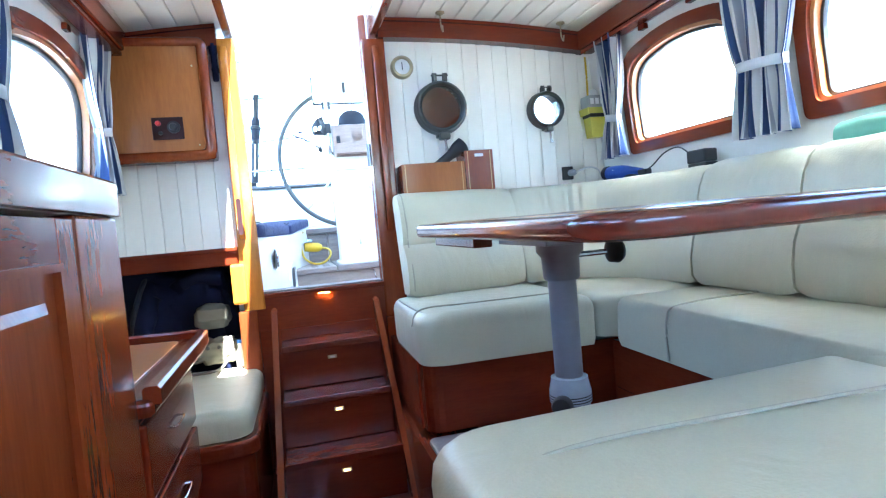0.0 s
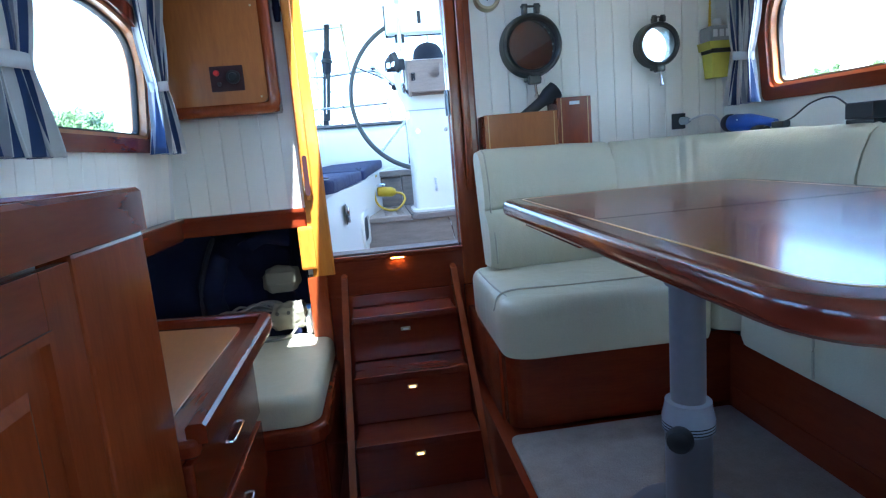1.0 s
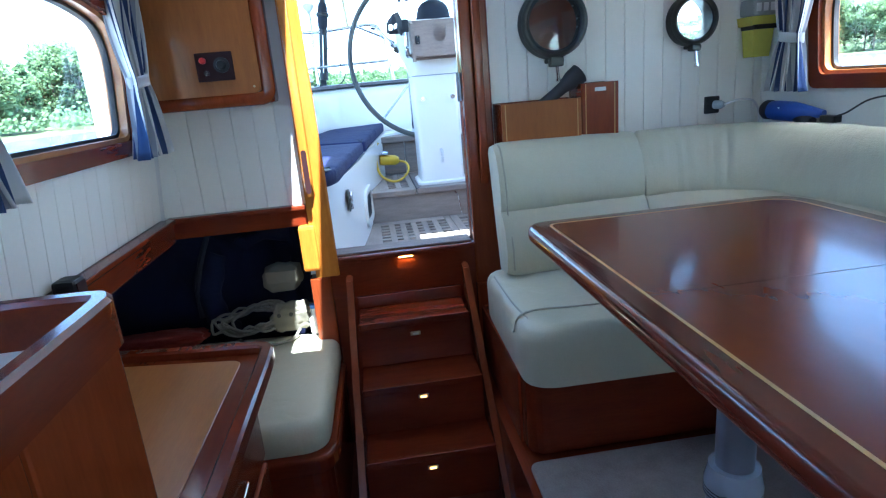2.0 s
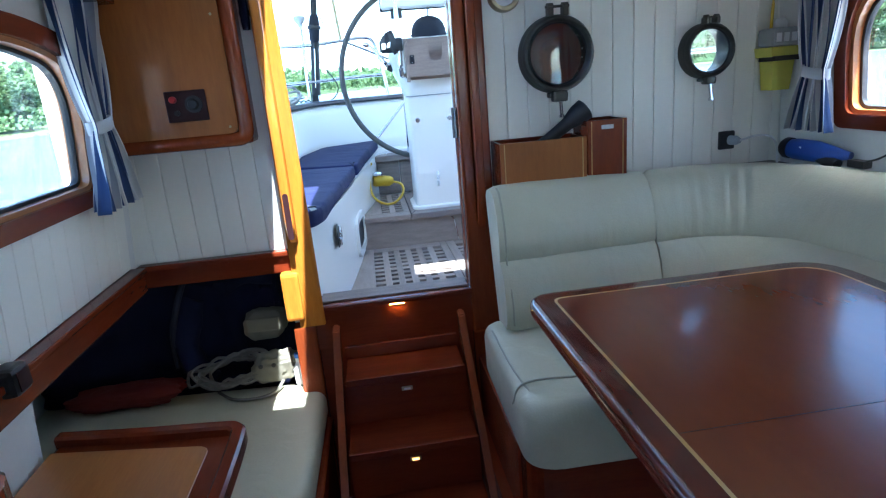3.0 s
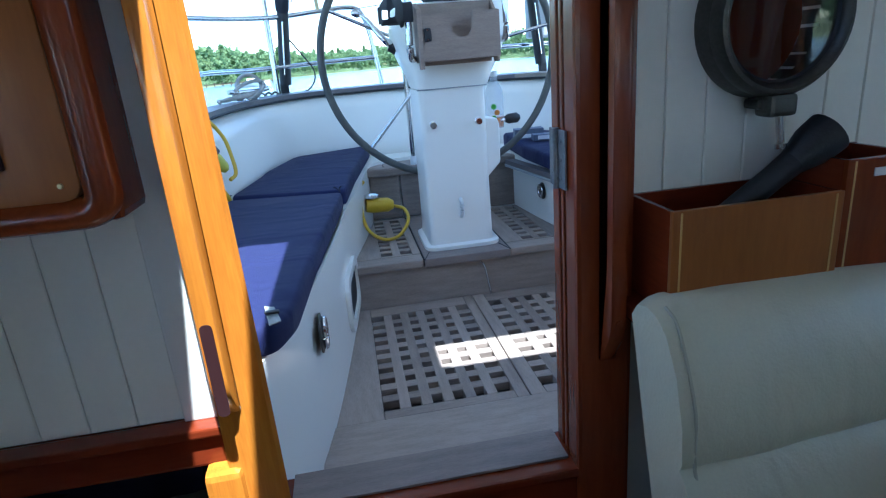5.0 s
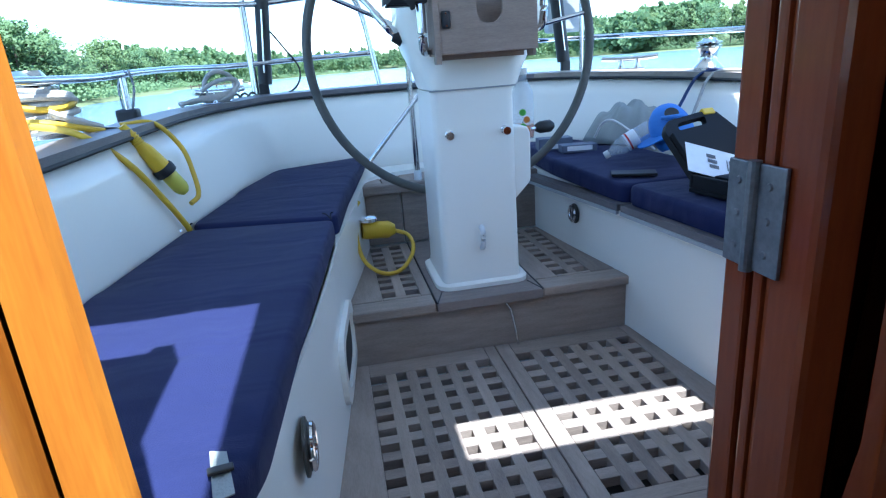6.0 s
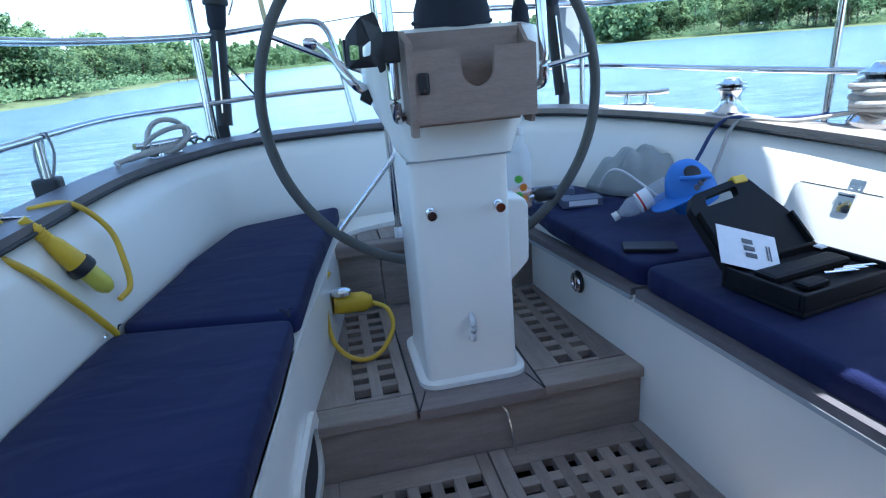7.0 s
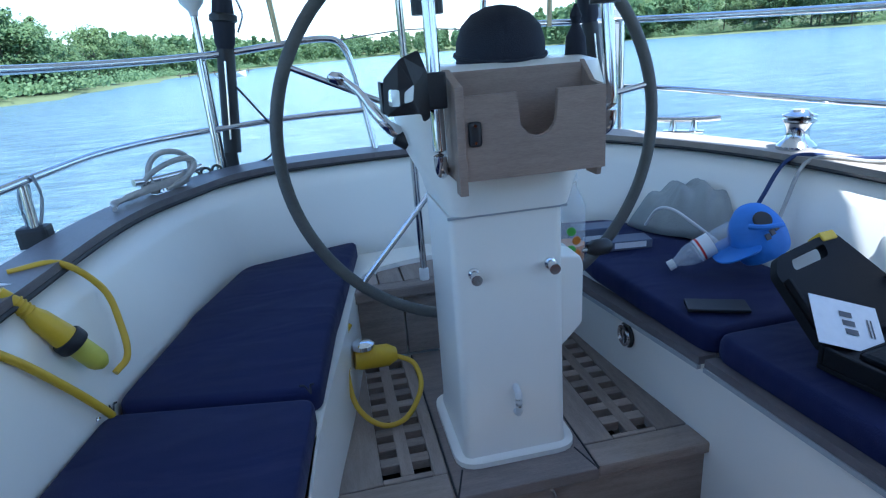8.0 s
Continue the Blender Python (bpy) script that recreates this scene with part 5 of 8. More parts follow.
part("plate", box(1.192, 1.25, 0.012, 0.0245, 1.252, 1.316, 0.005), BLACK, ob)
part("plug", lathe([(0.016, 0), (0.016, 0.025), (0.009, 0.04)], (1.23, 0.012, 1.284), (0.4, -1, 0), 14), GREY_PLASTIC, ob, smooth=True)
part("cord", tube([(1.245, -0.022, 1.284), (1.29, -0.05, 1.30), (1.335, -0.06, 1.292), (1.36, -0.06, 1.255), (1.365, -0.06, 1.2)], 0.004, 8), WHITE_PLASTIC, ob, smooth=True)
ob = thing("rescue_beacon", (1.36, 0.0, 1.44), "yellow and grey rescue beacon on its bracket", "beacon")
part("lower_body", loft([[(1.365 + sx * w, -0.02 + sy * d, z) for sx, sy in ((-1, -1), (1, -1), (1, 1), (-1, 1))] for z, w, d in ((1.445, 0.032, 0.028), (1.55, 0.04, 0.035), (1.555, 0.05, 0.042), (1.585, 0.055, 0.045))]), YELLOW_LIME, ob)
part("strap", box(1.318, 1.412, -0.07, 0.01, 1.54, 1.556, 0.003), BLACK, ob)
part("upper_body", box(1.315, 1.415, -0.065, 0.02, 1.586, 1.645, 0.012), GREY_PLASTIC, ob)
for i in range(3):
    part("printed_bar", box(1.325 + i * 0.027, 1.343 + i * 0.027, -0.0665, -0.0655, 1.60, 1.628, 0), PAPER, ob)
part("lamp_dome", lathe([(0.02, 0), (0.02, 0.02), (0.01, 0.032)], (1.37, -0.02, 1.645), (0, 0, 1), 14), WHITE_PLASTIC, ob, smooth=True)
part("aerial", tube([(1.35, 0.0, 1.64), (1.352, 0.0, 1.74), (1.35, 0.0, 1.84)], 0.005, 8), YELLOW, ob, "yellow whip aerial", smooth=True)
ob = thing("cordless_drill", (1.35, -0.16, 1.2), "blue and black cordless tool lying on the ledge", "power tool")
part("body", lathe([(0.03, 0), (0.034, 0.02), (0.034, 0.09), (0.026, 0.13), (0.018, 0.17), (0.012, 0.2)], (1.355, -0.135, 1.258), (0.25, -0.95, -0.05), 20), BLUE_TOOL, ob, smooth=True)
part("end_cap", lathe([(0.026, 0), (0.034, 0.012), (0.034, 0.03)], (1.348, -0.108, 1.26), (0.25, -0.95, -0.05), 20), BLACK, ob, smooth=True)
part("handle", puffed(tube([(1.375, -0.21, 1.25), (1.38, -0.25, 1.235), (1.385, -0.30, 1.218)], 0.02, 10), 0.002, 20), BLACK, ob, smooth=True)
part("label_bar", box(1.338, 1.3405, -0.20, -0.185, 1.25, 1.27, 0.001), PAPER, ob)
ob = thing("charger", (1.37, -0.75, 1.2), "small black charger with a looped lead on the ledge", "charger")
part("case", box(1.345, 1.40, -0.80, -0.70, 1.2365, 1.285, 0.006), BLACK, ob)
part("base", box(1.35, 1.40, -0.80, -0.70, 1.195, 1.236, 0.003), BLACK, ob)
part("lead", tube([(1.37, -0.70, 1.27), (1.36, -0.64, 1.31), (1.36, -0.55, 1.30), (1.36, -0.47, 1.26), (1.36, -0.42, 1.245)], 0.003, 8), BLACK, ob, smooth=True)
part("plug", box(1.345, 1.375, -0.44, -0.38, 1.228, 1.25, 0.004), BLACK, ob)
ob = thing("green_case", (1.38, -1.38, 1.2), "pale green plastic case on the ledge", "case")
part("shell", puffed(lathe([(0.02, -0.09), (0.04, -0.08), (0.045, 0), (0.04, 0.08), (0.02, 0.09)], (1.395, -1.38, 1.245), (0, 1, 0), 16), 0.002, 10), plain("pale_green_plastic", (0.2, 0.45, 0.3), 0.5), ob, smooth=True)

# ---- cockpit shell ----
WELL, HELM = 0.687, 0.868
# Inner faces of the seats in plan, the coaming foot and the coaming top.
PORT_IN = [(-0.300, 0.086), (-0.213, 0.50), (-0.150, 1.0), (-0.118, 1.32), (-0.055, 1.65), (0.0, 1.98)]
STAR_IN = [(0.905, 0.12), (0.865, 0.70), (0.835, 1.0), (0.808, 1.29), (0.765, 1.65), (0.735, 1.98)]
FOOT = [(-0.68, 0.12), (-0.665, 0.5), (-0.632, 0.95), (-0.553, 1.38), (-0.46, 1.8), (-0.365, 2.15), (-0.15, 2.22), (0.30, 2.26), (0.75, 2.22), (0.98, 2.08), (1.09, 1.88), (1.16, 1.66), (1.22, 1.35), (1.27, 1.0), (1.35, 0.12)]
HEAD = [(-0.75, 0.12), (-0.715, 0.5), (-0.675, 0.95), (-0.637, 1.35), (-0.58, 1.78), (-0.465, 2.04), (-0.245, 2.275), (0.30, 2.335), (0.86, 2.285), (1.08, 2.07), (1.20, 1.86), (1.275, 1.66), (1.335, 1.35), (1.37, 1.0), (1.43, 0.12)]


def cap_z(y):
    """The coaming rises a little towards the stern."""
    return 1.395 + 0.034 * y


def seat_rise(y):
    return 0.055 * max(0.0, y - 1.33)


def strip(lines, mat, name, label, category="cockpit", per=5, smooth=True):
    """A skin between plan curves at given heights: lines of (points, z)."""
    curves = [[Vector((p.x, p.y, z(p.y) if callable(z) else z)) for p in smooth_path([(x, y, 0) for x, y in pts], per)] for pts, z in lines]
    bm = loft(curves, closed_ring=False)
    o = part(name, bm, mat, None, label, smooth=smooth, kind="structure", category=category)
    s = o.modifiers.new("thickness", "SOLIDIFY")
    s.thickness, s.offset = 0.012, 0
    return o


def shifted(pts, d):
    c = Vector((0.32, 1.3))
    return [tuple(Vector(p) + (Vector(p) - c).normalized() * d) for p in pts]


mid1 = [tuple(Vector(a).lerp(Vector(b), 0.18)) for a, b in zip(FOOT, HEAD)]
mid2 = [tuple(Vector(a).lerp(Vector(b), 0.72)) for a, b in zip(FOOT, HEAD)]
SEAT = 1.10
strip([(FOOT, lambda y: SEAT - 0.01 + seat_rise(y)), (mid1, lambda y: SEAT + 0.08 + seat_rise(y)), (mid2, lambda y: cap_z(y) - 0.07), (HEAD, lambda y: cap_z(y))], GELCOAT, "cockpit_coaming", "white moulded cockpit coaming")
strip([(HEAD, lambda y: cap_z(y) + 0.002), (shifted(HEAD, 0.17), lambda y: cap_z(y) + 0.002), (shifted(HEAD, 0.24), lambda y: cap_z(y) - 0.03), ([(-1.06, 0.47), (-1.05, 0.62)] + shifted(HEAD, 0.28)[2:], 1.1), ([(-1.08, 0.47), (-1.07, 0.62)] + shifted(HEAD, 0.30)[2:], -0.3)], GELCOAT, "hull_topside", "white deck edge and hull side")
strip([(PORT_IN, WELL - 0.1), (PORT_IN, lambda y: SEAT + seat_rise(y))], GELCOAT, "cockpit_seat_front_port", "white moulded seat front", smooth=False)
strip([(STAR_IN, WELL - 0.1), (STAR_IN, lambda y: SEAT + seat_rise(y))], GELCOAT, "cockpit_seat_front_starboard", "white moulded seat front", smooth=False)


def seat_top(inn, foot, name):
    a, b = smooth_path([(x, y, 0) for x, y in inn], 5), smooth_path([(x, y, 0) for x, y in foot], 5)
    A = [a[int(k * (len(a) - 1) / 24)] for k in range(25)]
    B = [b[int(k * (len(b) - 1) / 24)] for k in range(25)]
    bm = loft([[p + Vector((0, 0, SEAT + seat_rise(p.y))) for p in A], [p + Vector((0, 0, SEAT + seat_rise(p.y))) for p in B]], closed_ring=False)
    o = part(name, bm, GELCOAT, None, "white moulded cockpit seat", kind="structure", category="cockpit seat")
    s = o.modifiers.new("thickness", "SOLIDIFY")
    s.thickness, s.offset = 0.02, -1
    return o


seat_top(PORT_IN + [(0.1, 2.1), (0.32, 2.15)], FOOT[:8], "cockpit_seat_port")
seat_top(STAR_IN + [(0.6, 2.1), (0.33, 2.15)], FOOT[:6:-1], "cockpit_seat_starboard")
part("cockpit_front", joined(box(-1.02, -0.345, 0.085, 0.12, 1.04, 2.0, 0.0), box(0.30, 1.66, 0.085, 0.12, 0.5, 1.15, 0.0), box(-0.33, 0.93, 0.085, 0.118, 0.5, 0.84, 0.0)), GELCOAT, None, "white cabin back facing the cockpit", kind="structure", category="wall")
part("side_deck_port", box(-1.75, -0.88, -4.0, 0.46, 1.005, 1.05, 0.01), DECK, None, "pale side deck", kind="structure", category="deck")
part("side_deck_starboard", box(1.47, 2.4, -4.0, 0.115, 0.95, 1.05, 0.02), DECK, None, "pale side deck", kind="structure", category="deck")
part("hull_forward", joined(box(-1.75, -1.70, -4.0, 0.2, -0.3, 0.95, 0), box(2.35, 2.4, -4.0, 0.2, -0.3, 0.95, 0), box(-1.75, 2.4, -4.02, -3.9, -0.3, 0.95, 0)), GELCOAT, None, "white hull sides", kind="structure", category="hull")
# Pan coloured near-black for the shade below the gratings.
part("cockpit_pan", joined(box(-0.3, 0.95, 0.2, 1.30, WELL - 0.14, WELL - 0.10, 0), box(-0.2, 0.9, 1.34, 2.2, WELL - 0.1, WELL - 0.06, 0)), HOLLOW_SHADE, None, "drain pan under the gratings, shade in its colour", kind="structure", category="cockpit floor")

# Teak cap along the coaming.
cap_a = shifted(HEAD, -0.015)
cap_b = shifted(HEAD, 0.11)
ca, cb = smooth_path([(x, y, 0) for x, y in cap_a], 8), smooth_path([(x, y, 0) for x, y in cap_b], 8)
cap = thing("coaming_cap", (0.32, 2.7, 1.4), "weathered grey teak cap along the coaming", "coaming cap", kind="structure")
for i in range(0, len(ca) - 1, 8):
    j = min(i + 8, len(ca) - 1)
    a, b = ca[i:j + 1], cb[i:j + 1]
    rings = [[p + Vector((0, 0, z + cap_z(p.y) - 1.40)) for p in seq] for seq, z in ((a, 1.408), (a, 1.426), (a, 1.430), (b, 1.430), (b, 1.408))]
    ring_t = list(map(list, zip(*rings)))
    # Starboard planks take the paler copy, so their colour holds the sunlight.
    in_sun = a[len(a) // 2].x > 0.9
    part("plank", loft(ring_t), CAP_TEAK_SUNLIT if in_sun else CAP_TEAK, cap, "plank coloured paler for its sunlight" if in_sun else "")
part("rubber_bead", tube([p + Vector((0, 0, cap_z(p.y) + 0.006)) for p in ca[::4]], 0.006, 6, per=3), RUBBER, cap, "black bead under the cap", smooth=True)

# Gratings of the well: two panels of crossing battens with plain margins.


def grating(name, x0, x1, y0, y1, z, cols, rows, hx0, hx1, hy0, hy1, label, hole=0.031):
    """A teak panel with square holes: margins, lengthwise bars and short cross pieces, each its own piece."""
    ob = thing(name, ((x0 + x1) / 2, (y0 + y1) / 2, z - 0.03), label, "grating", "cockpit gratings")
    t = 0.028
    px, py = (hx1 - hx0) / cols, (hy1 - hy0) / rows
    part("margin", box(x0, hx0, y0, y1, z - t, z, 0.002, 1), TEAK_Y, ob)
    part("margin", box(hx1, x1, y0, y1, z - t, z, 0.002, 1), TEAK_Y, ob)
    part("margin", box(hx0 + 0.0008, hx1 - 0.0008, y0, hy0, z - t, z, 0.002, 1), TEAK, ob)
    part("margin", box(hx0 + 0.0008, hx1 - 0.0008, hy1, y1, z - t, z, 0.002, 1), TEAK, ob)
    bar = px - hole
    for c in range(cols - 1):
        xa = hx0 + px * (c + 1) - bar / 2
        part("bar", box(xa, xa + bar, hy0 + 0.0008, hy1 - 0.0008, z - t, z - 0.0006, 0.0015, 1), TEAK_Y, ob)
    bh = py - hole
    for r in range(rows - 1):
        ya = hy0 + py * (r + 1) - bh / 2
        part("cross_bar", box(hx0 + 0.001, hx1 - 0.001, ya, ya + bh, z - t + 0.001, z - 0.0012, 0.0012, 1), TEAK, ob)
    return ob


part("threshold_step", box(-0.235, 0.90, 0.12, 0.50, WELL - 0.03, WELL + 0.004, 0.004), TEAK, None, "solid weathered teak threshold board", kind="structure", category="step")
grating("grating", -0.205, 0.336, 0.504, 1.272, WELL, 6, 10, -0.075, 0.30, 0.545, 1.195, "weathered teak grating with square holes in the cockpit well")
grating("grating", 0.340, 0.870, 0.504, 1.272, WELL, 6, 10, 0.385, 0.775, 0.545, 1.195, "weathered teak grating with square holes in the cockpit well")

# Helm platform.
plat = thing("helm_platform", (0.33, 1.7, WELL), "raised weathered teak helm platform", "platform", kind="structure")
part("riser", joined(box(-0.13, 0.815, 1.277, 1.30, WELL - 0.03, HELM - 0.034, 0.002)), TEAK, plat, "teak riser board")
part("nosing", box(-0.125, 0.156, 1.262, 1.345, HELM - 0.032, HELM, 0.006), TEAK, plat)
part("nosing", box(0.507, 0.812, 1.262, 1.345, HELM - 0.032, HELM, 0.006), TEAK, plat)
part("pedestal_pad", slab([(0.160, 1.252), (0.503, 1.252), (0.503, 1.945), (0.160, 1.945)], HELM - 0.030, HELM + 0.003, 0.003), TEAK_DARK, plat, "darker teak pad")
for line in ([(0.158, 1.94), (0.158, 1.256)], [(0.505, 1.94), (0.505, 1.256)], [(0.160, 1.252), (0.19, 1.34)], [(0.503, 1.252), (0.48, 1.34)]):
    part("seam", tube([(x, y, HELM + 0.0025) for x, y in line], 0.0026, 6, straight=True), RUBBER, plat, "black caulked seam")
grating("grating", -0.12, 0.156, 1.348, 1.948, HELM, 2, 9, -0.002, 0.122, 1.365, 1.92, "teak helm grating with square holes beside the pedestal", 0.030)
grating("grating", 0.507, 0.80, 1.348, 1.948, HELM, 2, 9, 0.590, 0.712, 1.362, 1.92, "teak helm grating with square holes beside the pedestal", 0.030)
part("drain_rod", tube([(0.385, 1.274, 0.83), (0.40, 1.268, 0.80), (0.41, 1.25, 0.72), (0.413, 1.245, 0.692)], 0.004, 8), STEEL, thing("door_stay", (0.41, 1.25, WELL), "thin steel stay on the riser", "stay"), smooth=True)

# Helm seat across the stern.
helm = thing("stern_bench", (0.35, 2.0, HELM), "weathered teak helm seat across the stern", "helm seat")
part("front_panel", box(-0.04, 0.15, 1.955, 1.978, HELM + 0.002, 1.085, 0.004), TEAK, helm)
part("front_panel", box(0.154, 0.50, 1.955, 1.978, HELM + 0.002, 1.085, 0.004), TEAK, helm)
part("front_panel", box(0.504, 0.77, 1.955, 1.978, HELM + 0.002, 1.085, 0.004), TEAK, helm)
part("seat_edge", box(-0.03, 0.76, 1.925, 1.98, 1.088, 1.128, 0.008), TEAK, helm)
for i in range(9):
    part("slat", box(0.0 + i * 0.083, 0.078 + i * 0.083, 1.984, 2.20, 1.10, 1.126, 0.003), TEAK_Y, helm)

# ---- pedestal ----
ped = thing("steering_pedestal", (0.33, 1.48, HELM), "white moulded steering pedestal with a flared head", "pedestal")


def rrect(cx, cy, hx, hy, r, z, steps=5):
    return [(p.x, p.y, z) for p in rounded([(cx - hx, cy - hy), (cx + hx, cy - hy), (cx + hx, cy + hy), (cx - hx, cy + hy)], r, steps)]


part("foot_flange", loft([rrect(0.335, 1.495, 0.155, 0.165, 0.06, HELM + 0.004), rrect(0.335, 1.495, 0.155, 0.165, 0.06, HELM + 0.018), rrect(0.335, 1.495, 0.142, 0.152, 0.055, HELM + 0.026)]), GELCOAT, ped, smooth=True)
part("column", loft([rrect(0.333, 1.49, 0.133, 0.145, 0.03, HELM + 0.024), rrect(0.333, 1.49, 0.129, 0.142, 0.025, HELM + 0.05), rrect(0.332, 1.49, 0.128, 0.14, 0.025, 1.2), rrect(0.332, 1.49, 0.128, 0.14, 0.025, 1.50)]), GELCOAT, ped, smooth=True)
part("head", loft([rrect(0.34, 1.49, 0.133, 0.146, 0.03, 1.503), rrect(0.34, 1.49, 0.14, 0.15, 0.04, 1.515), rrect(0.345, 1.495, 0.155, 0.155, 0.07, 1.55), rrect(0.35, 1.50, 0.195, 0.165, 0.1, 1.62), rrect(0.355, 1.505, 0.22, 0.172, 0.12, 1.69), rrect(0.358, 1.51, 0.225, 0.172, 0.12, 1.75), rrect(0.358, 1.51, 0.215, 0.165, 0.12, 1.795), rrect(0.358, 1.51, 0.19, 0.14, 0.12, 1.805)]), GELCOAT, ped, smooth=True)
part("side_wing", upright(slab(rounded([(0.452, 1.14), (0.512, 1.20), (0.514, 1.352), (0.505, 1.372), (0.452, 1.378)], [0, 0.012, 0.008, 0.006, 0]), 1.365, 1.47, 0.006), "y"), GELCOAT, ped, "white side box")
for bx in (0.25, 0.425):
    kn = part("bolt", lathe([(0.013, 0), (0.013, 0.006), (0.009, 0.008), (0.009, 0.03), (0.012, 0.032), (0.012, 0.044)], (bx, 1.349, 1.372), (-0.1, -1, 0), 14), STEEL, ped, "steel knob")
part("cleat_bar", tube([(0.335, 1.352, 1.072), (0.335, 1.33, 1.064), (0.335, 1.327, 1.04), (0.335, 1.33, 1.012), (0.335, 1.352, 1.002)], 0.0085, 10), WHITE_PLASTIC, ped, "small white strap eye", smooth=True)
part("seam", box(0.2, 0.466, 1.345, 1.351, 1.4985, 1.5035, 0), GREY_PLASTIC, ped)

tb = thing("teak_binnacle_box", (0.36, 1.27, 1.6), "grey-brown teak box with a round notch on the pedestal", "box")
fr = upright(pierced([(0.2225, 1.60), (0.498, 1.60), (0.498, 1.755), (0.403, 1.755)] + [(0.3635 + 0.0365 * math.cos(a), 1.71 + 0.037 * math.sin(a)) for a in [-(k / 10) * math.pi for k in range(11)]] + [(0.324, 1.755), (0.2225, 1.755)], [], 1.238, 1.25), "y")
part("front", fr, TEAK_BOX, tb)
part("back", box(0.2225, 0.4865, 1.322, 1.333, 1.585, 1.795, 0.002), TEAK_BOX, tb)
part("end", upright(slab([(1.232, 1.575), (1.262, 1.575), (1.262, 1.598), (1.333, 1.598), (1.333, 1.80), (1.232, 1.772)], 0.206, 0.222, 0.001, 1), "x"), TEAK_BOX, tb)
part("end", upright(slab([(1.2505, 1.598), (1.255, 1.582), (1.30, 1.582), (1.303, 1.598), (1.333, 1.598), (1.333, 1.80), (1.285, 1.762), (1.2505, 1.757)], 0.487, 0.4975, 0.001, 1), "x"), TEAK_BOX, tb)
part("bottom", box(0.2225, 0.4865, 1.2505, 1.3215, 1.60, 1.612, 0), TEAK_BOX, tb)
snap = part("snap_plate", box(0.228, 0.252, 1.231, 1.238, 1.665, 1.71, 0.006), BLACK, tb, "black snap plate")
part("screw", lathe([(0.0035, 0), (0.0028, 0.0015)], (0.24, 1.231, 1.672), (0, -1, 0), 8), STEEL, snap)
part("screw", lathe([(0.0035, 0), (0.0028, 0.0015)], (0.24, 1.231, 1.703), (0, -1, 0), 8), STEEL, snap)

comp = thing("binnacle_compass", (0.36, 1.46, 1.8), "dome compass under a black navy cover", "compass")
part("cover", lathe([(0.094, 0), (0.097, 0.025), (0.094, 0.046)], (0.364, 1.47, 1.772), (0, -0.15, 1), 32), BLACK_CLOTH, comp, smooth=True)
part("dome", lathe([(0.096, 0.042), (0.094, 0.075), (0.084, 0.105), (0.062, 0.128), (0.032, 0.142), (0.004, 0.146)], (0.364, 1.47, 1.772), (0, -0.15, 1), 32), BLACK_CLOTH, comp, smooth=True)
part("edge_piping", tube([(0.364 + 0.098 * math.cos(a), 1.464 + 0.098 * math.sin(a), 1.819 + 0.014 * math.sin(a)) for a in [k * math.pi / 8 for k in range(16)]], 0.004, 6, closed=True, per=3), BLACK_CLOTH, comp, smooth=True)

guard = thing("pedestal_guard", (0.35, 1.3, 1.62), "bent stainless steel guard tubes on the pedestal", "guard rail")
part("tube", tube([(0.205, 1.36, 1.62), (0.188, 1.30, 1.612), (0.18, 1.272, 1.64), (0.181, 1.278, 1.72), (0.184, 1.30, 1.9), (0.188, 1.33, 2.25)], 0.0125, 12), STEEL, guard, smooth=True)
part("tube", tube([(0.52, 1.38, 1.67), (0.535, 1.32, 1.66), (0.54, 1.30, 1.70), (0.54, 1.31, 1.80), (0.54, 1.33, 1.95), (0.542, 1.36, 2.25)], 0.0125, 12), STEEL, guard, smooth=True)
pod = thing("instrument_pod", (0.36, 1.34, 1.93), "white instrument pod between the guard tubes", "instrument pod")
part("case", box(0.11, 0.535, 1.30, 1.37, 1.945, 2.12, 0.02, 3), GELCOAT, pod)
part("black_gasket", box(0.105, 0.53, 1.371, 1.378, 1.94, 2.125, 0.003), RUBBER, pod)
part("slot", box(0.30, 0.32, 1.297, 1.3005, 2.0, 2.07, 0.001), BLACK, pod)
for fx in (0.188, 0.54):
    part("clamp", lathe([(0.03, 0), (0.03, 0.055)], (fx, 1.335, 1.90), (0, 0, 1), 18), BLACK, pod)
cupb = thing("cup_holder", (0.13, 1.29, 1.71), "black plastic cage cup holder on the guard tube", "cup holder")


def caged(bm):
    """Bends a flat plate made in (x, z) round the cup."""
    for v in bm.verts:
        v.co.y += ((v.co.x - 0.124) / 0.04) ** 2 * 0.022
    return bm


hood = rounded([(0.083, 1.735), (0.086, 1.795), (0.116, 1.828), (0.150, 1.840), (0.166, 1.80), (0.166, 1.722), (0.150, 1.716), (0.147, 1.732)], 0.006, 3)
panes = [rounded([(0.091, 1.748), (0.110, 1.748), (0.111, 1.776), (0.093, 1.778)], 0.004, 3), rounded([(0.117, 1.752), (0.134, 1.755), (0.138, 1.784), (0.119, 1.772)], 0.004, 3)]
part("cage_front", caged(upright(pierced(hood, panes, 1.238, 1.244), "y")), BLACK, cupb)

part("cage_floor", box(0.088, 0.162, 1.262, 1.307, 1.73, 1.737, 0.002), BLACK, cupb)
for sx in (0.0835, 0.1655):
    part("cage_side", box(sx - 0.0025, sx + 0.0025, 1.264, 1.312, 1.735, 1.79, 0.001), BLACK, cupb)
part("clip", box(0.155, 0.20, 1.262, 1.29, 1.735, 1.80, 0.005), BLACK, cupb)

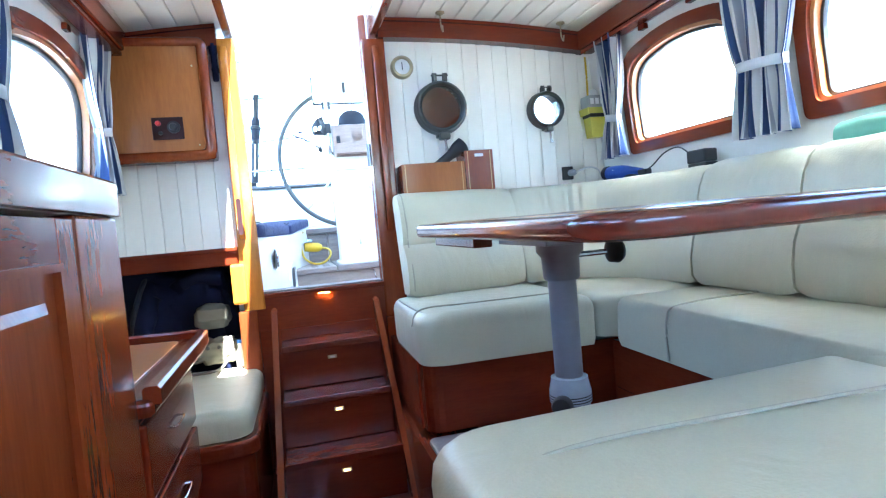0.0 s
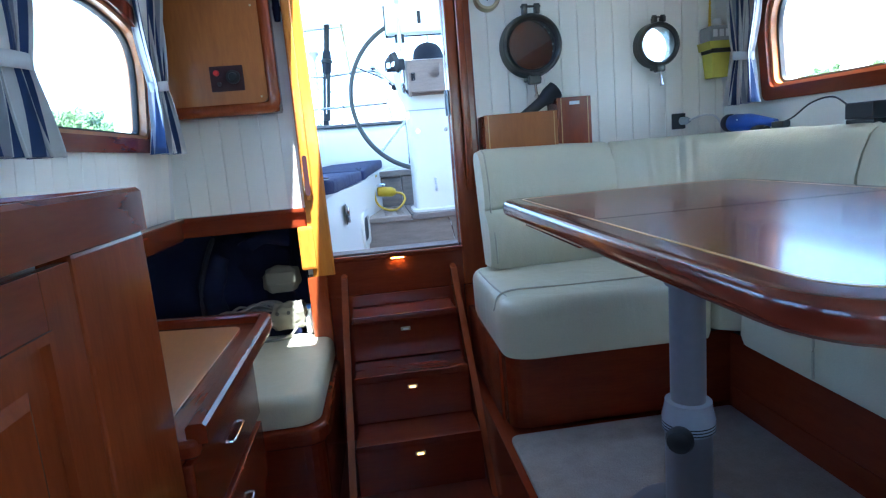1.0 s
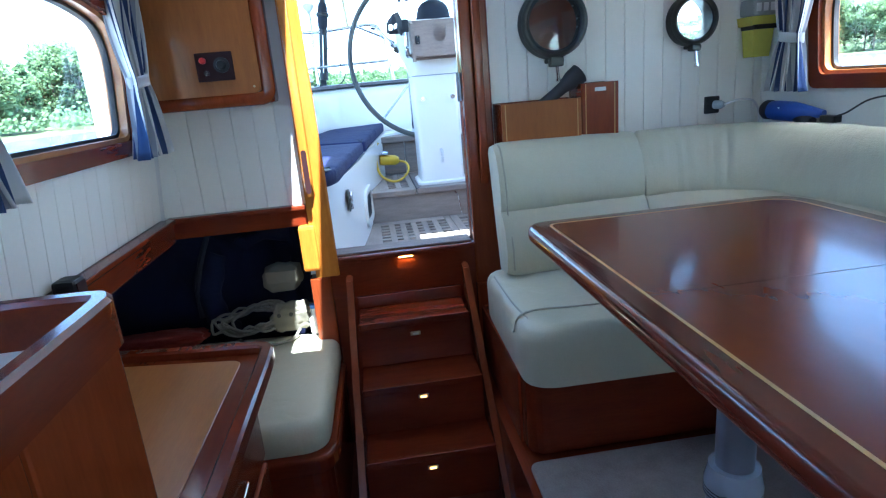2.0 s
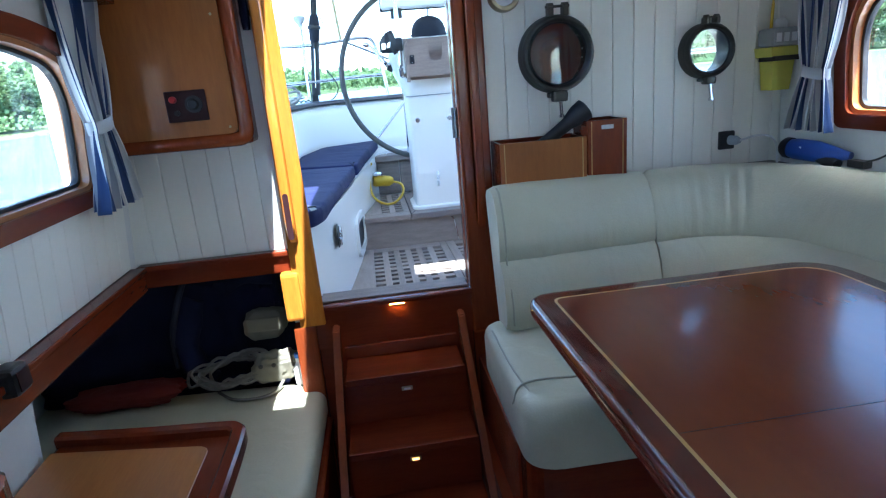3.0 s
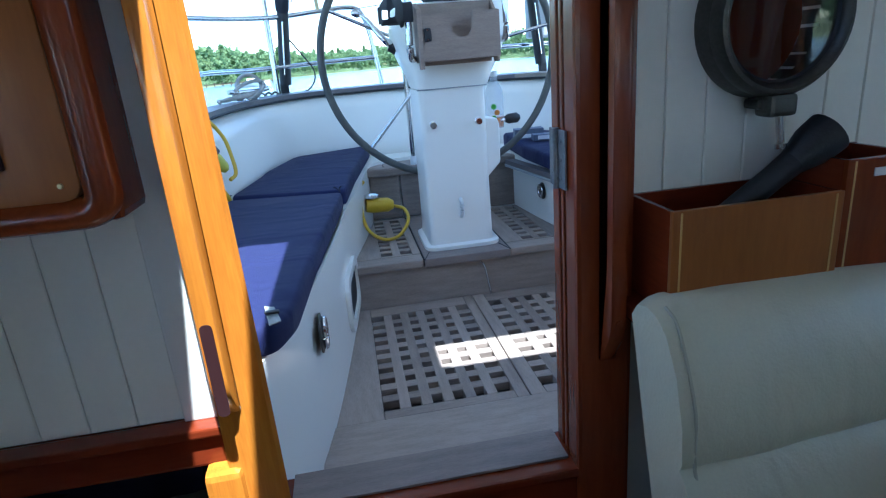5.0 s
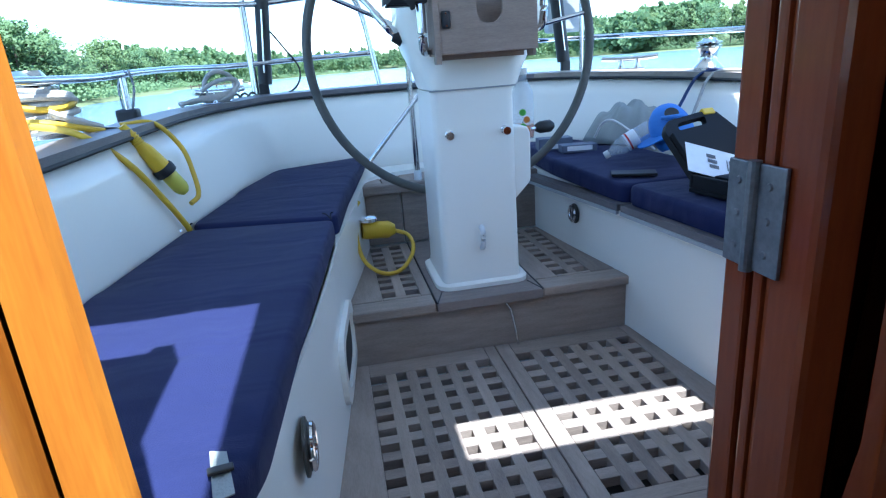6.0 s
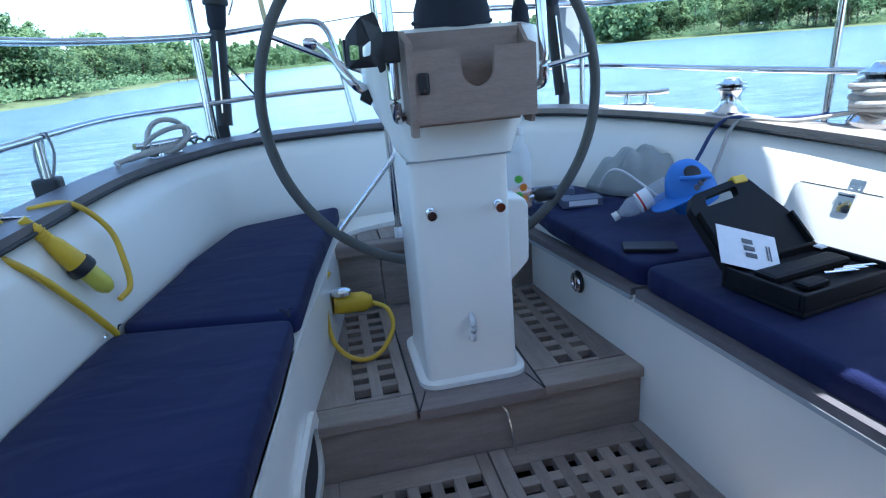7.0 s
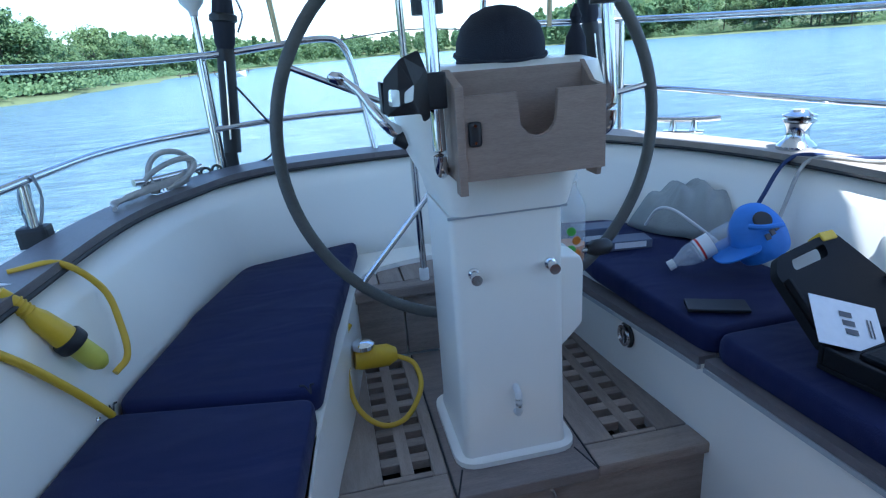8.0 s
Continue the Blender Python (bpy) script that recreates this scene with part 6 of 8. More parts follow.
# ---- wheel ----
WC, WR = Vector((0.35, 1.655, 1.62)), 0.492
wheel = thing("ship_helm", (0.35, 1.655, 1.12), "large spoked steering wheel with a grey wrapped rim", "steering wheel")
part("rim", lathe([(WR + 0.0155 * math.cos(k * math.pi / 6), 0.0155 * math.sin(k * math.pi / 6)) for k in range(13)], WC, (0, 1, 0), 96, cap=False), WHEEL_GRIP, wheel, smooth=True)
for k in range(5):
    a = radians(227 + 72 * k)
    tip = WC + Vector((WR * math.cos(a), 0, WR * math.sin(a)))
    part("spoke", tube([WC + Vector((0, 0.03, 0)) + (tip - WC) * 0.08, tip], 0.0075, 10, straight=True), STEEL, wheel, smooth=True)
part("hub", lathe([(0.05, 0), (0.06, 0.02), (0.06, 0.045), (0.03, 0.06)], WC + Vector((0, 0.02, 0)), (0, 1, 0), 24), STEEL, wheel, smooth=True)
part("shaft", lathe([(0.025, 0), (0.025, 0.1)], WC + Vector((0, -0.06, 0)), (0, 1, 0), 16), STEEL, wheel, smooth=True)
lever = thing("throttle_lever", (0.15, 1.5, 1.64), "chrome throttle lever on the pedestal side", "lever")
part("lever", tube([(0.135, 1.47, 1.67), (0.10, 1.46, 1.70), (0.06, 1.50, 1.76), (0.03, 1.52, 1.79)], [0.014, 0.012, 0.009, 0.008], 10), CHROME, lever, smooth=True)
part("knob", lathe([(0.01, 0), (0.015, 0.01), (0.012, 0.03), (0.004, 0.036)], (0.03, 1.52, 1.79), (-0.9, 0.1, 0.3), 14), CHROME, lever, smooth=True)
part("root", lathe([(0.022, 0), (0.018, 0.03)], (0.15, 1.47, 1.655), (-0.8, 0, 0.4), 14), BLACK, lever, smooth=True)
gl = thing("lever_knob", (0.577, 1.432, 1.35), "black knobbed lever beside the pedestal", "lever")
part("rod", tube([(0.475, 1.44, 1.35), (0.53, 1.436, 1.355), (0.56, 1.434, 1.357)], 0.006, 8), STEEL, gl, smooth=True)
part("grip", lathe([(0.012, 0), (0.02, 0.015), (0.02, 0.05), (0.01, 0.062)], (0.555, 1.434, 1.357), (1, 0, 0.05), 14), BLACK, gl, smooth=True)

post = thing("bench_post", (0.231, 1.967, 1.128), "slim steel post standing on the stern bench", "post")
part("tube", tube([(0.231, 1.967, 1.15), (0.225, 1.96, 2.25)], 0.011, 12, straight=True), STEEL, post, smooth=True)
part("foot", lathe([(0.016, 0), (0.016, 0.035), (0.012, 0.04)], (0.231, 1.967, 1.128), (0, 0, 1), 16), WHITE_PLASTIC, post, "white rubber foot", smooth=True)

# ---- seat cushions and gear ----


def deck_cushion(pts, z0, z1, label, seed):
    ob = thing("cockpit_cushion", (sum(p[0] for p in pts) / len(pts), sum(p[1] for p in pts) / len(pts), z0), label, "cushion", "cockpit cushions")
    bm = cushion(rounded(pts, 0.035, 4), z0, z1, 0.02, 0.006, seed)
    for v in bm.verts:
        v.co.z += seat_rise(v.co.y)
        v.co.z += 0.003 * math.sin(v.co.y * 31 + v.co.x * 9) * (v.co.z > z1 - 0.01)
    part("cushion", bm, NAVY, ob, smooth=True)
    return ob


c1 = deck_cushion([(-0.69, 0.135), (-0.262, 0.135), (-0.228, 0.24), (-0.192, 0.62), (-0.118, 1.315), (-0.555, 1.385), (-0.64, 0.9)], 1.104, 1.162, "navy blue canvas cushion on the cockpit seat", 1)
c2 = deck_cushion([(-0.545, 1.40), (-0.112, 1.33), (-0.06, 1.70), (0.035, 2.22), (-0.35, 2.12), (-0.46, 1.78)], 1.104, 1.164, "navy blue canvas cushion tapering towards the stern", 2)
deck_cushion([(0.885, 0.24), (1.30, 0.24), (1.28, 0.8), (1.215, 1.27), (0.785, 1.255), (0.84, 0.7)], 1.114, 1.176, "navy blue canvas cushion on a teak slatted seat", 3)
deck_cushion([(0.785, 1.268), (1.215, 1.285), (1.13, 1.70), (1.04, 1.92), (0.92, 2.06), (0.72, 2.10), (0.72, 1.75)], 1.114, 1.178, "navy blue canvas cushion in the stern corner", 4)
for pp, nn in (([(0.875, 0.22), (0.78, 1.255)], 0), ([(0.775, 1.27), (0.69, 1.9)], 1)):
    a, b = pp
    tt = thing("seat_batten", (a[0], a[1], SEAT), "grey teak batten along the seat edge", "batten", "seat battens")
    part("batten", loft([[(x + dx, y, z) for dx, z in ((-0.014, 1.092), (0.035, 1.092), (0.035, 1.113), (-0.014, 1.113))] for x, y in (a, b)]), CAP_TEAK, tt)
    part("edge_lip", loft([[(x + dx, y, z) for dx, z in ((-0.017, 1.080), (-0.007, 1.080), (-0.007, 1.0915), (-0.017, 1.0915))] for x, y in (a, b)]), GREY_PLASTIC, tt, "pale grey lip under the batten")
for sy, sx in ((1.36, -0.555),):
    sn = thing("cushion_snap", (sx, sy, 1.16), "small steel snap on the cushion edge", "snap", "cushion snaps")
    part("snap", lathe([(0.008, 0), (0.008, 0.004), (0.005, 0.007)], (sx - 0.01, sy, 1.165), (-0.5, 0, 1), 12), STEEL, sn)


for bx, by in ((-0.545, 1.392), (-0.61, 1.16), (-0.13, 1.33)):
    tie = thing("cushion_tie", (bx, by, 1.15), "short black tie string at the cushion's corner", "tie string", "cushion ties")
    for k in range(2):
        part("string", tube([(bx, by, 1.158), (bx - 0.012 + 0.012 * k, by + 0.012, 1.172), (bx - 0.022 + 0.03 * k, by + 0.006, 1.178)], 0.0022, 6), BLACK_CLOTH, tie, smooth=True)
web = thing("cushion_strap", (-0.262, 0.185, 1.16), "frayed pale webbing strap at the cushion's end", "strap")
part("webbing", puffed(moved(box(-0.011, 0.011, -0.045, 0.045, 0, 0.003, 0.001), pose(-0.262, 0.185, 1.166, 0, 4, 14)), 0.006, 25, 2), GREYBAG, web)
part("buckle", moved(box(-0.014, 0.014, -0.006, 0.006, 0.002, 0.007, 0.002), pose(-0.262, 0.185, 1.168, 0, 4, 14)), BLACK, web)


def seat_latch(x, y, z, nrm, name, label, r=0.034):
    ob = thing(name, (x, y, z), label, "latch", "seat locker latches")
    n = Vector(nrm)
    part("escutcheon", lathe([(r, 0), (r, 0.004), (r * 0.8, 0.007)], (x, y, z), n, 24), BRONZE, ob, smooth=True)
    part("ring", tube([Vector((x, y, z)) + n * 0.012 + Vector((0, r * 0.72 * math.cos(a), r * 0.72 * math.sin(a))) for a in [k * math.pi / 7 for k in range(14)]], 0.0062, 8, closed=True, per=3), CHROME, ob, smooth=True)
    part("turn", box(x - 0.004 + n.x * 0.012, x + 0.004 + n.x * 0.012, y - 0.006, y + 0.006, z - r * 0.7, z + r * 0.7, 0.002), CHROME, ob)
    return ob


seat_latch(-0.205, 0.47, 0.985, (1, 0, 0), "seat_latch", "chrome ring latch on the white seat front", 0.05)
seat_latch(-0.062, 1.70, 1.0, (1, 0, 0), "seat_latch", "chrome ring latch beside a yellow plug")
seat_latch(0.765, 1.605, 1.005, (-1, 0, 0), "seat_latch", "chrome ring latch on the white seat front", 0.038)
vent = thing("engine_vent", (-0.15, 1.13, 0.72), "rounded white locker vent with a dark opening", "vent")
fr_o = rounded([(0.94, 0.73), (1.30, 0.73), (1.30, 0.93), (0.94, 0.93)], 0.08, 6)
fr_i = rounded([(0.98, 0.76), (1.26, 0.76), (1.26, 0.90), (0.98, 0.90)], 0.065, 6)


def on_port_front(bm, lift):
    for v in bm.verts:
        y, z, t = v.co
        v.co = Vector((-0.15 + (y - 1.0) * 0.1 + 0.006 + lift + t, y, z))
    return bm


part("frame", on_port_front(pierced(fr_o, [fr_i], 0.0, 0.014), 0.0), GELCOAT, vent)
part("dark_panel", on_port_front(pierced(fr_i, [], 0.0, 0.004), 0.0), RUBBER, vent)

# Yellow shore-power leads.
lead = thing("shore_power_lead", (-0.6, 1.36, 1.3), "yellow shore power lead with a large plug over the coaming", "power lead")
part("cord", tube([(-0.87, 1.30, 1.50), (-0.80, 1.22, 1.50), (-0.70, 1.19, 1.475), (-0.622, 1.24, 1.39), (-0.575, 1.31, 1.275), (-0.545, 1.355, 1.19), (-0.54, 1.37, 1.165)], 0.0085, 10), YELLOW_CORD, lead, smooth=True)
part("cord", tube([(-0.69, 1.46, 1.475), (-0.61, 1.50, 1.47), (-0.555, 1.535, 1.39), (-0.53, 1.51, 1.31), (-0.518, 1.47, 1.25), (-0.535, 1.43, 1.232)], 0.0075, 10), YELLOW_CORD, lead, smooth=True)
ax = Vector((0.106, 0.060, -0.2)).normalized()
p0 = Vector((-0.630, 1.335, 1.455))
part("plug_body", lathe([(0.010, -0.03), (0.013, 0.0), (0.015, 0.035), (0.021, 0.055), (0.025, 0.105), (0.025, 0.115)], p0, ax, 22), YELLOW, lead, "yellow moulded plug", smooth=True)
part("collar", lathe([(0.029, 0), (0.031, 0.005), (0.031, 0.02), (0.029, 0.025)], p0 + ax * 0.115, ax, 22), BLACK, lead, "black locking collar", smooth=True)
part("connector", lathe([(0.0225, 0), (0.0225, 0.05), (0.019, 0.062), (0.011, 0.072)], p0 + ax * 0.14, ax, 22), YELLOW_LIME, lead, "paler yellow connector", smooth=True)
for k in range(4):
    part("rib", lathe([(0.0155, 0), (0.0165, 0.002), (0.0155, 0.004)], p0 + ax * (0.002 + 0.009 * k), ax, 16), YELLOW, lead, smooth=True)
tag = thing("paper_tag", (-0.70, 1.41, 1.47), "white printed tag on the lead", "tag")
part("tag", moved(box(-0.07, 0.07, -0.035, 0.035, 0, 0.002, 0.0005), pose(-0.70, 1.41, 1.472, -6, 8, 20)), PAPER, tag)
for i in range(3):
    part("printed_bar", moved(box(-0.05 + i * 0.03, -0.03 + i * 0.03, -0.01, 0.012, 0.0022, 0.0028, 0), pose(-0.70, 1.41, 1.472, -6, 8, 20)), INK, tag)
yp = thing("yellow_plug_lead", (0.0, 1.75, 0.88), "yellow plug hanging from the latch with a looped lead", "power lead")
part("plug", lathe([(0.03, 0), (0.034, 0.02), (0.033, 0.10), (0.02, 0.125)], (-0.03, 1.74, 1.0), (1, 0.12, -0.1), 20), YELLOW, yp, smooth=True)
part("cap", lathe([(0.034, 0), (0.034, 0.012), (0.02, 0.02)], (0.0, 1.74, 1.035), (0, 0, 1), 20), CHROME, yp, smooth=True)
part("cord", tube([(0.09, 1.75, 0.985), (0.14, 1.71, 0.97), (0.145, 1.64, 0.93), (0.09, 1.575, 0.885), (0.02, 1.56, 0.885), (-0.04, 1.60, 0.93), (-0.055, 1.66, 1.02), (-0.045, 1.72, 1.09), (-0.03, 1.745, 1.11)], 0.0075, 10), YELLOW_CORD, yp, smooth=True)

# Starboard clutter.
bt = thing("water_bottle", (0.95, 1.56, 1.18), "clear plastic water bottle lying against a cap", "bottle")
ax = Vector((0.151, -0.042, 0.088)).normalized()
p0 = Vector((0.872, 1.577, 1.217))
part("bottle", lathe([(0.012, 0.012), (0.013, 0.02), (0.03, 0.055), (0.032, 0.08), (0.0295, 0.085), (0.032, 0.09), (0.032, 0.13), (0.0295, 0.135), (0.032, 0.14), (0.032, 0.19), (0.026, 0.2)], p0, ax, 24), BOTTLE, bt, smooth=True)
part("cap", lathe([(0.014, -0.004), (0.014, 0.014)], p0, ax, 18), WHITE_PLASTIC, bt)
part("label", lathe([(0.0325, 0.082), (0.0325, 0.125)], p0, ax, 24, cap=False), LABEL, bt, smooth=True)
part("label_band", lathe([(0.0328, 0.088), (0.0328, 0.094)], p0, ax, 24, cap=False), RED_KNOB, bt)
cp = thing("blue_hat", (1.13, 1.56, 1.19), "bright blue cap standing on the cushion", "cap")
crown = bmesh.new()
bmesh.ops.create_uvsphere(crown, u_segments=32, v_segments=20, radius=1.0)
for v in crown.verts:
    v.co = Vector((v.co.x * 0.075, v.co.y * 0.07, max(v.co.z, -0.55) * 0.098))
part("crown", puffed(moved(crown, pose(1.082, 1.50, 1.295, -18, -22, 0)), 0.007, 13), BLUE_CAP, cp, smooth=True)
part("lining", lathe([(0.024, 0), (0.024, 0.004), (0.02, 0.005)], (1.057, 1.463, 1.357), (-0.25, -0.75, 0.75), 20), RUBBER, cp, "dark strap opening")
part("band", tube([(1.018, 1.46, 1.345), (1.035, 1.43, 1.35), (1.07, 1.425, 1.352), (1.10, 1.44, 1.345)], 0.007, 8), BLUE_CAP, cp, "strap over the opening", smooth=True)
part("peak", puffed(moved(slab(rounded([(-0.075, 0), (0.075, 0), (0.06, 0.12), (-0.06, 0.12)], 0.05, 6), 0, 0.005, 0.001, 1), pose(1.06, 1.475, 1.30, -28, -8, 68)), 0.006, 12), BLUE_CAP, cp, smooth=True)
for i in range(3):
    a = -1.75 + 0.2 * i
    spot = pose(1.082, 1.50, 1.295, -18, -22, 0) @ Vector((0.075 * math.cos(a), 0.07 * math.sin(a), 0.01 + 0.006 * i))
    part("printed_bar", moved(box(-0.006, 0.006, -0.004, 0.004, -0.008, 0.008, 0.001), pose(spot.x, spot.y, spot.z, -18, -22, math.degrees(a) + 90)), INK, cp)
jb = thing("juice_bottle", (0.49, 1.36, 1.2), "clear juice bottle with an orange and green label", "bottle")
part("bottle", lathe([(0.034, 0), (0.036, 0.02), (0.036, 0.14), (0.028, 0.16), (0.015, 0.185), (0.015, 0.20)], (0.522, 1.46, 1.325), (0, 0, 1), 22), BOTTLE, jb, smooth=True)
part("juice", lathe([(0.033, 0.003), (0.0345, 0.02), (0.0345, 0.045)], (0.522, 1.46, 1.325), (0, 0, 1), 22), JUICE, jb, "dark orange juice left in the bottle")
for k, (dz, mt) in enumerate(((0.04, GREEN_LABEL), (0.062, JUICE), (0.085, GREEN_LABEL), (0.03, JUICE))):
    a = -1.9 + 0.35 * (k % 2)
    part("printed_spot", lathe([(0.011, 0), (0.009, 0.001)], (0.522 + 0.0365 * math.cos(a), 1.46 + 0.0355 * math.sin(a), 1.325 + dz), (math.cos(a), math.sin(a), 0), 14), mt, jb)
part("cap", lathe([(0.017, 0), (0.017, 0.02)], (0.522, 1.46, 1.525), (0, 0, 1), 16), WHITE_PLASTIC, jb)
ph = thing("dark_phone", (0.87, 1.36, 1.178), "flat black phone on the navy cushion", "phone")
part("phone", moved(box(-0.072, 0.072, -0.033, 0.033, 0, 0.009, 0.003), pose(0.865, 1.36, 1.184, 0, 0, -24)), BLACK, ph)
gb = thing("grey_canvas_bag", (1.1, 1.95, 1.18), "crumpled grey canvas bag in the stern corner", "bag")


def draped(c, rx, ry, base, height, peak, yaw, seed):
    """A slumped cloth heap: a leaning peak with folds running down to an uneven hem."""
    bm, rows, cols = bmesh.new(), 16, 96
    rings = []
    for j in range(1, rows + 1):
        t = j / rows
        ring = []
        for k in range(cols):
            a = 2 * math.pi * k / cols
            wob = noise.noise(Vector((math.cos(a) * 1.5, math.sin(a) * 1.5, seed)))
            fold = abs(noise.noise(Vector((math.cos(a) * 3.2, math.sin(a) * 3.2, seed + 0.35 * t))))
            r = t * (1 + 0.22 * wob)
            px, py = rx * r * math.cos(a), ry * r * math.sin(a)
            warp = 2.2 * noise.noise(Vector((px * 9, py * 9, seed)))
            crease = 0.9 * math.sin(px * 34 + py * 26 + warp) ** 2 + 0.4 * noise.noise(Vector((px * 16, py * 20, seed)))
            z = height * (1 - t ** 2.8) * (0.92 + 0.15 * fold * t + 0.2 * crease)
            ring.append(((1 - t) * peak[0] + rx * r * math.cos(a), (1 - t) * peak[1] + ry * r * math.sin(a), max(z, 0.0)))
        rings.append(ring)
    return moved(loft(rings[::-1]), pose(c[0], c[1], base, 0, 0, yaw))


part("bag", draped((1.085, 1.86), 0.19, 0.09, 1.215, 0.15, (0.03, 0.02), -48, 4.4), GREYBAG, gb, smooth=True).data.attributes.remove(gb.children[0].data.attributes["sharp_edge"])
part("cord", tube([(0.97, 1.88, 1.24), (0.985, 1.84, 1.30), (1.00, 1.78, 1.315), (1.04, 1.73, 1.28), (1.09, 1.68, 1.23), (1.11, 1.65, 1.205)], 0.005, 8), WHITE_PLASTIC, gb, smooth=True)
for i, (bx, by) in enumerate(((0.80, 1.90), (0.86, 1.80))):
    bb = thing("small_carton", (bx, by, 1.178), "small dark blue-grey carton on the cushion", "carton", "small cartons")
    part("carton", moved(box(-0.07, 0.07, -0.035, 0.035, 0, 0.05 - 0.02 * i, 0.003), pose(bx, by, 1.205, 0, 0, -8)), plain("slate_carton", (0.12, 0.14, 0.2), 0.5), bb)
    part("sticker", moved(box(-0.05, 0.05, -0.036, -0.0352, 0.008, 0.026, 0), pose(bx, by, 1.205, 0, 0, -8)), PAPER, bb)
case = thing("black_tool_case", (1.05, 1.0, 1.18), "open black moulded tool case with a yellow catch", "tool case")


def frame_of(o, u, v):
    """A pose whose x follows u and whose y follows v."""
    u, v = Vector(u).normalized(), Vector(v)
    w = u.cross(v).normalized()
    v = w.cross(u)
    m = Matrix((u, v, w)).transposed().to_4x4()
    m.translation = o
    return m


lm = frame_of((0.88, 1.065, 1.215), (0.245, 0.045, 0.0), (0.02, 0.165, 0.15))
lid_out = rounded([(0.0, 0.0), (0.285, 0.0), (0.285, 0.10), (0.225, 0.225), (0.165, 0.225), (0.03, 0.205), (0.0, 0.17)], 0.012, 3)
grip_hole = rounded([(0.05, 0.165), (0.165, 0.178), (0.175, 0.208), (0.06, 0.192)], 0.012, 4)
lid = part("lid", moved(pierced(lid_out, [grip_hole], -0.006, 0.015), lm), BLACK_CASE, case, "open lid with a carrying grip")
part("lid_rim", moved(joined(box(0.01, 0.275, 0.0, 0.008, 0.0155, 0.03, 0.002), box(0.005, 0.013, 0.009, 0.15, 0.0155, 0.03, 0.002), box(0.27, 0.278, 0.009, 0.10, 0.0155, 0.03, 0.002)), lm), BLACK_CASE, lid)
part("catch", moved(box(0.175, 0.22, 0.212, 0.234, -0.018, 0.02, 0.004), lm), YELLOW, lid, "yellow catch")
tm = frame_of((0.905, 0.855, 1.184), (0.245, 0.045, 0.0), (-0.04, 0.22, 0.0))
part("base_tray", moved(joined(box(0.0, 0.30, 0.0, 0.205, 0.0, 0.012, 0.003), box(0.0, 0.30, 0.0, 0.01, 0.0125, 0.05, 0.003), box(0.0, 0.30, 0.195, 0.205, 0.0125, 0.05, 0.003), box(0.0, 0.01, 0.0105, 0.194, 0.0125, 0.05, 0.003), box(0.29, 0.30, 0.0105, 0.194, 0.0125, 0.05, 0.003)), tm), BLACK_CASE, case)
part("tool_insert", moved(joined(box(0.012, 0.288, 0.012, 0.193, 0.013, 0.036, 0.004), box(0.03, 0.27, 0.09, 0.15, 0.0365, 0.052, 0.012), box(0.05, 0.12, 0.03, 0.07, 0.0365, 0.05, 0.01)), tm), BLACK_CASE, case)
for i in range(3):
    part("drill_bit", moved(lathe([(0.004, 0), (0.004, 0.07), (0.001, 0.08)], (0.15 + 0.03 * i, 0.07, 0.044), (0.9, -0.3, 0), 8), tm), STEEL, case)
part("label_block", moved(box(0.262, 0.285, 0.16, 0.18, 0.0515, 0.056, 0.001), tm), PAPER, case)
pp = thing("instruction_sheet", (0.93, 1.08, 1.24), "white instruction sheet with three grey drawings", "paper")
pm = lm @ pose(0.068, 0.026, 0.032, 0, 0, -27)
part("sheet", puffed(moved(box(-0.077, 0.077, -0.054, 0.054, 0, 0.0012, 0), pm), 0.0015, 12), PAPER, pp)
for i in range(3):
    part("printed_bar", moved(box(-0.016 + 0.003 * i, 0.012 + 0.003 * i, 0.016 - i * 0.019, 0.028 - i * 0.019, 0.0026, 0.0032, 0), pm), INK, pp)
for i in range(2):
    part("printed_bar", moved(box(0.045 + 0.008 * i, 0.048 + 0.008 * i, -0.02, 0.02, 0.0026, 0.0032, 0), pm), INK, pp)
loc = thing("coaming_locker_door", (1.36, 0.95, 1.22), "white locker lid in the coaming with a steel hasp", "locker door")


def on_coaming(bm):
    for v in bm.verts:
        y, s, t = v.co
        z = 1.10 + s
        x = 1.219 + (1.30 - y) * 0.135 + s * 0.34
        v.co = Vector((x - t * 0.9, y, z + t * 0.45))
    return bm


part("lid", on_coaming(pierced(rounded([(0.62, 0.075), (1.31, 0.075), (1.31, 0.225), (0.62, 0.225)], 0.02), [], 0.008, 0.026)), GELCOAT, loc)
# Dark plate edging the lid paints the shadow line of its recess.
part("gasket", on_coaming(pierced(rounded([(0.61, 0.068), (1.319, 0.068), (1.319, 0.232), (0.61, 0.232)], 0.022), [], 0.002, 0.0075)), RUBBER, loc, "dark outline for the shadow round the lid")
for s0, s1, t0 in ((0.172, 0.213, 0.0265), (0.218, 0.258, 0.010)):
    leaf_plate = part("hinge_leaf", on_coaming(pierced(rounded([(1.132, s0), (1.172, s0), (1.172, s1), (1.132, s1)], 0.006), [], t0, t0 + 0.004)), CHROME, loc, "polished hinge leaf")
    for yy in (1.142, 1.162):
        part("screw", on_coaming(moved(lathe([(0.0045, 0), (0.003, 0.0016)], (0, 0, 0), (0, 0, 1), 8), pose(yy, (s0 + s1) / 2, t0 + 0.0042))), STEEL, leaf_plate)
part("hinge_pin", on_coaming(moved(lathe([(0.005, -0.022), (0.005, 0.022)], (0, 0, 0), (1, 0, 0), 10), pose(1.152, 0.2155, 0.029))), CHROME, loc, smooth=True)

# ---- rails, stays, winches ----


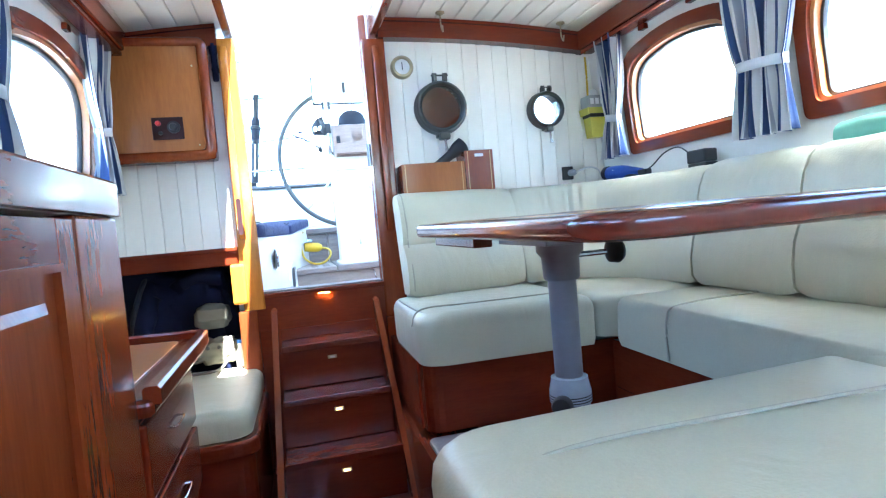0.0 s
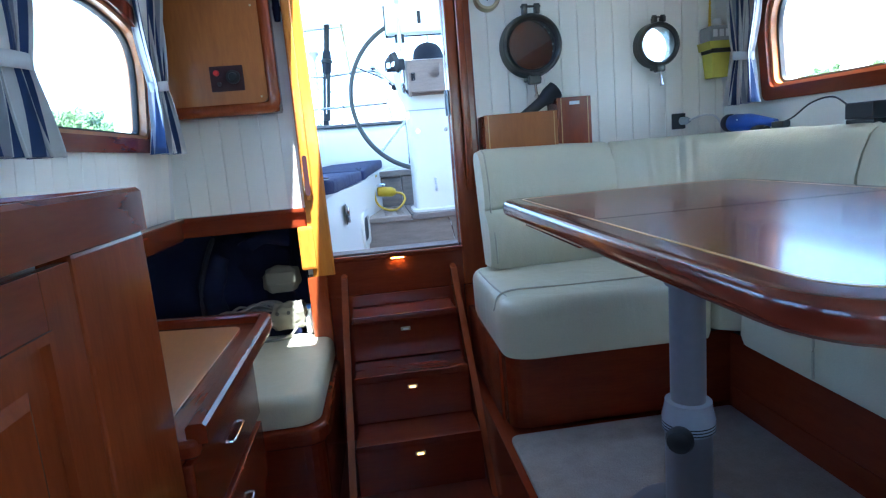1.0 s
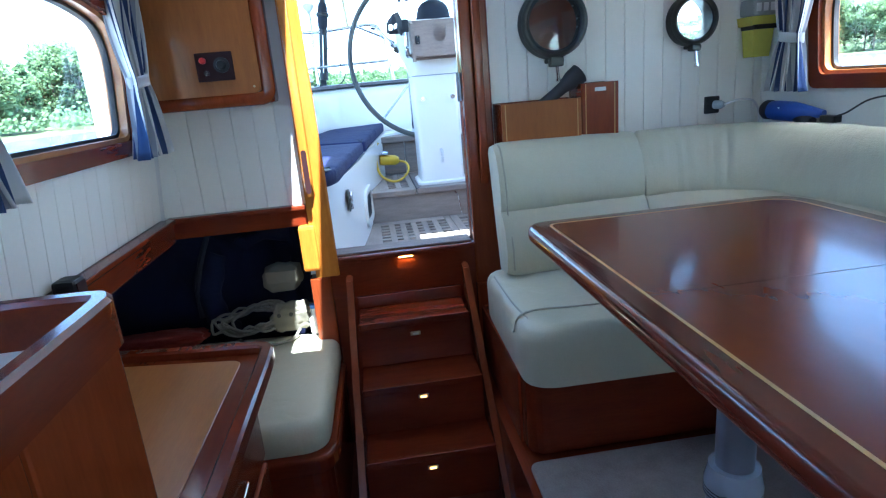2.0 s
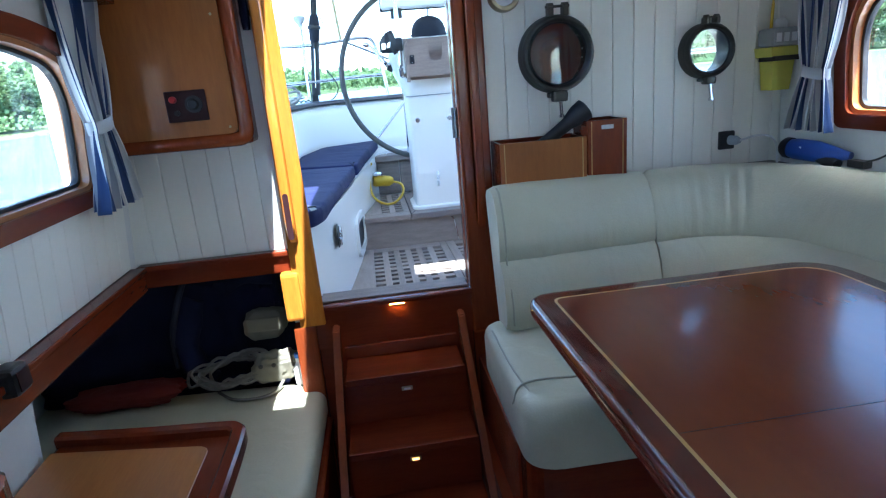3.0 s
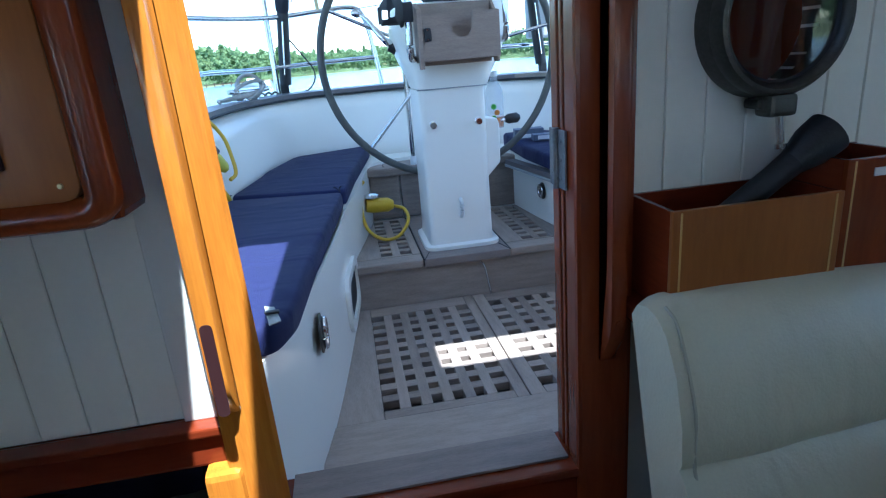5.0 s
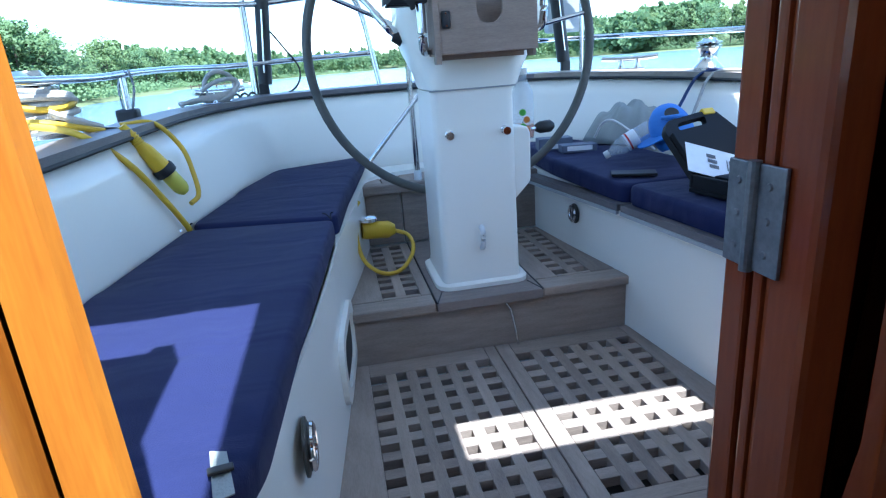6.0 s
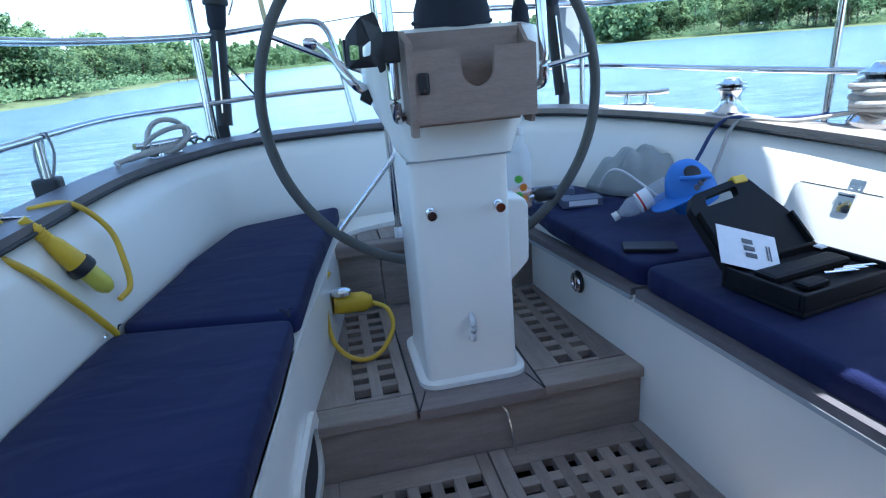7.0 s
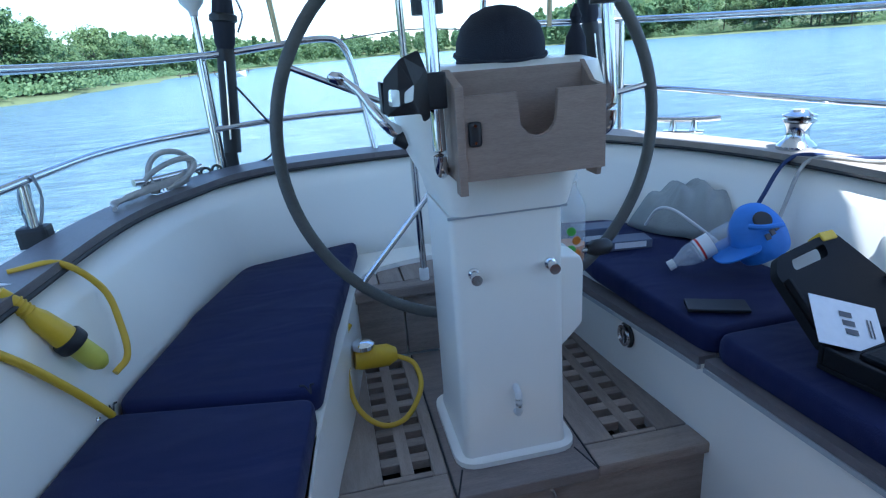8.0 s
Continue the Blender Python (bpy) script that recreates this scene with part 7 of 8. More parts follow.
def winch(x, y, z, s, name, label, turns=0):
    ob = thing(name, (x, y, z), label, "winch")
    part("base", lathe([(0.075 * s, 0), (0.075 * s, 0.02 * s), (0.062 * s, 0.034 * s)], (x, y, z), (0, 0, 1), 30), STEEL, ob, smooth=True)
    part("drum", lathe([(0.062 * s, 0.034 * s), (0.046 * s, 0.05 * s), (0.043 * s, 0.085 * s), (0.05 * s, 0.105 * s), (0.058 * s, 0.115 * s)], (x, y, z), (0, 0, 1), 30), STEEL, ob, smooth=True)
    part("self_tailer", lathe([(0.058 * s, 0.116 * s), (0.064 * s, 0.12 * s), (0.064 * s, 0.126 * s), (0.045 * s, 0.132 * s), (0.064 * s, 0.138 * s), (0.064 * s, 0.144 * s), (0.04 * s, 0.152 * s), (0.03 * s, 0.166 * s), (0.012 * s, 0.166 * s)], (x, y, z), (0, 0, 1), 30), STEEL, ob, smooth=True)
    if turns:
        pts = [(x + (0.066 + 0.012 * math.sin(k)) * s * math.cos(k * 0.7), y + 0.066 * s * math.sin(k * 0.7), z + 0.045 * s + 0.0016 * s * k) for k in range(turns * 9)]
        part("rope_wrap", tube(pts, 0.0085 * s, 8, per=3), ROPE, ob, "wound grey rope", smooth=True)
    return ob


winch(1.34, 1.69, 1.478, 0.72, "small_winch", "polished self-tailing winch on the coaming cap")
winch(1.50, 1.29, 1.462, 1.05, "primary_winch", "large winch wound with grey rope", 5)
winch(-0.86, 1.38, 1.462, 1.05, "primary_winch", "large winch wound with grey rope and a yellow lead", 5)


wl = thing("wound_leads", (-0.86, 1.38, 1.5), "yellow lead and grey rope wound round the winch", "power lead")
part("yellow_turn", tube([(-0.86 + 0.092 * math.cos(a), 1.38 + 0.09 * math.sin(a), 1.548 + 0.012 * math.sin(a * 2)) for a in [k * math.pi / 6 for k in range(12)]], 0.009, 8, closed=True, per=3), YELLOW_CORD, wl, smooth=True)
part("yellow_turn", tube([(-0.95, 1.36, 1.53), (-0.90, 1.28, 1.52), (-0.80, 1.27, 1.505), (-0.745, 1.32, 1.485), (-0.70, 1.36, 1.468)], 0.0085, 8), YELLOW_CORD, wl, smooth=True)
for k in range(5):
    part("rope_turn", tube([(-0.86 + (0.085 + 0.008 * (k % 2)) * math.cos(a), 1.38 + (0.085 + 0.008 * (k % 2)) * math.sin(a), 1.495 + 0.021 * k + 0.012 * math.sin(a + k)) for a in [j * math.pi / 6 for j in range(12)]], 0.0095, 8, closed=True, per=3), ROPE, wl, "wound grey rope", smooth=True)
part("rope_turn", tube([(-0.80, 1.30, 1.53), (-0.745, 1.33, 1.50), (-0.715, 1.38, 1.48), (-0.735, 1.42, 1.475), (-0.77, 1.40, 1.50)], 0.0095, 8), ROPE, wl, smooth=True)


def cleat(x, y, z, yaw, name="mooring_cleat", label="polished steel mooring cleat"):
    ob = thing(name, (x, y, z), label, "cleat", "mooring cleats")
    m = pose(x, y, z, 0, 0, yaw)
    part("horn_bar", moved(tube([(-0.12, 0, 0.05), (-0.06, 0, 0.045), (0.06, 0, 0.045), (0.12, 0, 0.05)], 0.011, 10), m), STEEL, ob, smooth=True)
    for sx in (-0.035, 0.035):
        part("leg", moved(lathe([(0.018, 0), (0.012, 0.02), (0.011, 0.045)], (sx, 0, 0), (0, 0, 1), 14), m), STEEL, ob, smooth=True)
    part("base", moved(box(-0.07, 0.07, -0.02, 0.02, -0.002, 0.006, 0.003), m), STEEL, ob)
    return ob


cleat(1.235, 2.10, 1.494, -40)
cleat(-0.505, 2.085, 1.49, 50)
mr = thing("mooring_rope", (-0.50, 2.08, 1.49), "loose grey mooring rope looped over the cleat", "rope")
part("loop", tube([(-0.50 + 0.05 * math.cos(a), 2.08 + 0.045 * math.cos(a) + 0.01 * math.sin(3 * a), 1.555 + 0.055 * math.sin(a)) for a in [k * math.pi / 5 for k in range(10)]], 0.0085, 8, closed=True, per=4), ROPE, mr, smooth=True)
part("loop", tube([(-0.50 + 0.065 * math.cos(a), 2.07 + 0.05 * math.cos(a) + 0.012 * math.sin(2 * a), 1.54 + 0.04 * math.sin(a + 0.5)) for a in [k * math.pi / 5 for k in range(10)]], 0.0085, 8, closed=True, per=4), ROPE, mr, smooth=True)
part("tail", puffed(tube([(-0.47, 2.12, 1.52), (-0.53, 2.05, 1.515), (-0.58, 1.97, 1.508), (-0.61, 1.90, 1.503), (-0.60, 1.85, 1.50)], [0.017, 0.015, 0.012, 0.009, 0.006], 10), 0.006, 30, 2), ROPE, mr, "frayed rope tail", smooth=True)


def stay(x, y, z, lean, name, label):
    ob = thing(name, (x, y, z), label, "backstay", "backstays")
    top = Vector((x + lean[0], y + lean[1], z + 3.0))
    b = Vector((x, y, z))
    d = (top - b).normalized()
    part("chainplate", box(x - 0.022, x + 0.022, y - 0.012, y + 0.012, z - 0.02, z + 0.075, 0.006), BLACK, ob)
    part("tensioner", tube([b + d * 0.07, b + d * 0.42], 0.030, 14, straight=True), BLACK, ob, "black tensioner body", smooth=True)
    part("slider_rod", tube([b + d * 0.12 + Vector((0.0, -0.031, 0)), b + d * 0.38 + Vector((0.0, -0.031, 0))], 0.004, 8, straight=True), STEEL, ob, smooth=True)
    part("padded_cover", lathe([(0.026, 0), (0.034, 0.02), (0.038, 0.10), (0.032, 0.16), (0.026, 0.18)], b + d * 0.42, d, 18), BLACK_CLOTH, ob, smooth=True)
    part("lock_ring", lathe([(0.03, 0), (0.046, 0.01), (0.046, 0.028), (0.03, 0.038)], b + d * 0.50, d, 18), BLACK, ob, smooth=True)
    part("bail", tube([b + d * 0.47 + Vector((0.045, 0, 0)), b + d * 0.53 + Vector((0.062, 0, 0)), b + d * 0.60 + Vector((0.035, 0, 0))], 0.004, 6), STEEL, ob, smooth=True)
    part("upper_tube", tube([b + d * 0.6, b + d * 0.98], 0.022, 12, straight=True), BLACK, ob, smooth=True)
    part("wire", tube([b + d * 0.97, top], 0.005, 8, straight=True), STEEL, ob, smooth=True)
    return ob


stay(-0.365, 2.40, 1.475, (0.32, 0.1), "backstay", "black sleeved backstay tensioner at the stern")
stay(1.030, 2.33, 1.475, (-0.32, 0.1), "backstay", "black sleeved backstay tensioner at the stern")
push = thing("pushpit_rail", (0.3, 2.7, 1.43), "polished stainless stern rail with two courses", "railing")
TOP = [(-0.90, 0.2, 1.90), (-0.86, 1.0, 1.88), (-0.80, 1.75, 1.868), (-0.63, 2.14, 1.868), (-0.37, 2.39, 1.876), (-0.15, 2.43, 1.894), (0.0, 2.44, 1.905), (0.07, 2.44, 1.885), (0.105, 2.44, 1.80), (0.13, 2.43, 1.65), (0.155, 2.40, 1.48)]
MID = [(-0.86, 0.2, 1.62), (-0.83, 1.0, 1.61), (-0.765, 1.53, 1.61), (-0.72, 1.75, 1.62), (-0.65, 2.04, 1.63), (-0.49, 2.31, 1.63), (-0.15, 2.43, 1.642), (0.13, 2.43, 1.647)]
STAR_TOP = [(1.57, 0.2, 1.90), (1.52, 0.9, 1.87), (1.465, 1.40, 1.86), (1.39, 1.85, 1.87), (1.22, 2.34, 1.89), (0.95, 2.43, 1.90), (0.68, 2.44, 1.905), (0.59, 2.44, 1.885), (0.555, 2.44, 1.80), (0.53, 2.43, 1.65), (0.505, 2.40, 1.48)]
STAR_MID = [(1.56, 0.2, 1.60), (1.51, 0.9, 1.605), (1.46, 1.36, 1.613), (1.36, 1.80, 1.624), (1.17, 2.38, 1.646), (0.9, 2.43, 1.648), (0.53, 2.43, 1.648)]
part("top_rail", tube(TOP, 0.012, 12), STEEL, push, smooth=True)
part("mid_rail", tube(MID, 0.011, 12), STEEL, push, smooth=True)
part("top_rail", tube(STAR_TOP, 0.012, 12), STEEL, push, smooth=True)
part("mid_rail", tube(STAR_MID, 0.011, 12), STEEL, push, smooth=True)
for x, y, x2, y2, zt in ((-0.405, 2.37, -0.40, 2.33, 1.876), (-0.735, 1.72, -0.73, 1.7, 1.62), (1.475, 1.42, 1.45, 1.42, 2.2), (1.13, 2.37, 1.12, 2.35, 1.89), (-0.86, 1.05, -0.85, 1.05, 1.88)):
    part("stanchion", tube([(x2, y2, cap_z(y2) + 0.01), (x, y, zt)], 0.011, 12, straight=True), STEEL, push, smooth=True)
part("gate_wire", tube([(0.05, 2.44, 1.895), (0.33, 2.44, 1.915), (0.61, 2.44, 1.895)], 0.003, 6), STEEL, push, smooth=True)
part("flag_socket", tube([(-0.14, 2.43, 1.89), (-0.175, 2.44, 2.3)], 0.010, 10, straight=True), BRASS, push, smooth=True)
part("flag_socket", tube([(0.86, 2.43, 1.89), (0.88, 2.44, 2.3)], 0.010, 10, straight=True), BRASS, push, smooth=True)
gps = thing("gps_aerial", (-0.40, 2.41, 1.478), "white mushroom aerial on a steel pole", "aerial")
part("pole", tube([(-0.40, 2.41, 1.478), (-0.405, 2.44, 2.02)], 0.012, 12, straight=True), STEEL, gps, smooth=True)
part("dome", lathe([(0.012, 0), (0.016, 0.02), (0.038, 0.045), (0.042, 0.062), (0.03, 0.075), (0.004, 0.08)], (-0.405, 2.44, 2.0), (0, 0, 1), 24), WHITE_PLASTIC, gps, smooth=True)
bag = thing("grey_rail_bag", (1.09, 2.45, 1.67), "grey box hung on the stern rail", "box")
part("case", box(1.0, 1.19, 2.455, 2.53, 1.68, 1.95, 0.015), GREY_PLASTIC, bag)
flg = thing("furled_flag", (0.545, 1.5, 1.8), "small furled dark cloth on a short staff", "flag")
part("cloth", lathe([(0.008, 0), (0.026, 0.02), (0.022, 0.07), (0.008, 0.10), (0.014, 0.115), (0.004, 0.14)], (0.562, 1.52, 1.772), (0, 0, 1), 14), BLACK_CLOTH, flg, smooth=True)
lines = thing("sheet_lines", (1.4, 1.7, 1.4), "blue and speckled white lines led over the coaming", "rope")
part("rope", tube([(1.10, 1.60, 1.24), (1.19, 1.63, 1.36), (1.27, 1.62, 1.475), (1.36, 1.5, 1.48), (1.47, 1.35, 1.50)], 0.006, 8), ROPE_BLUE, lines, smooth=True)
part("rope", tube([(1.15, 1.54, 1.22), (1.22, 1.57, 1.36), (1.285, 1.57, 1.475), (1.37, 1.44, 1.48), (1.46, 1.30, 1.51)], 0.0058, 8), ROPE, lines, smooth=True)
lash = thing("rail_lashing", (-0.71, 1.73, 1.462), "thin cords lashed to the rail above a black block", "lashing")
for k in range(3):
    part("cord", tube([(-0.735 + 0.012 * k, 1.72, 1.63), (-0.75 + 0.02 * k, 1.715 + 0.01 * k, 1.575), (-0.75 + 0.014 * k, 1.715, 1.505)], 0.004, 6), GREY_PLASTIC, lash, smooth=True)
part("block", box(-0.772, -0.704, 1.69, 1.74, 1.405, 1.51, 0.01), BLACK, lash)
cable = thing("aerial_cable", (-0.40, 2.6, 1.5), "thin black cable looping beside the backstay", "cable")
part("cable", tube([(-0.33, 2.40, 1.80), (-0.26, 2.40, 1.70), (-0.20, 2.39, 1.60), (-0.23, 2.39, 1.52), (-0.33, 2.39, 1.485)], 0.004, 8), BLACK, cable, smooth=True)
shk = thing("shackle_row", (-0.47, 2.42, 1.44), "row of dark shackles on the coaming cap", "shackles")
for k in range(4):
    part("shackle", tube([Vector((-0.50 + 0.03 * k, 2.22 + 0.035 * k, 1.498)) + Vector((0.016 * math.cos(a), 0.0, 0.018 * math.sin(a))) for a in [j * math.pi / 4 for j in range(8)]], 0.005, 6, closed=True, per=3), BRONZE, shk, smooth=True)

# ---- bimini ----
bim = thing("bimini_top", (0.32, 1.5, 2.3), "pale canvas bimini stretched over steel bows", "bimini")
plan = [(-0.55, 0.27), (-0.13, 0.27), (-0.13, -0.85), (0.33, -0.85), (0.33, 0.27), (1.0, 0.27), (1.02, -0.1), (1.31, -0.1), (1.40, 1.15), (1.40, 1.40), (1.20, 1.76), (1.18, 2.1), (1.1, 2.6), (-0.56, 2.6), (-0.86, 2.4), (-0.88, 1.45), (-0.86, 1.2), (-0.69, 1.15)]
bm = pierced(plan, [], 2.30, 2.303)
for v in bm.verts:
    v.co.z -= 0.05 * (v.co.x - 0.32) ** 2
part("canvas", bm, CANVAS, bim)
for yy in (0.3, 1.45, 2.55):
    part("bow", tube([(-0.62, yy, 2.20), (-0.5, yy, 2.245), (-0.1, yy, 2.275), (0.32, yy, 2.287), (0.74, yy, 2.275), (1.14, yy, 2.245), (1.26, yy, 2.20)], 0.012, 10), STEEL, bim, smooth=True)

# ---- water and shores ----
SEA = -0.5
bm = bmesh.new()
rs = [0.05, 6, 15, 40, 100, 300, 900, 2600]
rings = [[bm.verts.new((0.3 + r * math.cos(2 * math.pi * k / 64), r * math.sin(2 * math.pi * k / 64), SEA)) for k in range(64)] for r in rs]
for a, b in zip(rings, rings[1:]):
    for k in range(64):
        bm.faces.new((a[k], a[(k + 1) % 64], b[(k + 1) % 64], b[k]))
part("water", bm, WATER, None, "blue-green rippled river water", kind="structure", category="water")


def bank(name, line, depth, rise, label):
    """A shore strip: a low grassy edge climbing inland from the waterline."""
    path = smooth_path([(x, y, 0) for x, y in line], 8)
    rings = []
    for s, z in ((0, SEA - 0.3), (0.02, SEA + 0.25), (0.2, SEA + 0.9), (0.5, SEA + rise * 0.5), (1.0, SEA + rise)):
        row = []
        for i, p in enumerate(path):
            a, b = path[max(i - 1, 0)], path[min(i + 1, len(path) - 1)]
            d = (b - a).normalized()
            nrm = Vector((-d.y, d.x, 0))
            jit = noise.noise(p * 0.05) * 6 * (1 - s)
            row.append(p + nrm * (depth * s + jit) + Vector((0, 0, z + noise.noise(p * 0.08 + Vector((s * 9, 0, 0))) * 0.4 * s)))
        rings.append(row)
    return part(name, loft(rings, closed_ring=False), GRASS, None, label, smooth=True, kind="structure", category="ground"), path


# Lines run so that the land lies on their port side.
LEFT = [(-260, -420), (-120, -180), (-90, -60), (-50, 8), (-31, 66), (-33, 122), (-42, 215), (-36, 310), (-10, 420), (60, 620)]
RIGHT = [(140, 640), (128, 420), (138, 300), (150, 225), (160, 150), (158, 60), (150, -60), (150, -200), (180, -420)]
_, lpath = bank("ground_left", LEFT, 120, 7, "grassy river bank")
_, rpath = bank("ground_right", RIGHT, 120, 9, "grassy river bank")
_, fpath = bank("ground_far", [(-260, 740), (-60, 800), (120, 830), (420, 760)], 150, 14, "far wooded bank")


def tree_mesh(seed, h, spread, pine=False, per=108, size=0.145):
    """A tapered trunk with limbs and a crown of many small leaf clumps."""
    rg = random.Random(seed)
    vs, fs, ns = [], [], []

    def leaf(c, size, out):
        n = Vector((rg.gauss(0, 1), rg.gauss(0, 1), rg.gauss(0.5, 0.8))).normalized()
        u = n.orthogonal().normalized()
        u = (Matrix.Rotation(rg.random() * 6.28, 3, n) @ u)
        v = n.cross(u)
        k = len(vs)
        for a, b in ((-1, -0.5), (0.5, -0.9), (1, 0.5), (-0.4, 0.9)):
            vs.append(c + (u * a + v * b) * size * (0.7 + 0.6 * rg.random()))
            ns.append((out + n * 0.2).normalized())
        fs.append((k, k + 1, k + 2, k + 3))

    clumps = []
    if pine:
        for j in range(26):
            t = j / 26
            r = spread * 0.55 * (1 - t) + 0.2
            a = rg.random() * 6.28
            clumps.append((Vector((math.cos(a) * r * rg.random(), math.sin(a) * r * rg.random(), h * (0.2 + 0.8 * t))), r * 0.5 + 0.25))
    else:
        for j in range(34):
            a, u = rg.random() * 6.28, rg.random()
            t = 0.22 + 0.78 * rg.random()
            r = spread * math.sqrt(max(0.05, 1 - ((t - 0.55) / 0.5) ** 2)) * (0.35 + 0.65 * u)
            clumps.append((Vector((math.cos(a) * r, math.sin(a) * r, h * t)), spread * (0.22 + 0.2 * rg.random())))
    for c, r in clumps:
        for _ in range(per):
            d = Vector((rg.gauss(0, 1), rg.gauss(0, 1), rg.gauss(0, 0.8)))
            d = d.normalized() * r * (0.45 + 0.65 * rg.random())
            leaf(c + d, size * (0.7 + 0.6 * rg.random()), (d.normalized() * 0.8 + (c - Vector((0, 0, h * 0.45))).normalized() * 0.6 + Vector((0, 0, 0.3))).normalized())
    tv, tf = [], []
    branches = [(Vector((0, 0, -1)), Vector((0.1, 0, h * 0.8)), 0.02 * h, 0.006 * h)]
    for j in range(5):
        b = clumps[rg.randrange(len(clumps))][0]
        branches.append((Vector((0.05, 0, h * (0.25 + 0.08 * j))), b, 0.008 * h, 0.003 * h))
    for a, b, r0, r1 in branches:
        k = len(tv)
        d = (b - a).normalized()
        u = d.orthogonal().normalized()
        v = d.cross(u)
        for p, r in ((a, r0), (b, r1)):
            for q in range(6):
                tv.append(p + r * (u * math.cos(q * 1.047) + v * math.sin(q * 1.047)))
        for q in range(6):
            tf.append((k + q, k + (q + 1) % 6, k + 6 + (q + 1) % 6, k + 6 + q))
    crown = bpy.data.meshes.new("crown")
    crown.from_pydata(vs, [], fs)
    crown.polygons.foreach_set("use_smooth", [True] * len(crown.polygons))
    crown.normals_split_custom_set_from_vertices(ns)
    trunk = bpy.data.meshes.new("trunk")
    trunk.from_pydata(tv, [], tf)
    trunk.materials.append(BARK)
    return crown, trunk


KINDS = [tree_mesh(s, 10.0, sp, pn) for s, sp, pn in ((1, 3.6, False), (2, 4.2, False), (3, 3.2, False), (4, 2.4, True), (5, 4.6, False), (6, 2.8, True))]
FAR_KINDS = [tree_mesh(s, 10.0, sp, pn, 17, 0.5) for s, sp, pn in ((1, 3.6, False), (2, 4.2, False), (3, 3.2, False), (4, 2.4, True), (5, 4.6, False), (6, 2.8, True))]
for i, (cr, tr) in enumerate(KINDS):
    cr.materials.append(LEAF)
pale = KINDS[1][0].copy()
pale.materials.clear()
pale.materials.append(LEAF_PALE)


def plant_tree(rg, p, h, kind, label):
    cr, tr = KINDS[kind]
    ob = new("tree")
    s = h / 10.0
    ob.location, ob.scale = p, (s * (1.05 + 0.5 * rg.random()), s * (1.05 + 0.5 * rg.random()), s)
    ob.rotation_euler = (0, 0, rg.random() * 6.28)
    tagged(ob, label, "tree", "trees along the shore")
    for nm, me in (("crown", pale if (kind == 1 and rg.random() < 0.3) else cr), ("trunk", tr)):
        o = new(nm, me)
        o.parent = ob
    return ob


def wood(path, i0, i1, count, d0, d1, h0, h1, seed, rise, depth, joined_wood=""):
    rg = random.Random(seed)
    pile = []
    for _ in range(count):
        t = i0 + (i1 - i0) * rg.random()
        i = int(t)
        p = path[i].lerp(path[min(i + 1, len(path) - 1)], t - i)
        d = (path[min(i + 1, len(path) - 1)] - path[max(i - 1, 0)]).normalized()
        off = d0 + (d1 - d0) * rg.random() ** 1.3
        q = p + Vector((-d.y, d.x, 0)) * off
        z = SEA + rise * min(1, off / depth) * 0.9 - 0.3
        kind = rg.choice((0, 0, 1, 2, 2, 3, 4, 5))
        h = h0 + (h1 - h0) * rg.random()
        if kind in (3, 5):
            h *= 1.15
        if joined_wood:
            pile.append((Vector((q.x, q.y, z)), h, kind, rg.random() * 6.28))
            continue
        plant_tree(rg, (q.x, q.y, z), h, kind, "tall dark pine above the shore" if kind in (3, 5) else "leafy green broadleaf tree on the shore")


    if joined_wood:
        vs, fs, off = [], [], 0
        for p, h, kind, a in pile:
            me = FAR_KINDS[kind][0]
            m = np.array((Matrix.Translation(p) @ Matrix.Rotation(a, 4, "Z") @ Matrix.Diagonal((h / 10, h / 10, h / 10, 1))))
            co = np.empty(len(me.vertices) * 3)
            me.vertices.foreach_get("co", co)
            co = co.reshape(-1, 3) @ m[:3, :3].T + m[:3, 3]
            vs.append(co)
            fs.append(np.arange(len(co)).reshape(-1, 4) + off)
            off += len(co)
        me = bpy.data.meshes.new(joined_wood)
        me.from_pydata(np.concatenate(vs).tolist(), [], np.concatenate(fs).tolist())
        me.materials.append(LEAF)
        tagged(new(joined_wood, me), "dense green woods behind the shore", "woods", kind="stuff")


wood(lpath, 16, 40, 60, 9, 26, 6.4, 9.8, 11, 7, 120)
wood(lpath, 30, 56, 70, 8, 60, 8.6, 13.0, 12, 7, 120)
wood(lpath, 6, 28, 60, 10, 50, 8, 12, 18, 7, 120, "woods_abeam")
wood(lpath, 50, 72, 260, 7, 70, 9, 15, 13, 7, 120, "woods_upstream")
wood(rpath, 0, 20, 150, 8, 70, 12, 20, 14, 9, 120, "woods_aft")
wood(rpath, 12, 40, 90, 14, 60, 11, 18, 15, 9, 120)
wood(rpath, 36, 60, 60, 16, 60, 11, 18, 16, 9, 120, "woods_downstream")
wood(fpath, 0, 24, 300, 5, 110, 14, 24, 17, 14, 150, "woods_far")
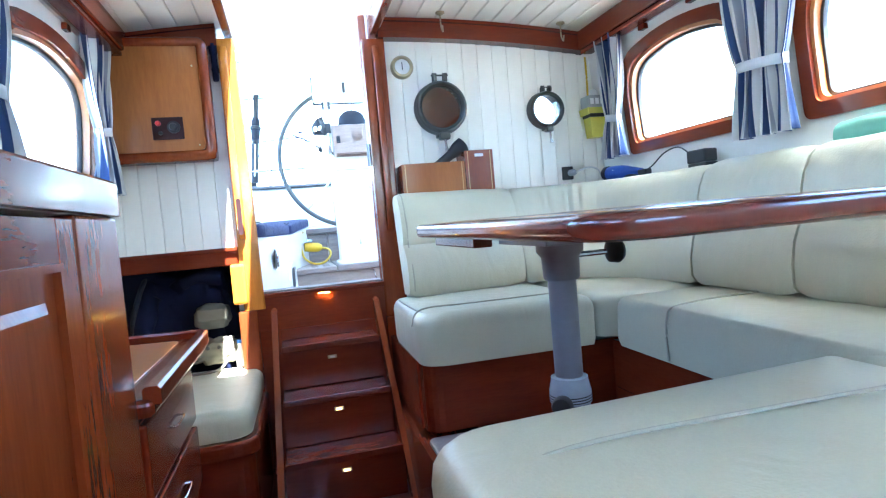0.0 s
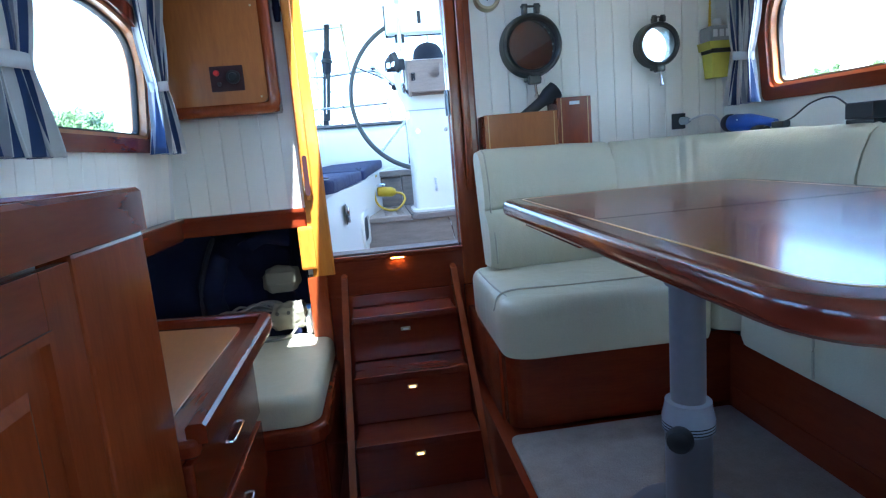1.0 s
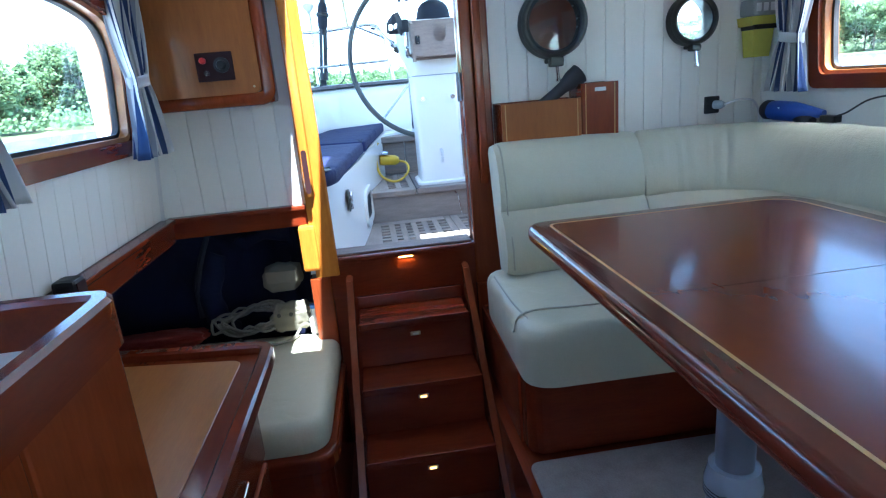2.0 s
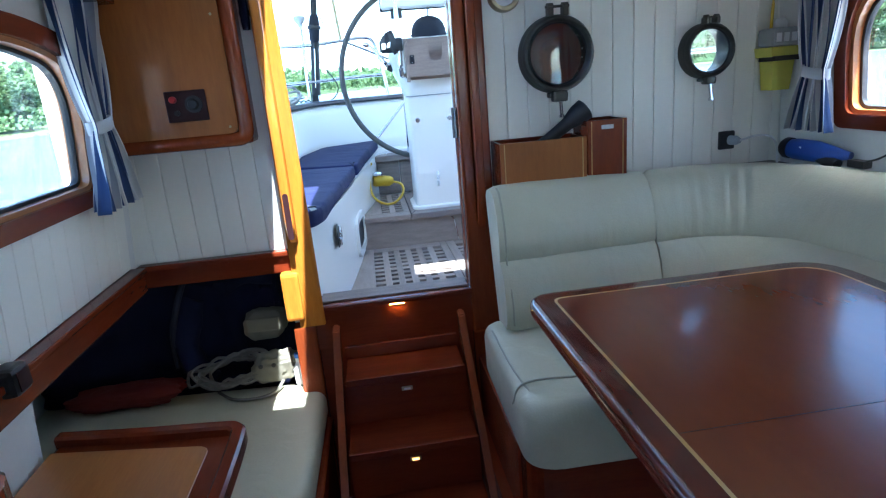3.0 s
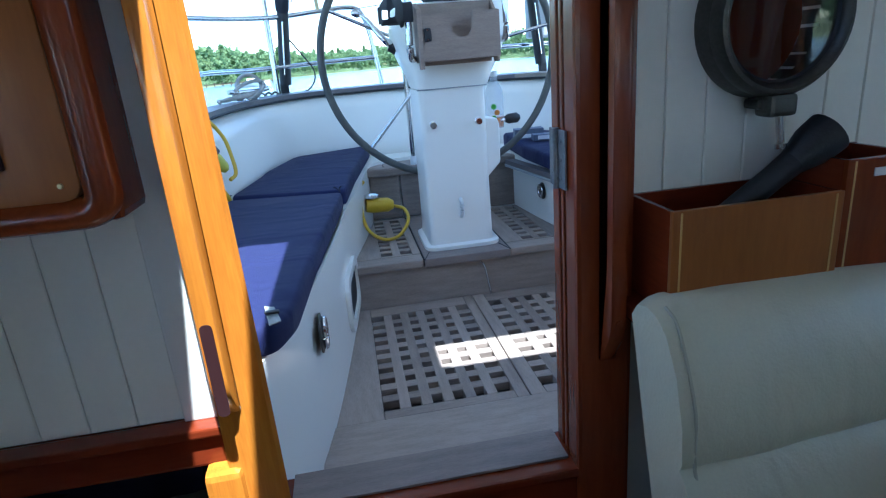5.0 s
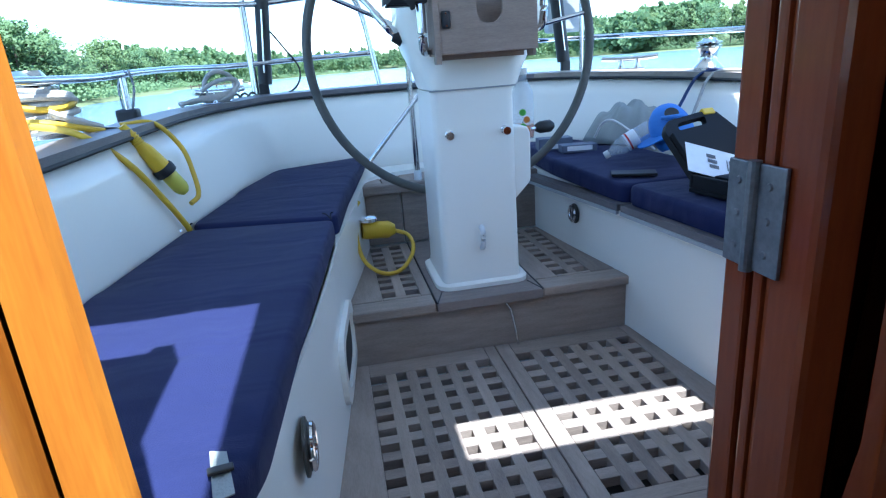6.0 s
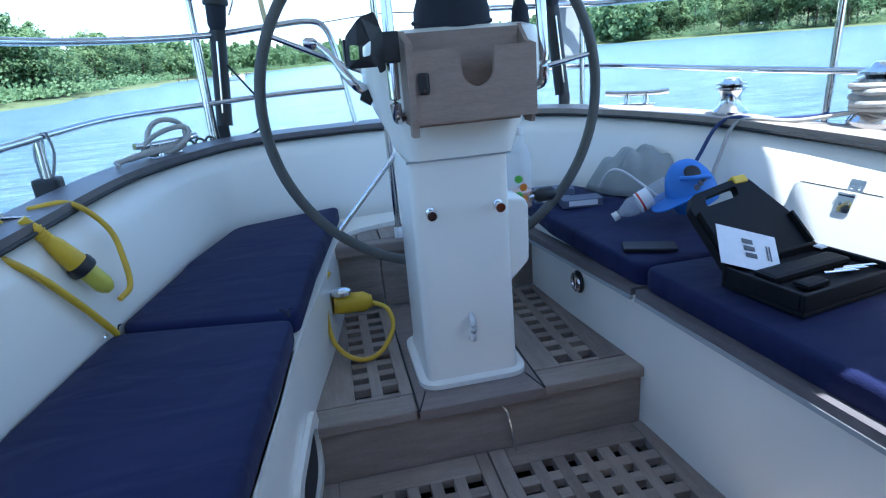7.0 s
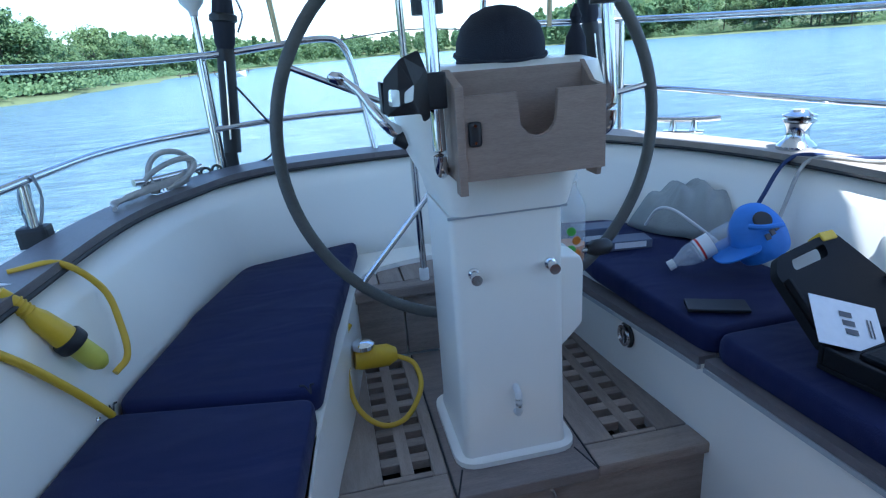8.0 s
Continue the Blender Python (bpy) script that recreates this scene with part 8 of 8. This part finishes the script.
# Low bushes at the wood's edge, joined.
rg = random.Random(9)
vs, fs = [], []
for path, a, b, num, dd, up in ((lpath, 24, 72, 420, 9, 1.0), (rpath, 0, 46, 420, 13, 1.4), (rpath, 4, 46, 520, 20, 2.6), (fpath, 0, 24, 200, 6, 2.0)):
    for _ in range(num):
        t = a + (b - a) * rg.random()
        p = path[int(t)].lerp(path[min(int(t) + 1, len(path) - 1)], t % 1)
        d = (path[min(int(t) + 1, len(path) - 1)] - path[max(int(t) - 1, 0)]).normalized()
        q = p + Vector((-d.y, d.x, 0)) * (dd + rg.gauss(0, 2.5))
        for _ in range(44):
            c = q + Vector((rg.gauss(0, 1.2), rg.gauss(0, 1.2), SEA + 0.8 + abs(rg.gauss(0, up))))
            u = Vector((rg.gauss(0, 1), rg.gauss(0, 1), rg.gauss(0, 1))).normalized()
            v = u.orthogonal().normalized()
            k = len(vs)
            vs += [c + u * 0.26, c + v * 0.26, c - u * 0.26, c - v * 0.26]
            fs.append((k, k + 1, k + 2, k + 3))
me = bpy.data.meshes.new("shore_bushes")
me.from_pydata(vs, [], fs)
me.materials.append(LEAF)
tagged(new("shore_bushes", me), "green bushes along the water's edge", "bushes", kind="stuff")

# Dock, motor boat and house across the water.
dock = thing("wooden_dock", (-30, 190, SEA), "long low wooden dock on piles", "dock")
for i in range(9):
    part("deck_section", box(-40 + i * 2.4, -37.7 + i * 2.4, 188, 190, SEA + 0.7, SEA + 0.9, 0), BARK, dock)
    part("pile", lathe([(0.14, -0.8), (0.14, 1.4)], (-39 + i * 2.4, 188.2, SEA), (0, 0, 1), 8), BARK, dock)
boat = thing("motor_boat", (-18, 140, SEA), "white moored motor boat with a small cabin", "boat")
part("hull", loft([[(x, 140 - w, SEA + 0.8 + r), (x, 140, SEA - 0.3), (x, 140 + w, SEA + 0.8 + r), (x, 140, SEA + 0.75 + r)] for x, w, r in ((-21.5, 1.0, 0.0), (-19.5, 1.2, 0.05), (-17.0, 1.0, 0.2), (-15.3, 0.08, 0.45))]), GELCOAT, boat)
part("cabin", box(-20.2, -18.0, 139.2, 140.8, SEA + 0.7, SEA + 1.9, 0.15), GELCOAT, boat)
part("windscreen", box(-18.4, -17.9, 139.25, 140.75, SEA + 1.2, SEA + 1.75, 0.05), RUBBER, boat)
house = thing("shore_house", (190, 235, 5), "grey timber house among the trees", "house")
part("wall", box(184, 196, 236, 244, 3, 9, 0), GREY_PLASTIC, house)
part("roof", loft([[(183, 235, 9), (183, 240, 13), (183, 245, 9)], [(197, 235, 9), (197, 240, 13), (197, 245, 9)]]), BARK, house)
for i in range(3):
    w = part("window", box(183.88, 183.98, 237 + 2.4 * i, 238.2 + 2.4 * i, 5.0, 6.8, 0), PAPER, house)
    part("pane", box(183.80, 183.87, 237.15 + 2.4 * i, 238.05 + 2.4 * i, 5.15, 6.65, 0), RUBBER, w)
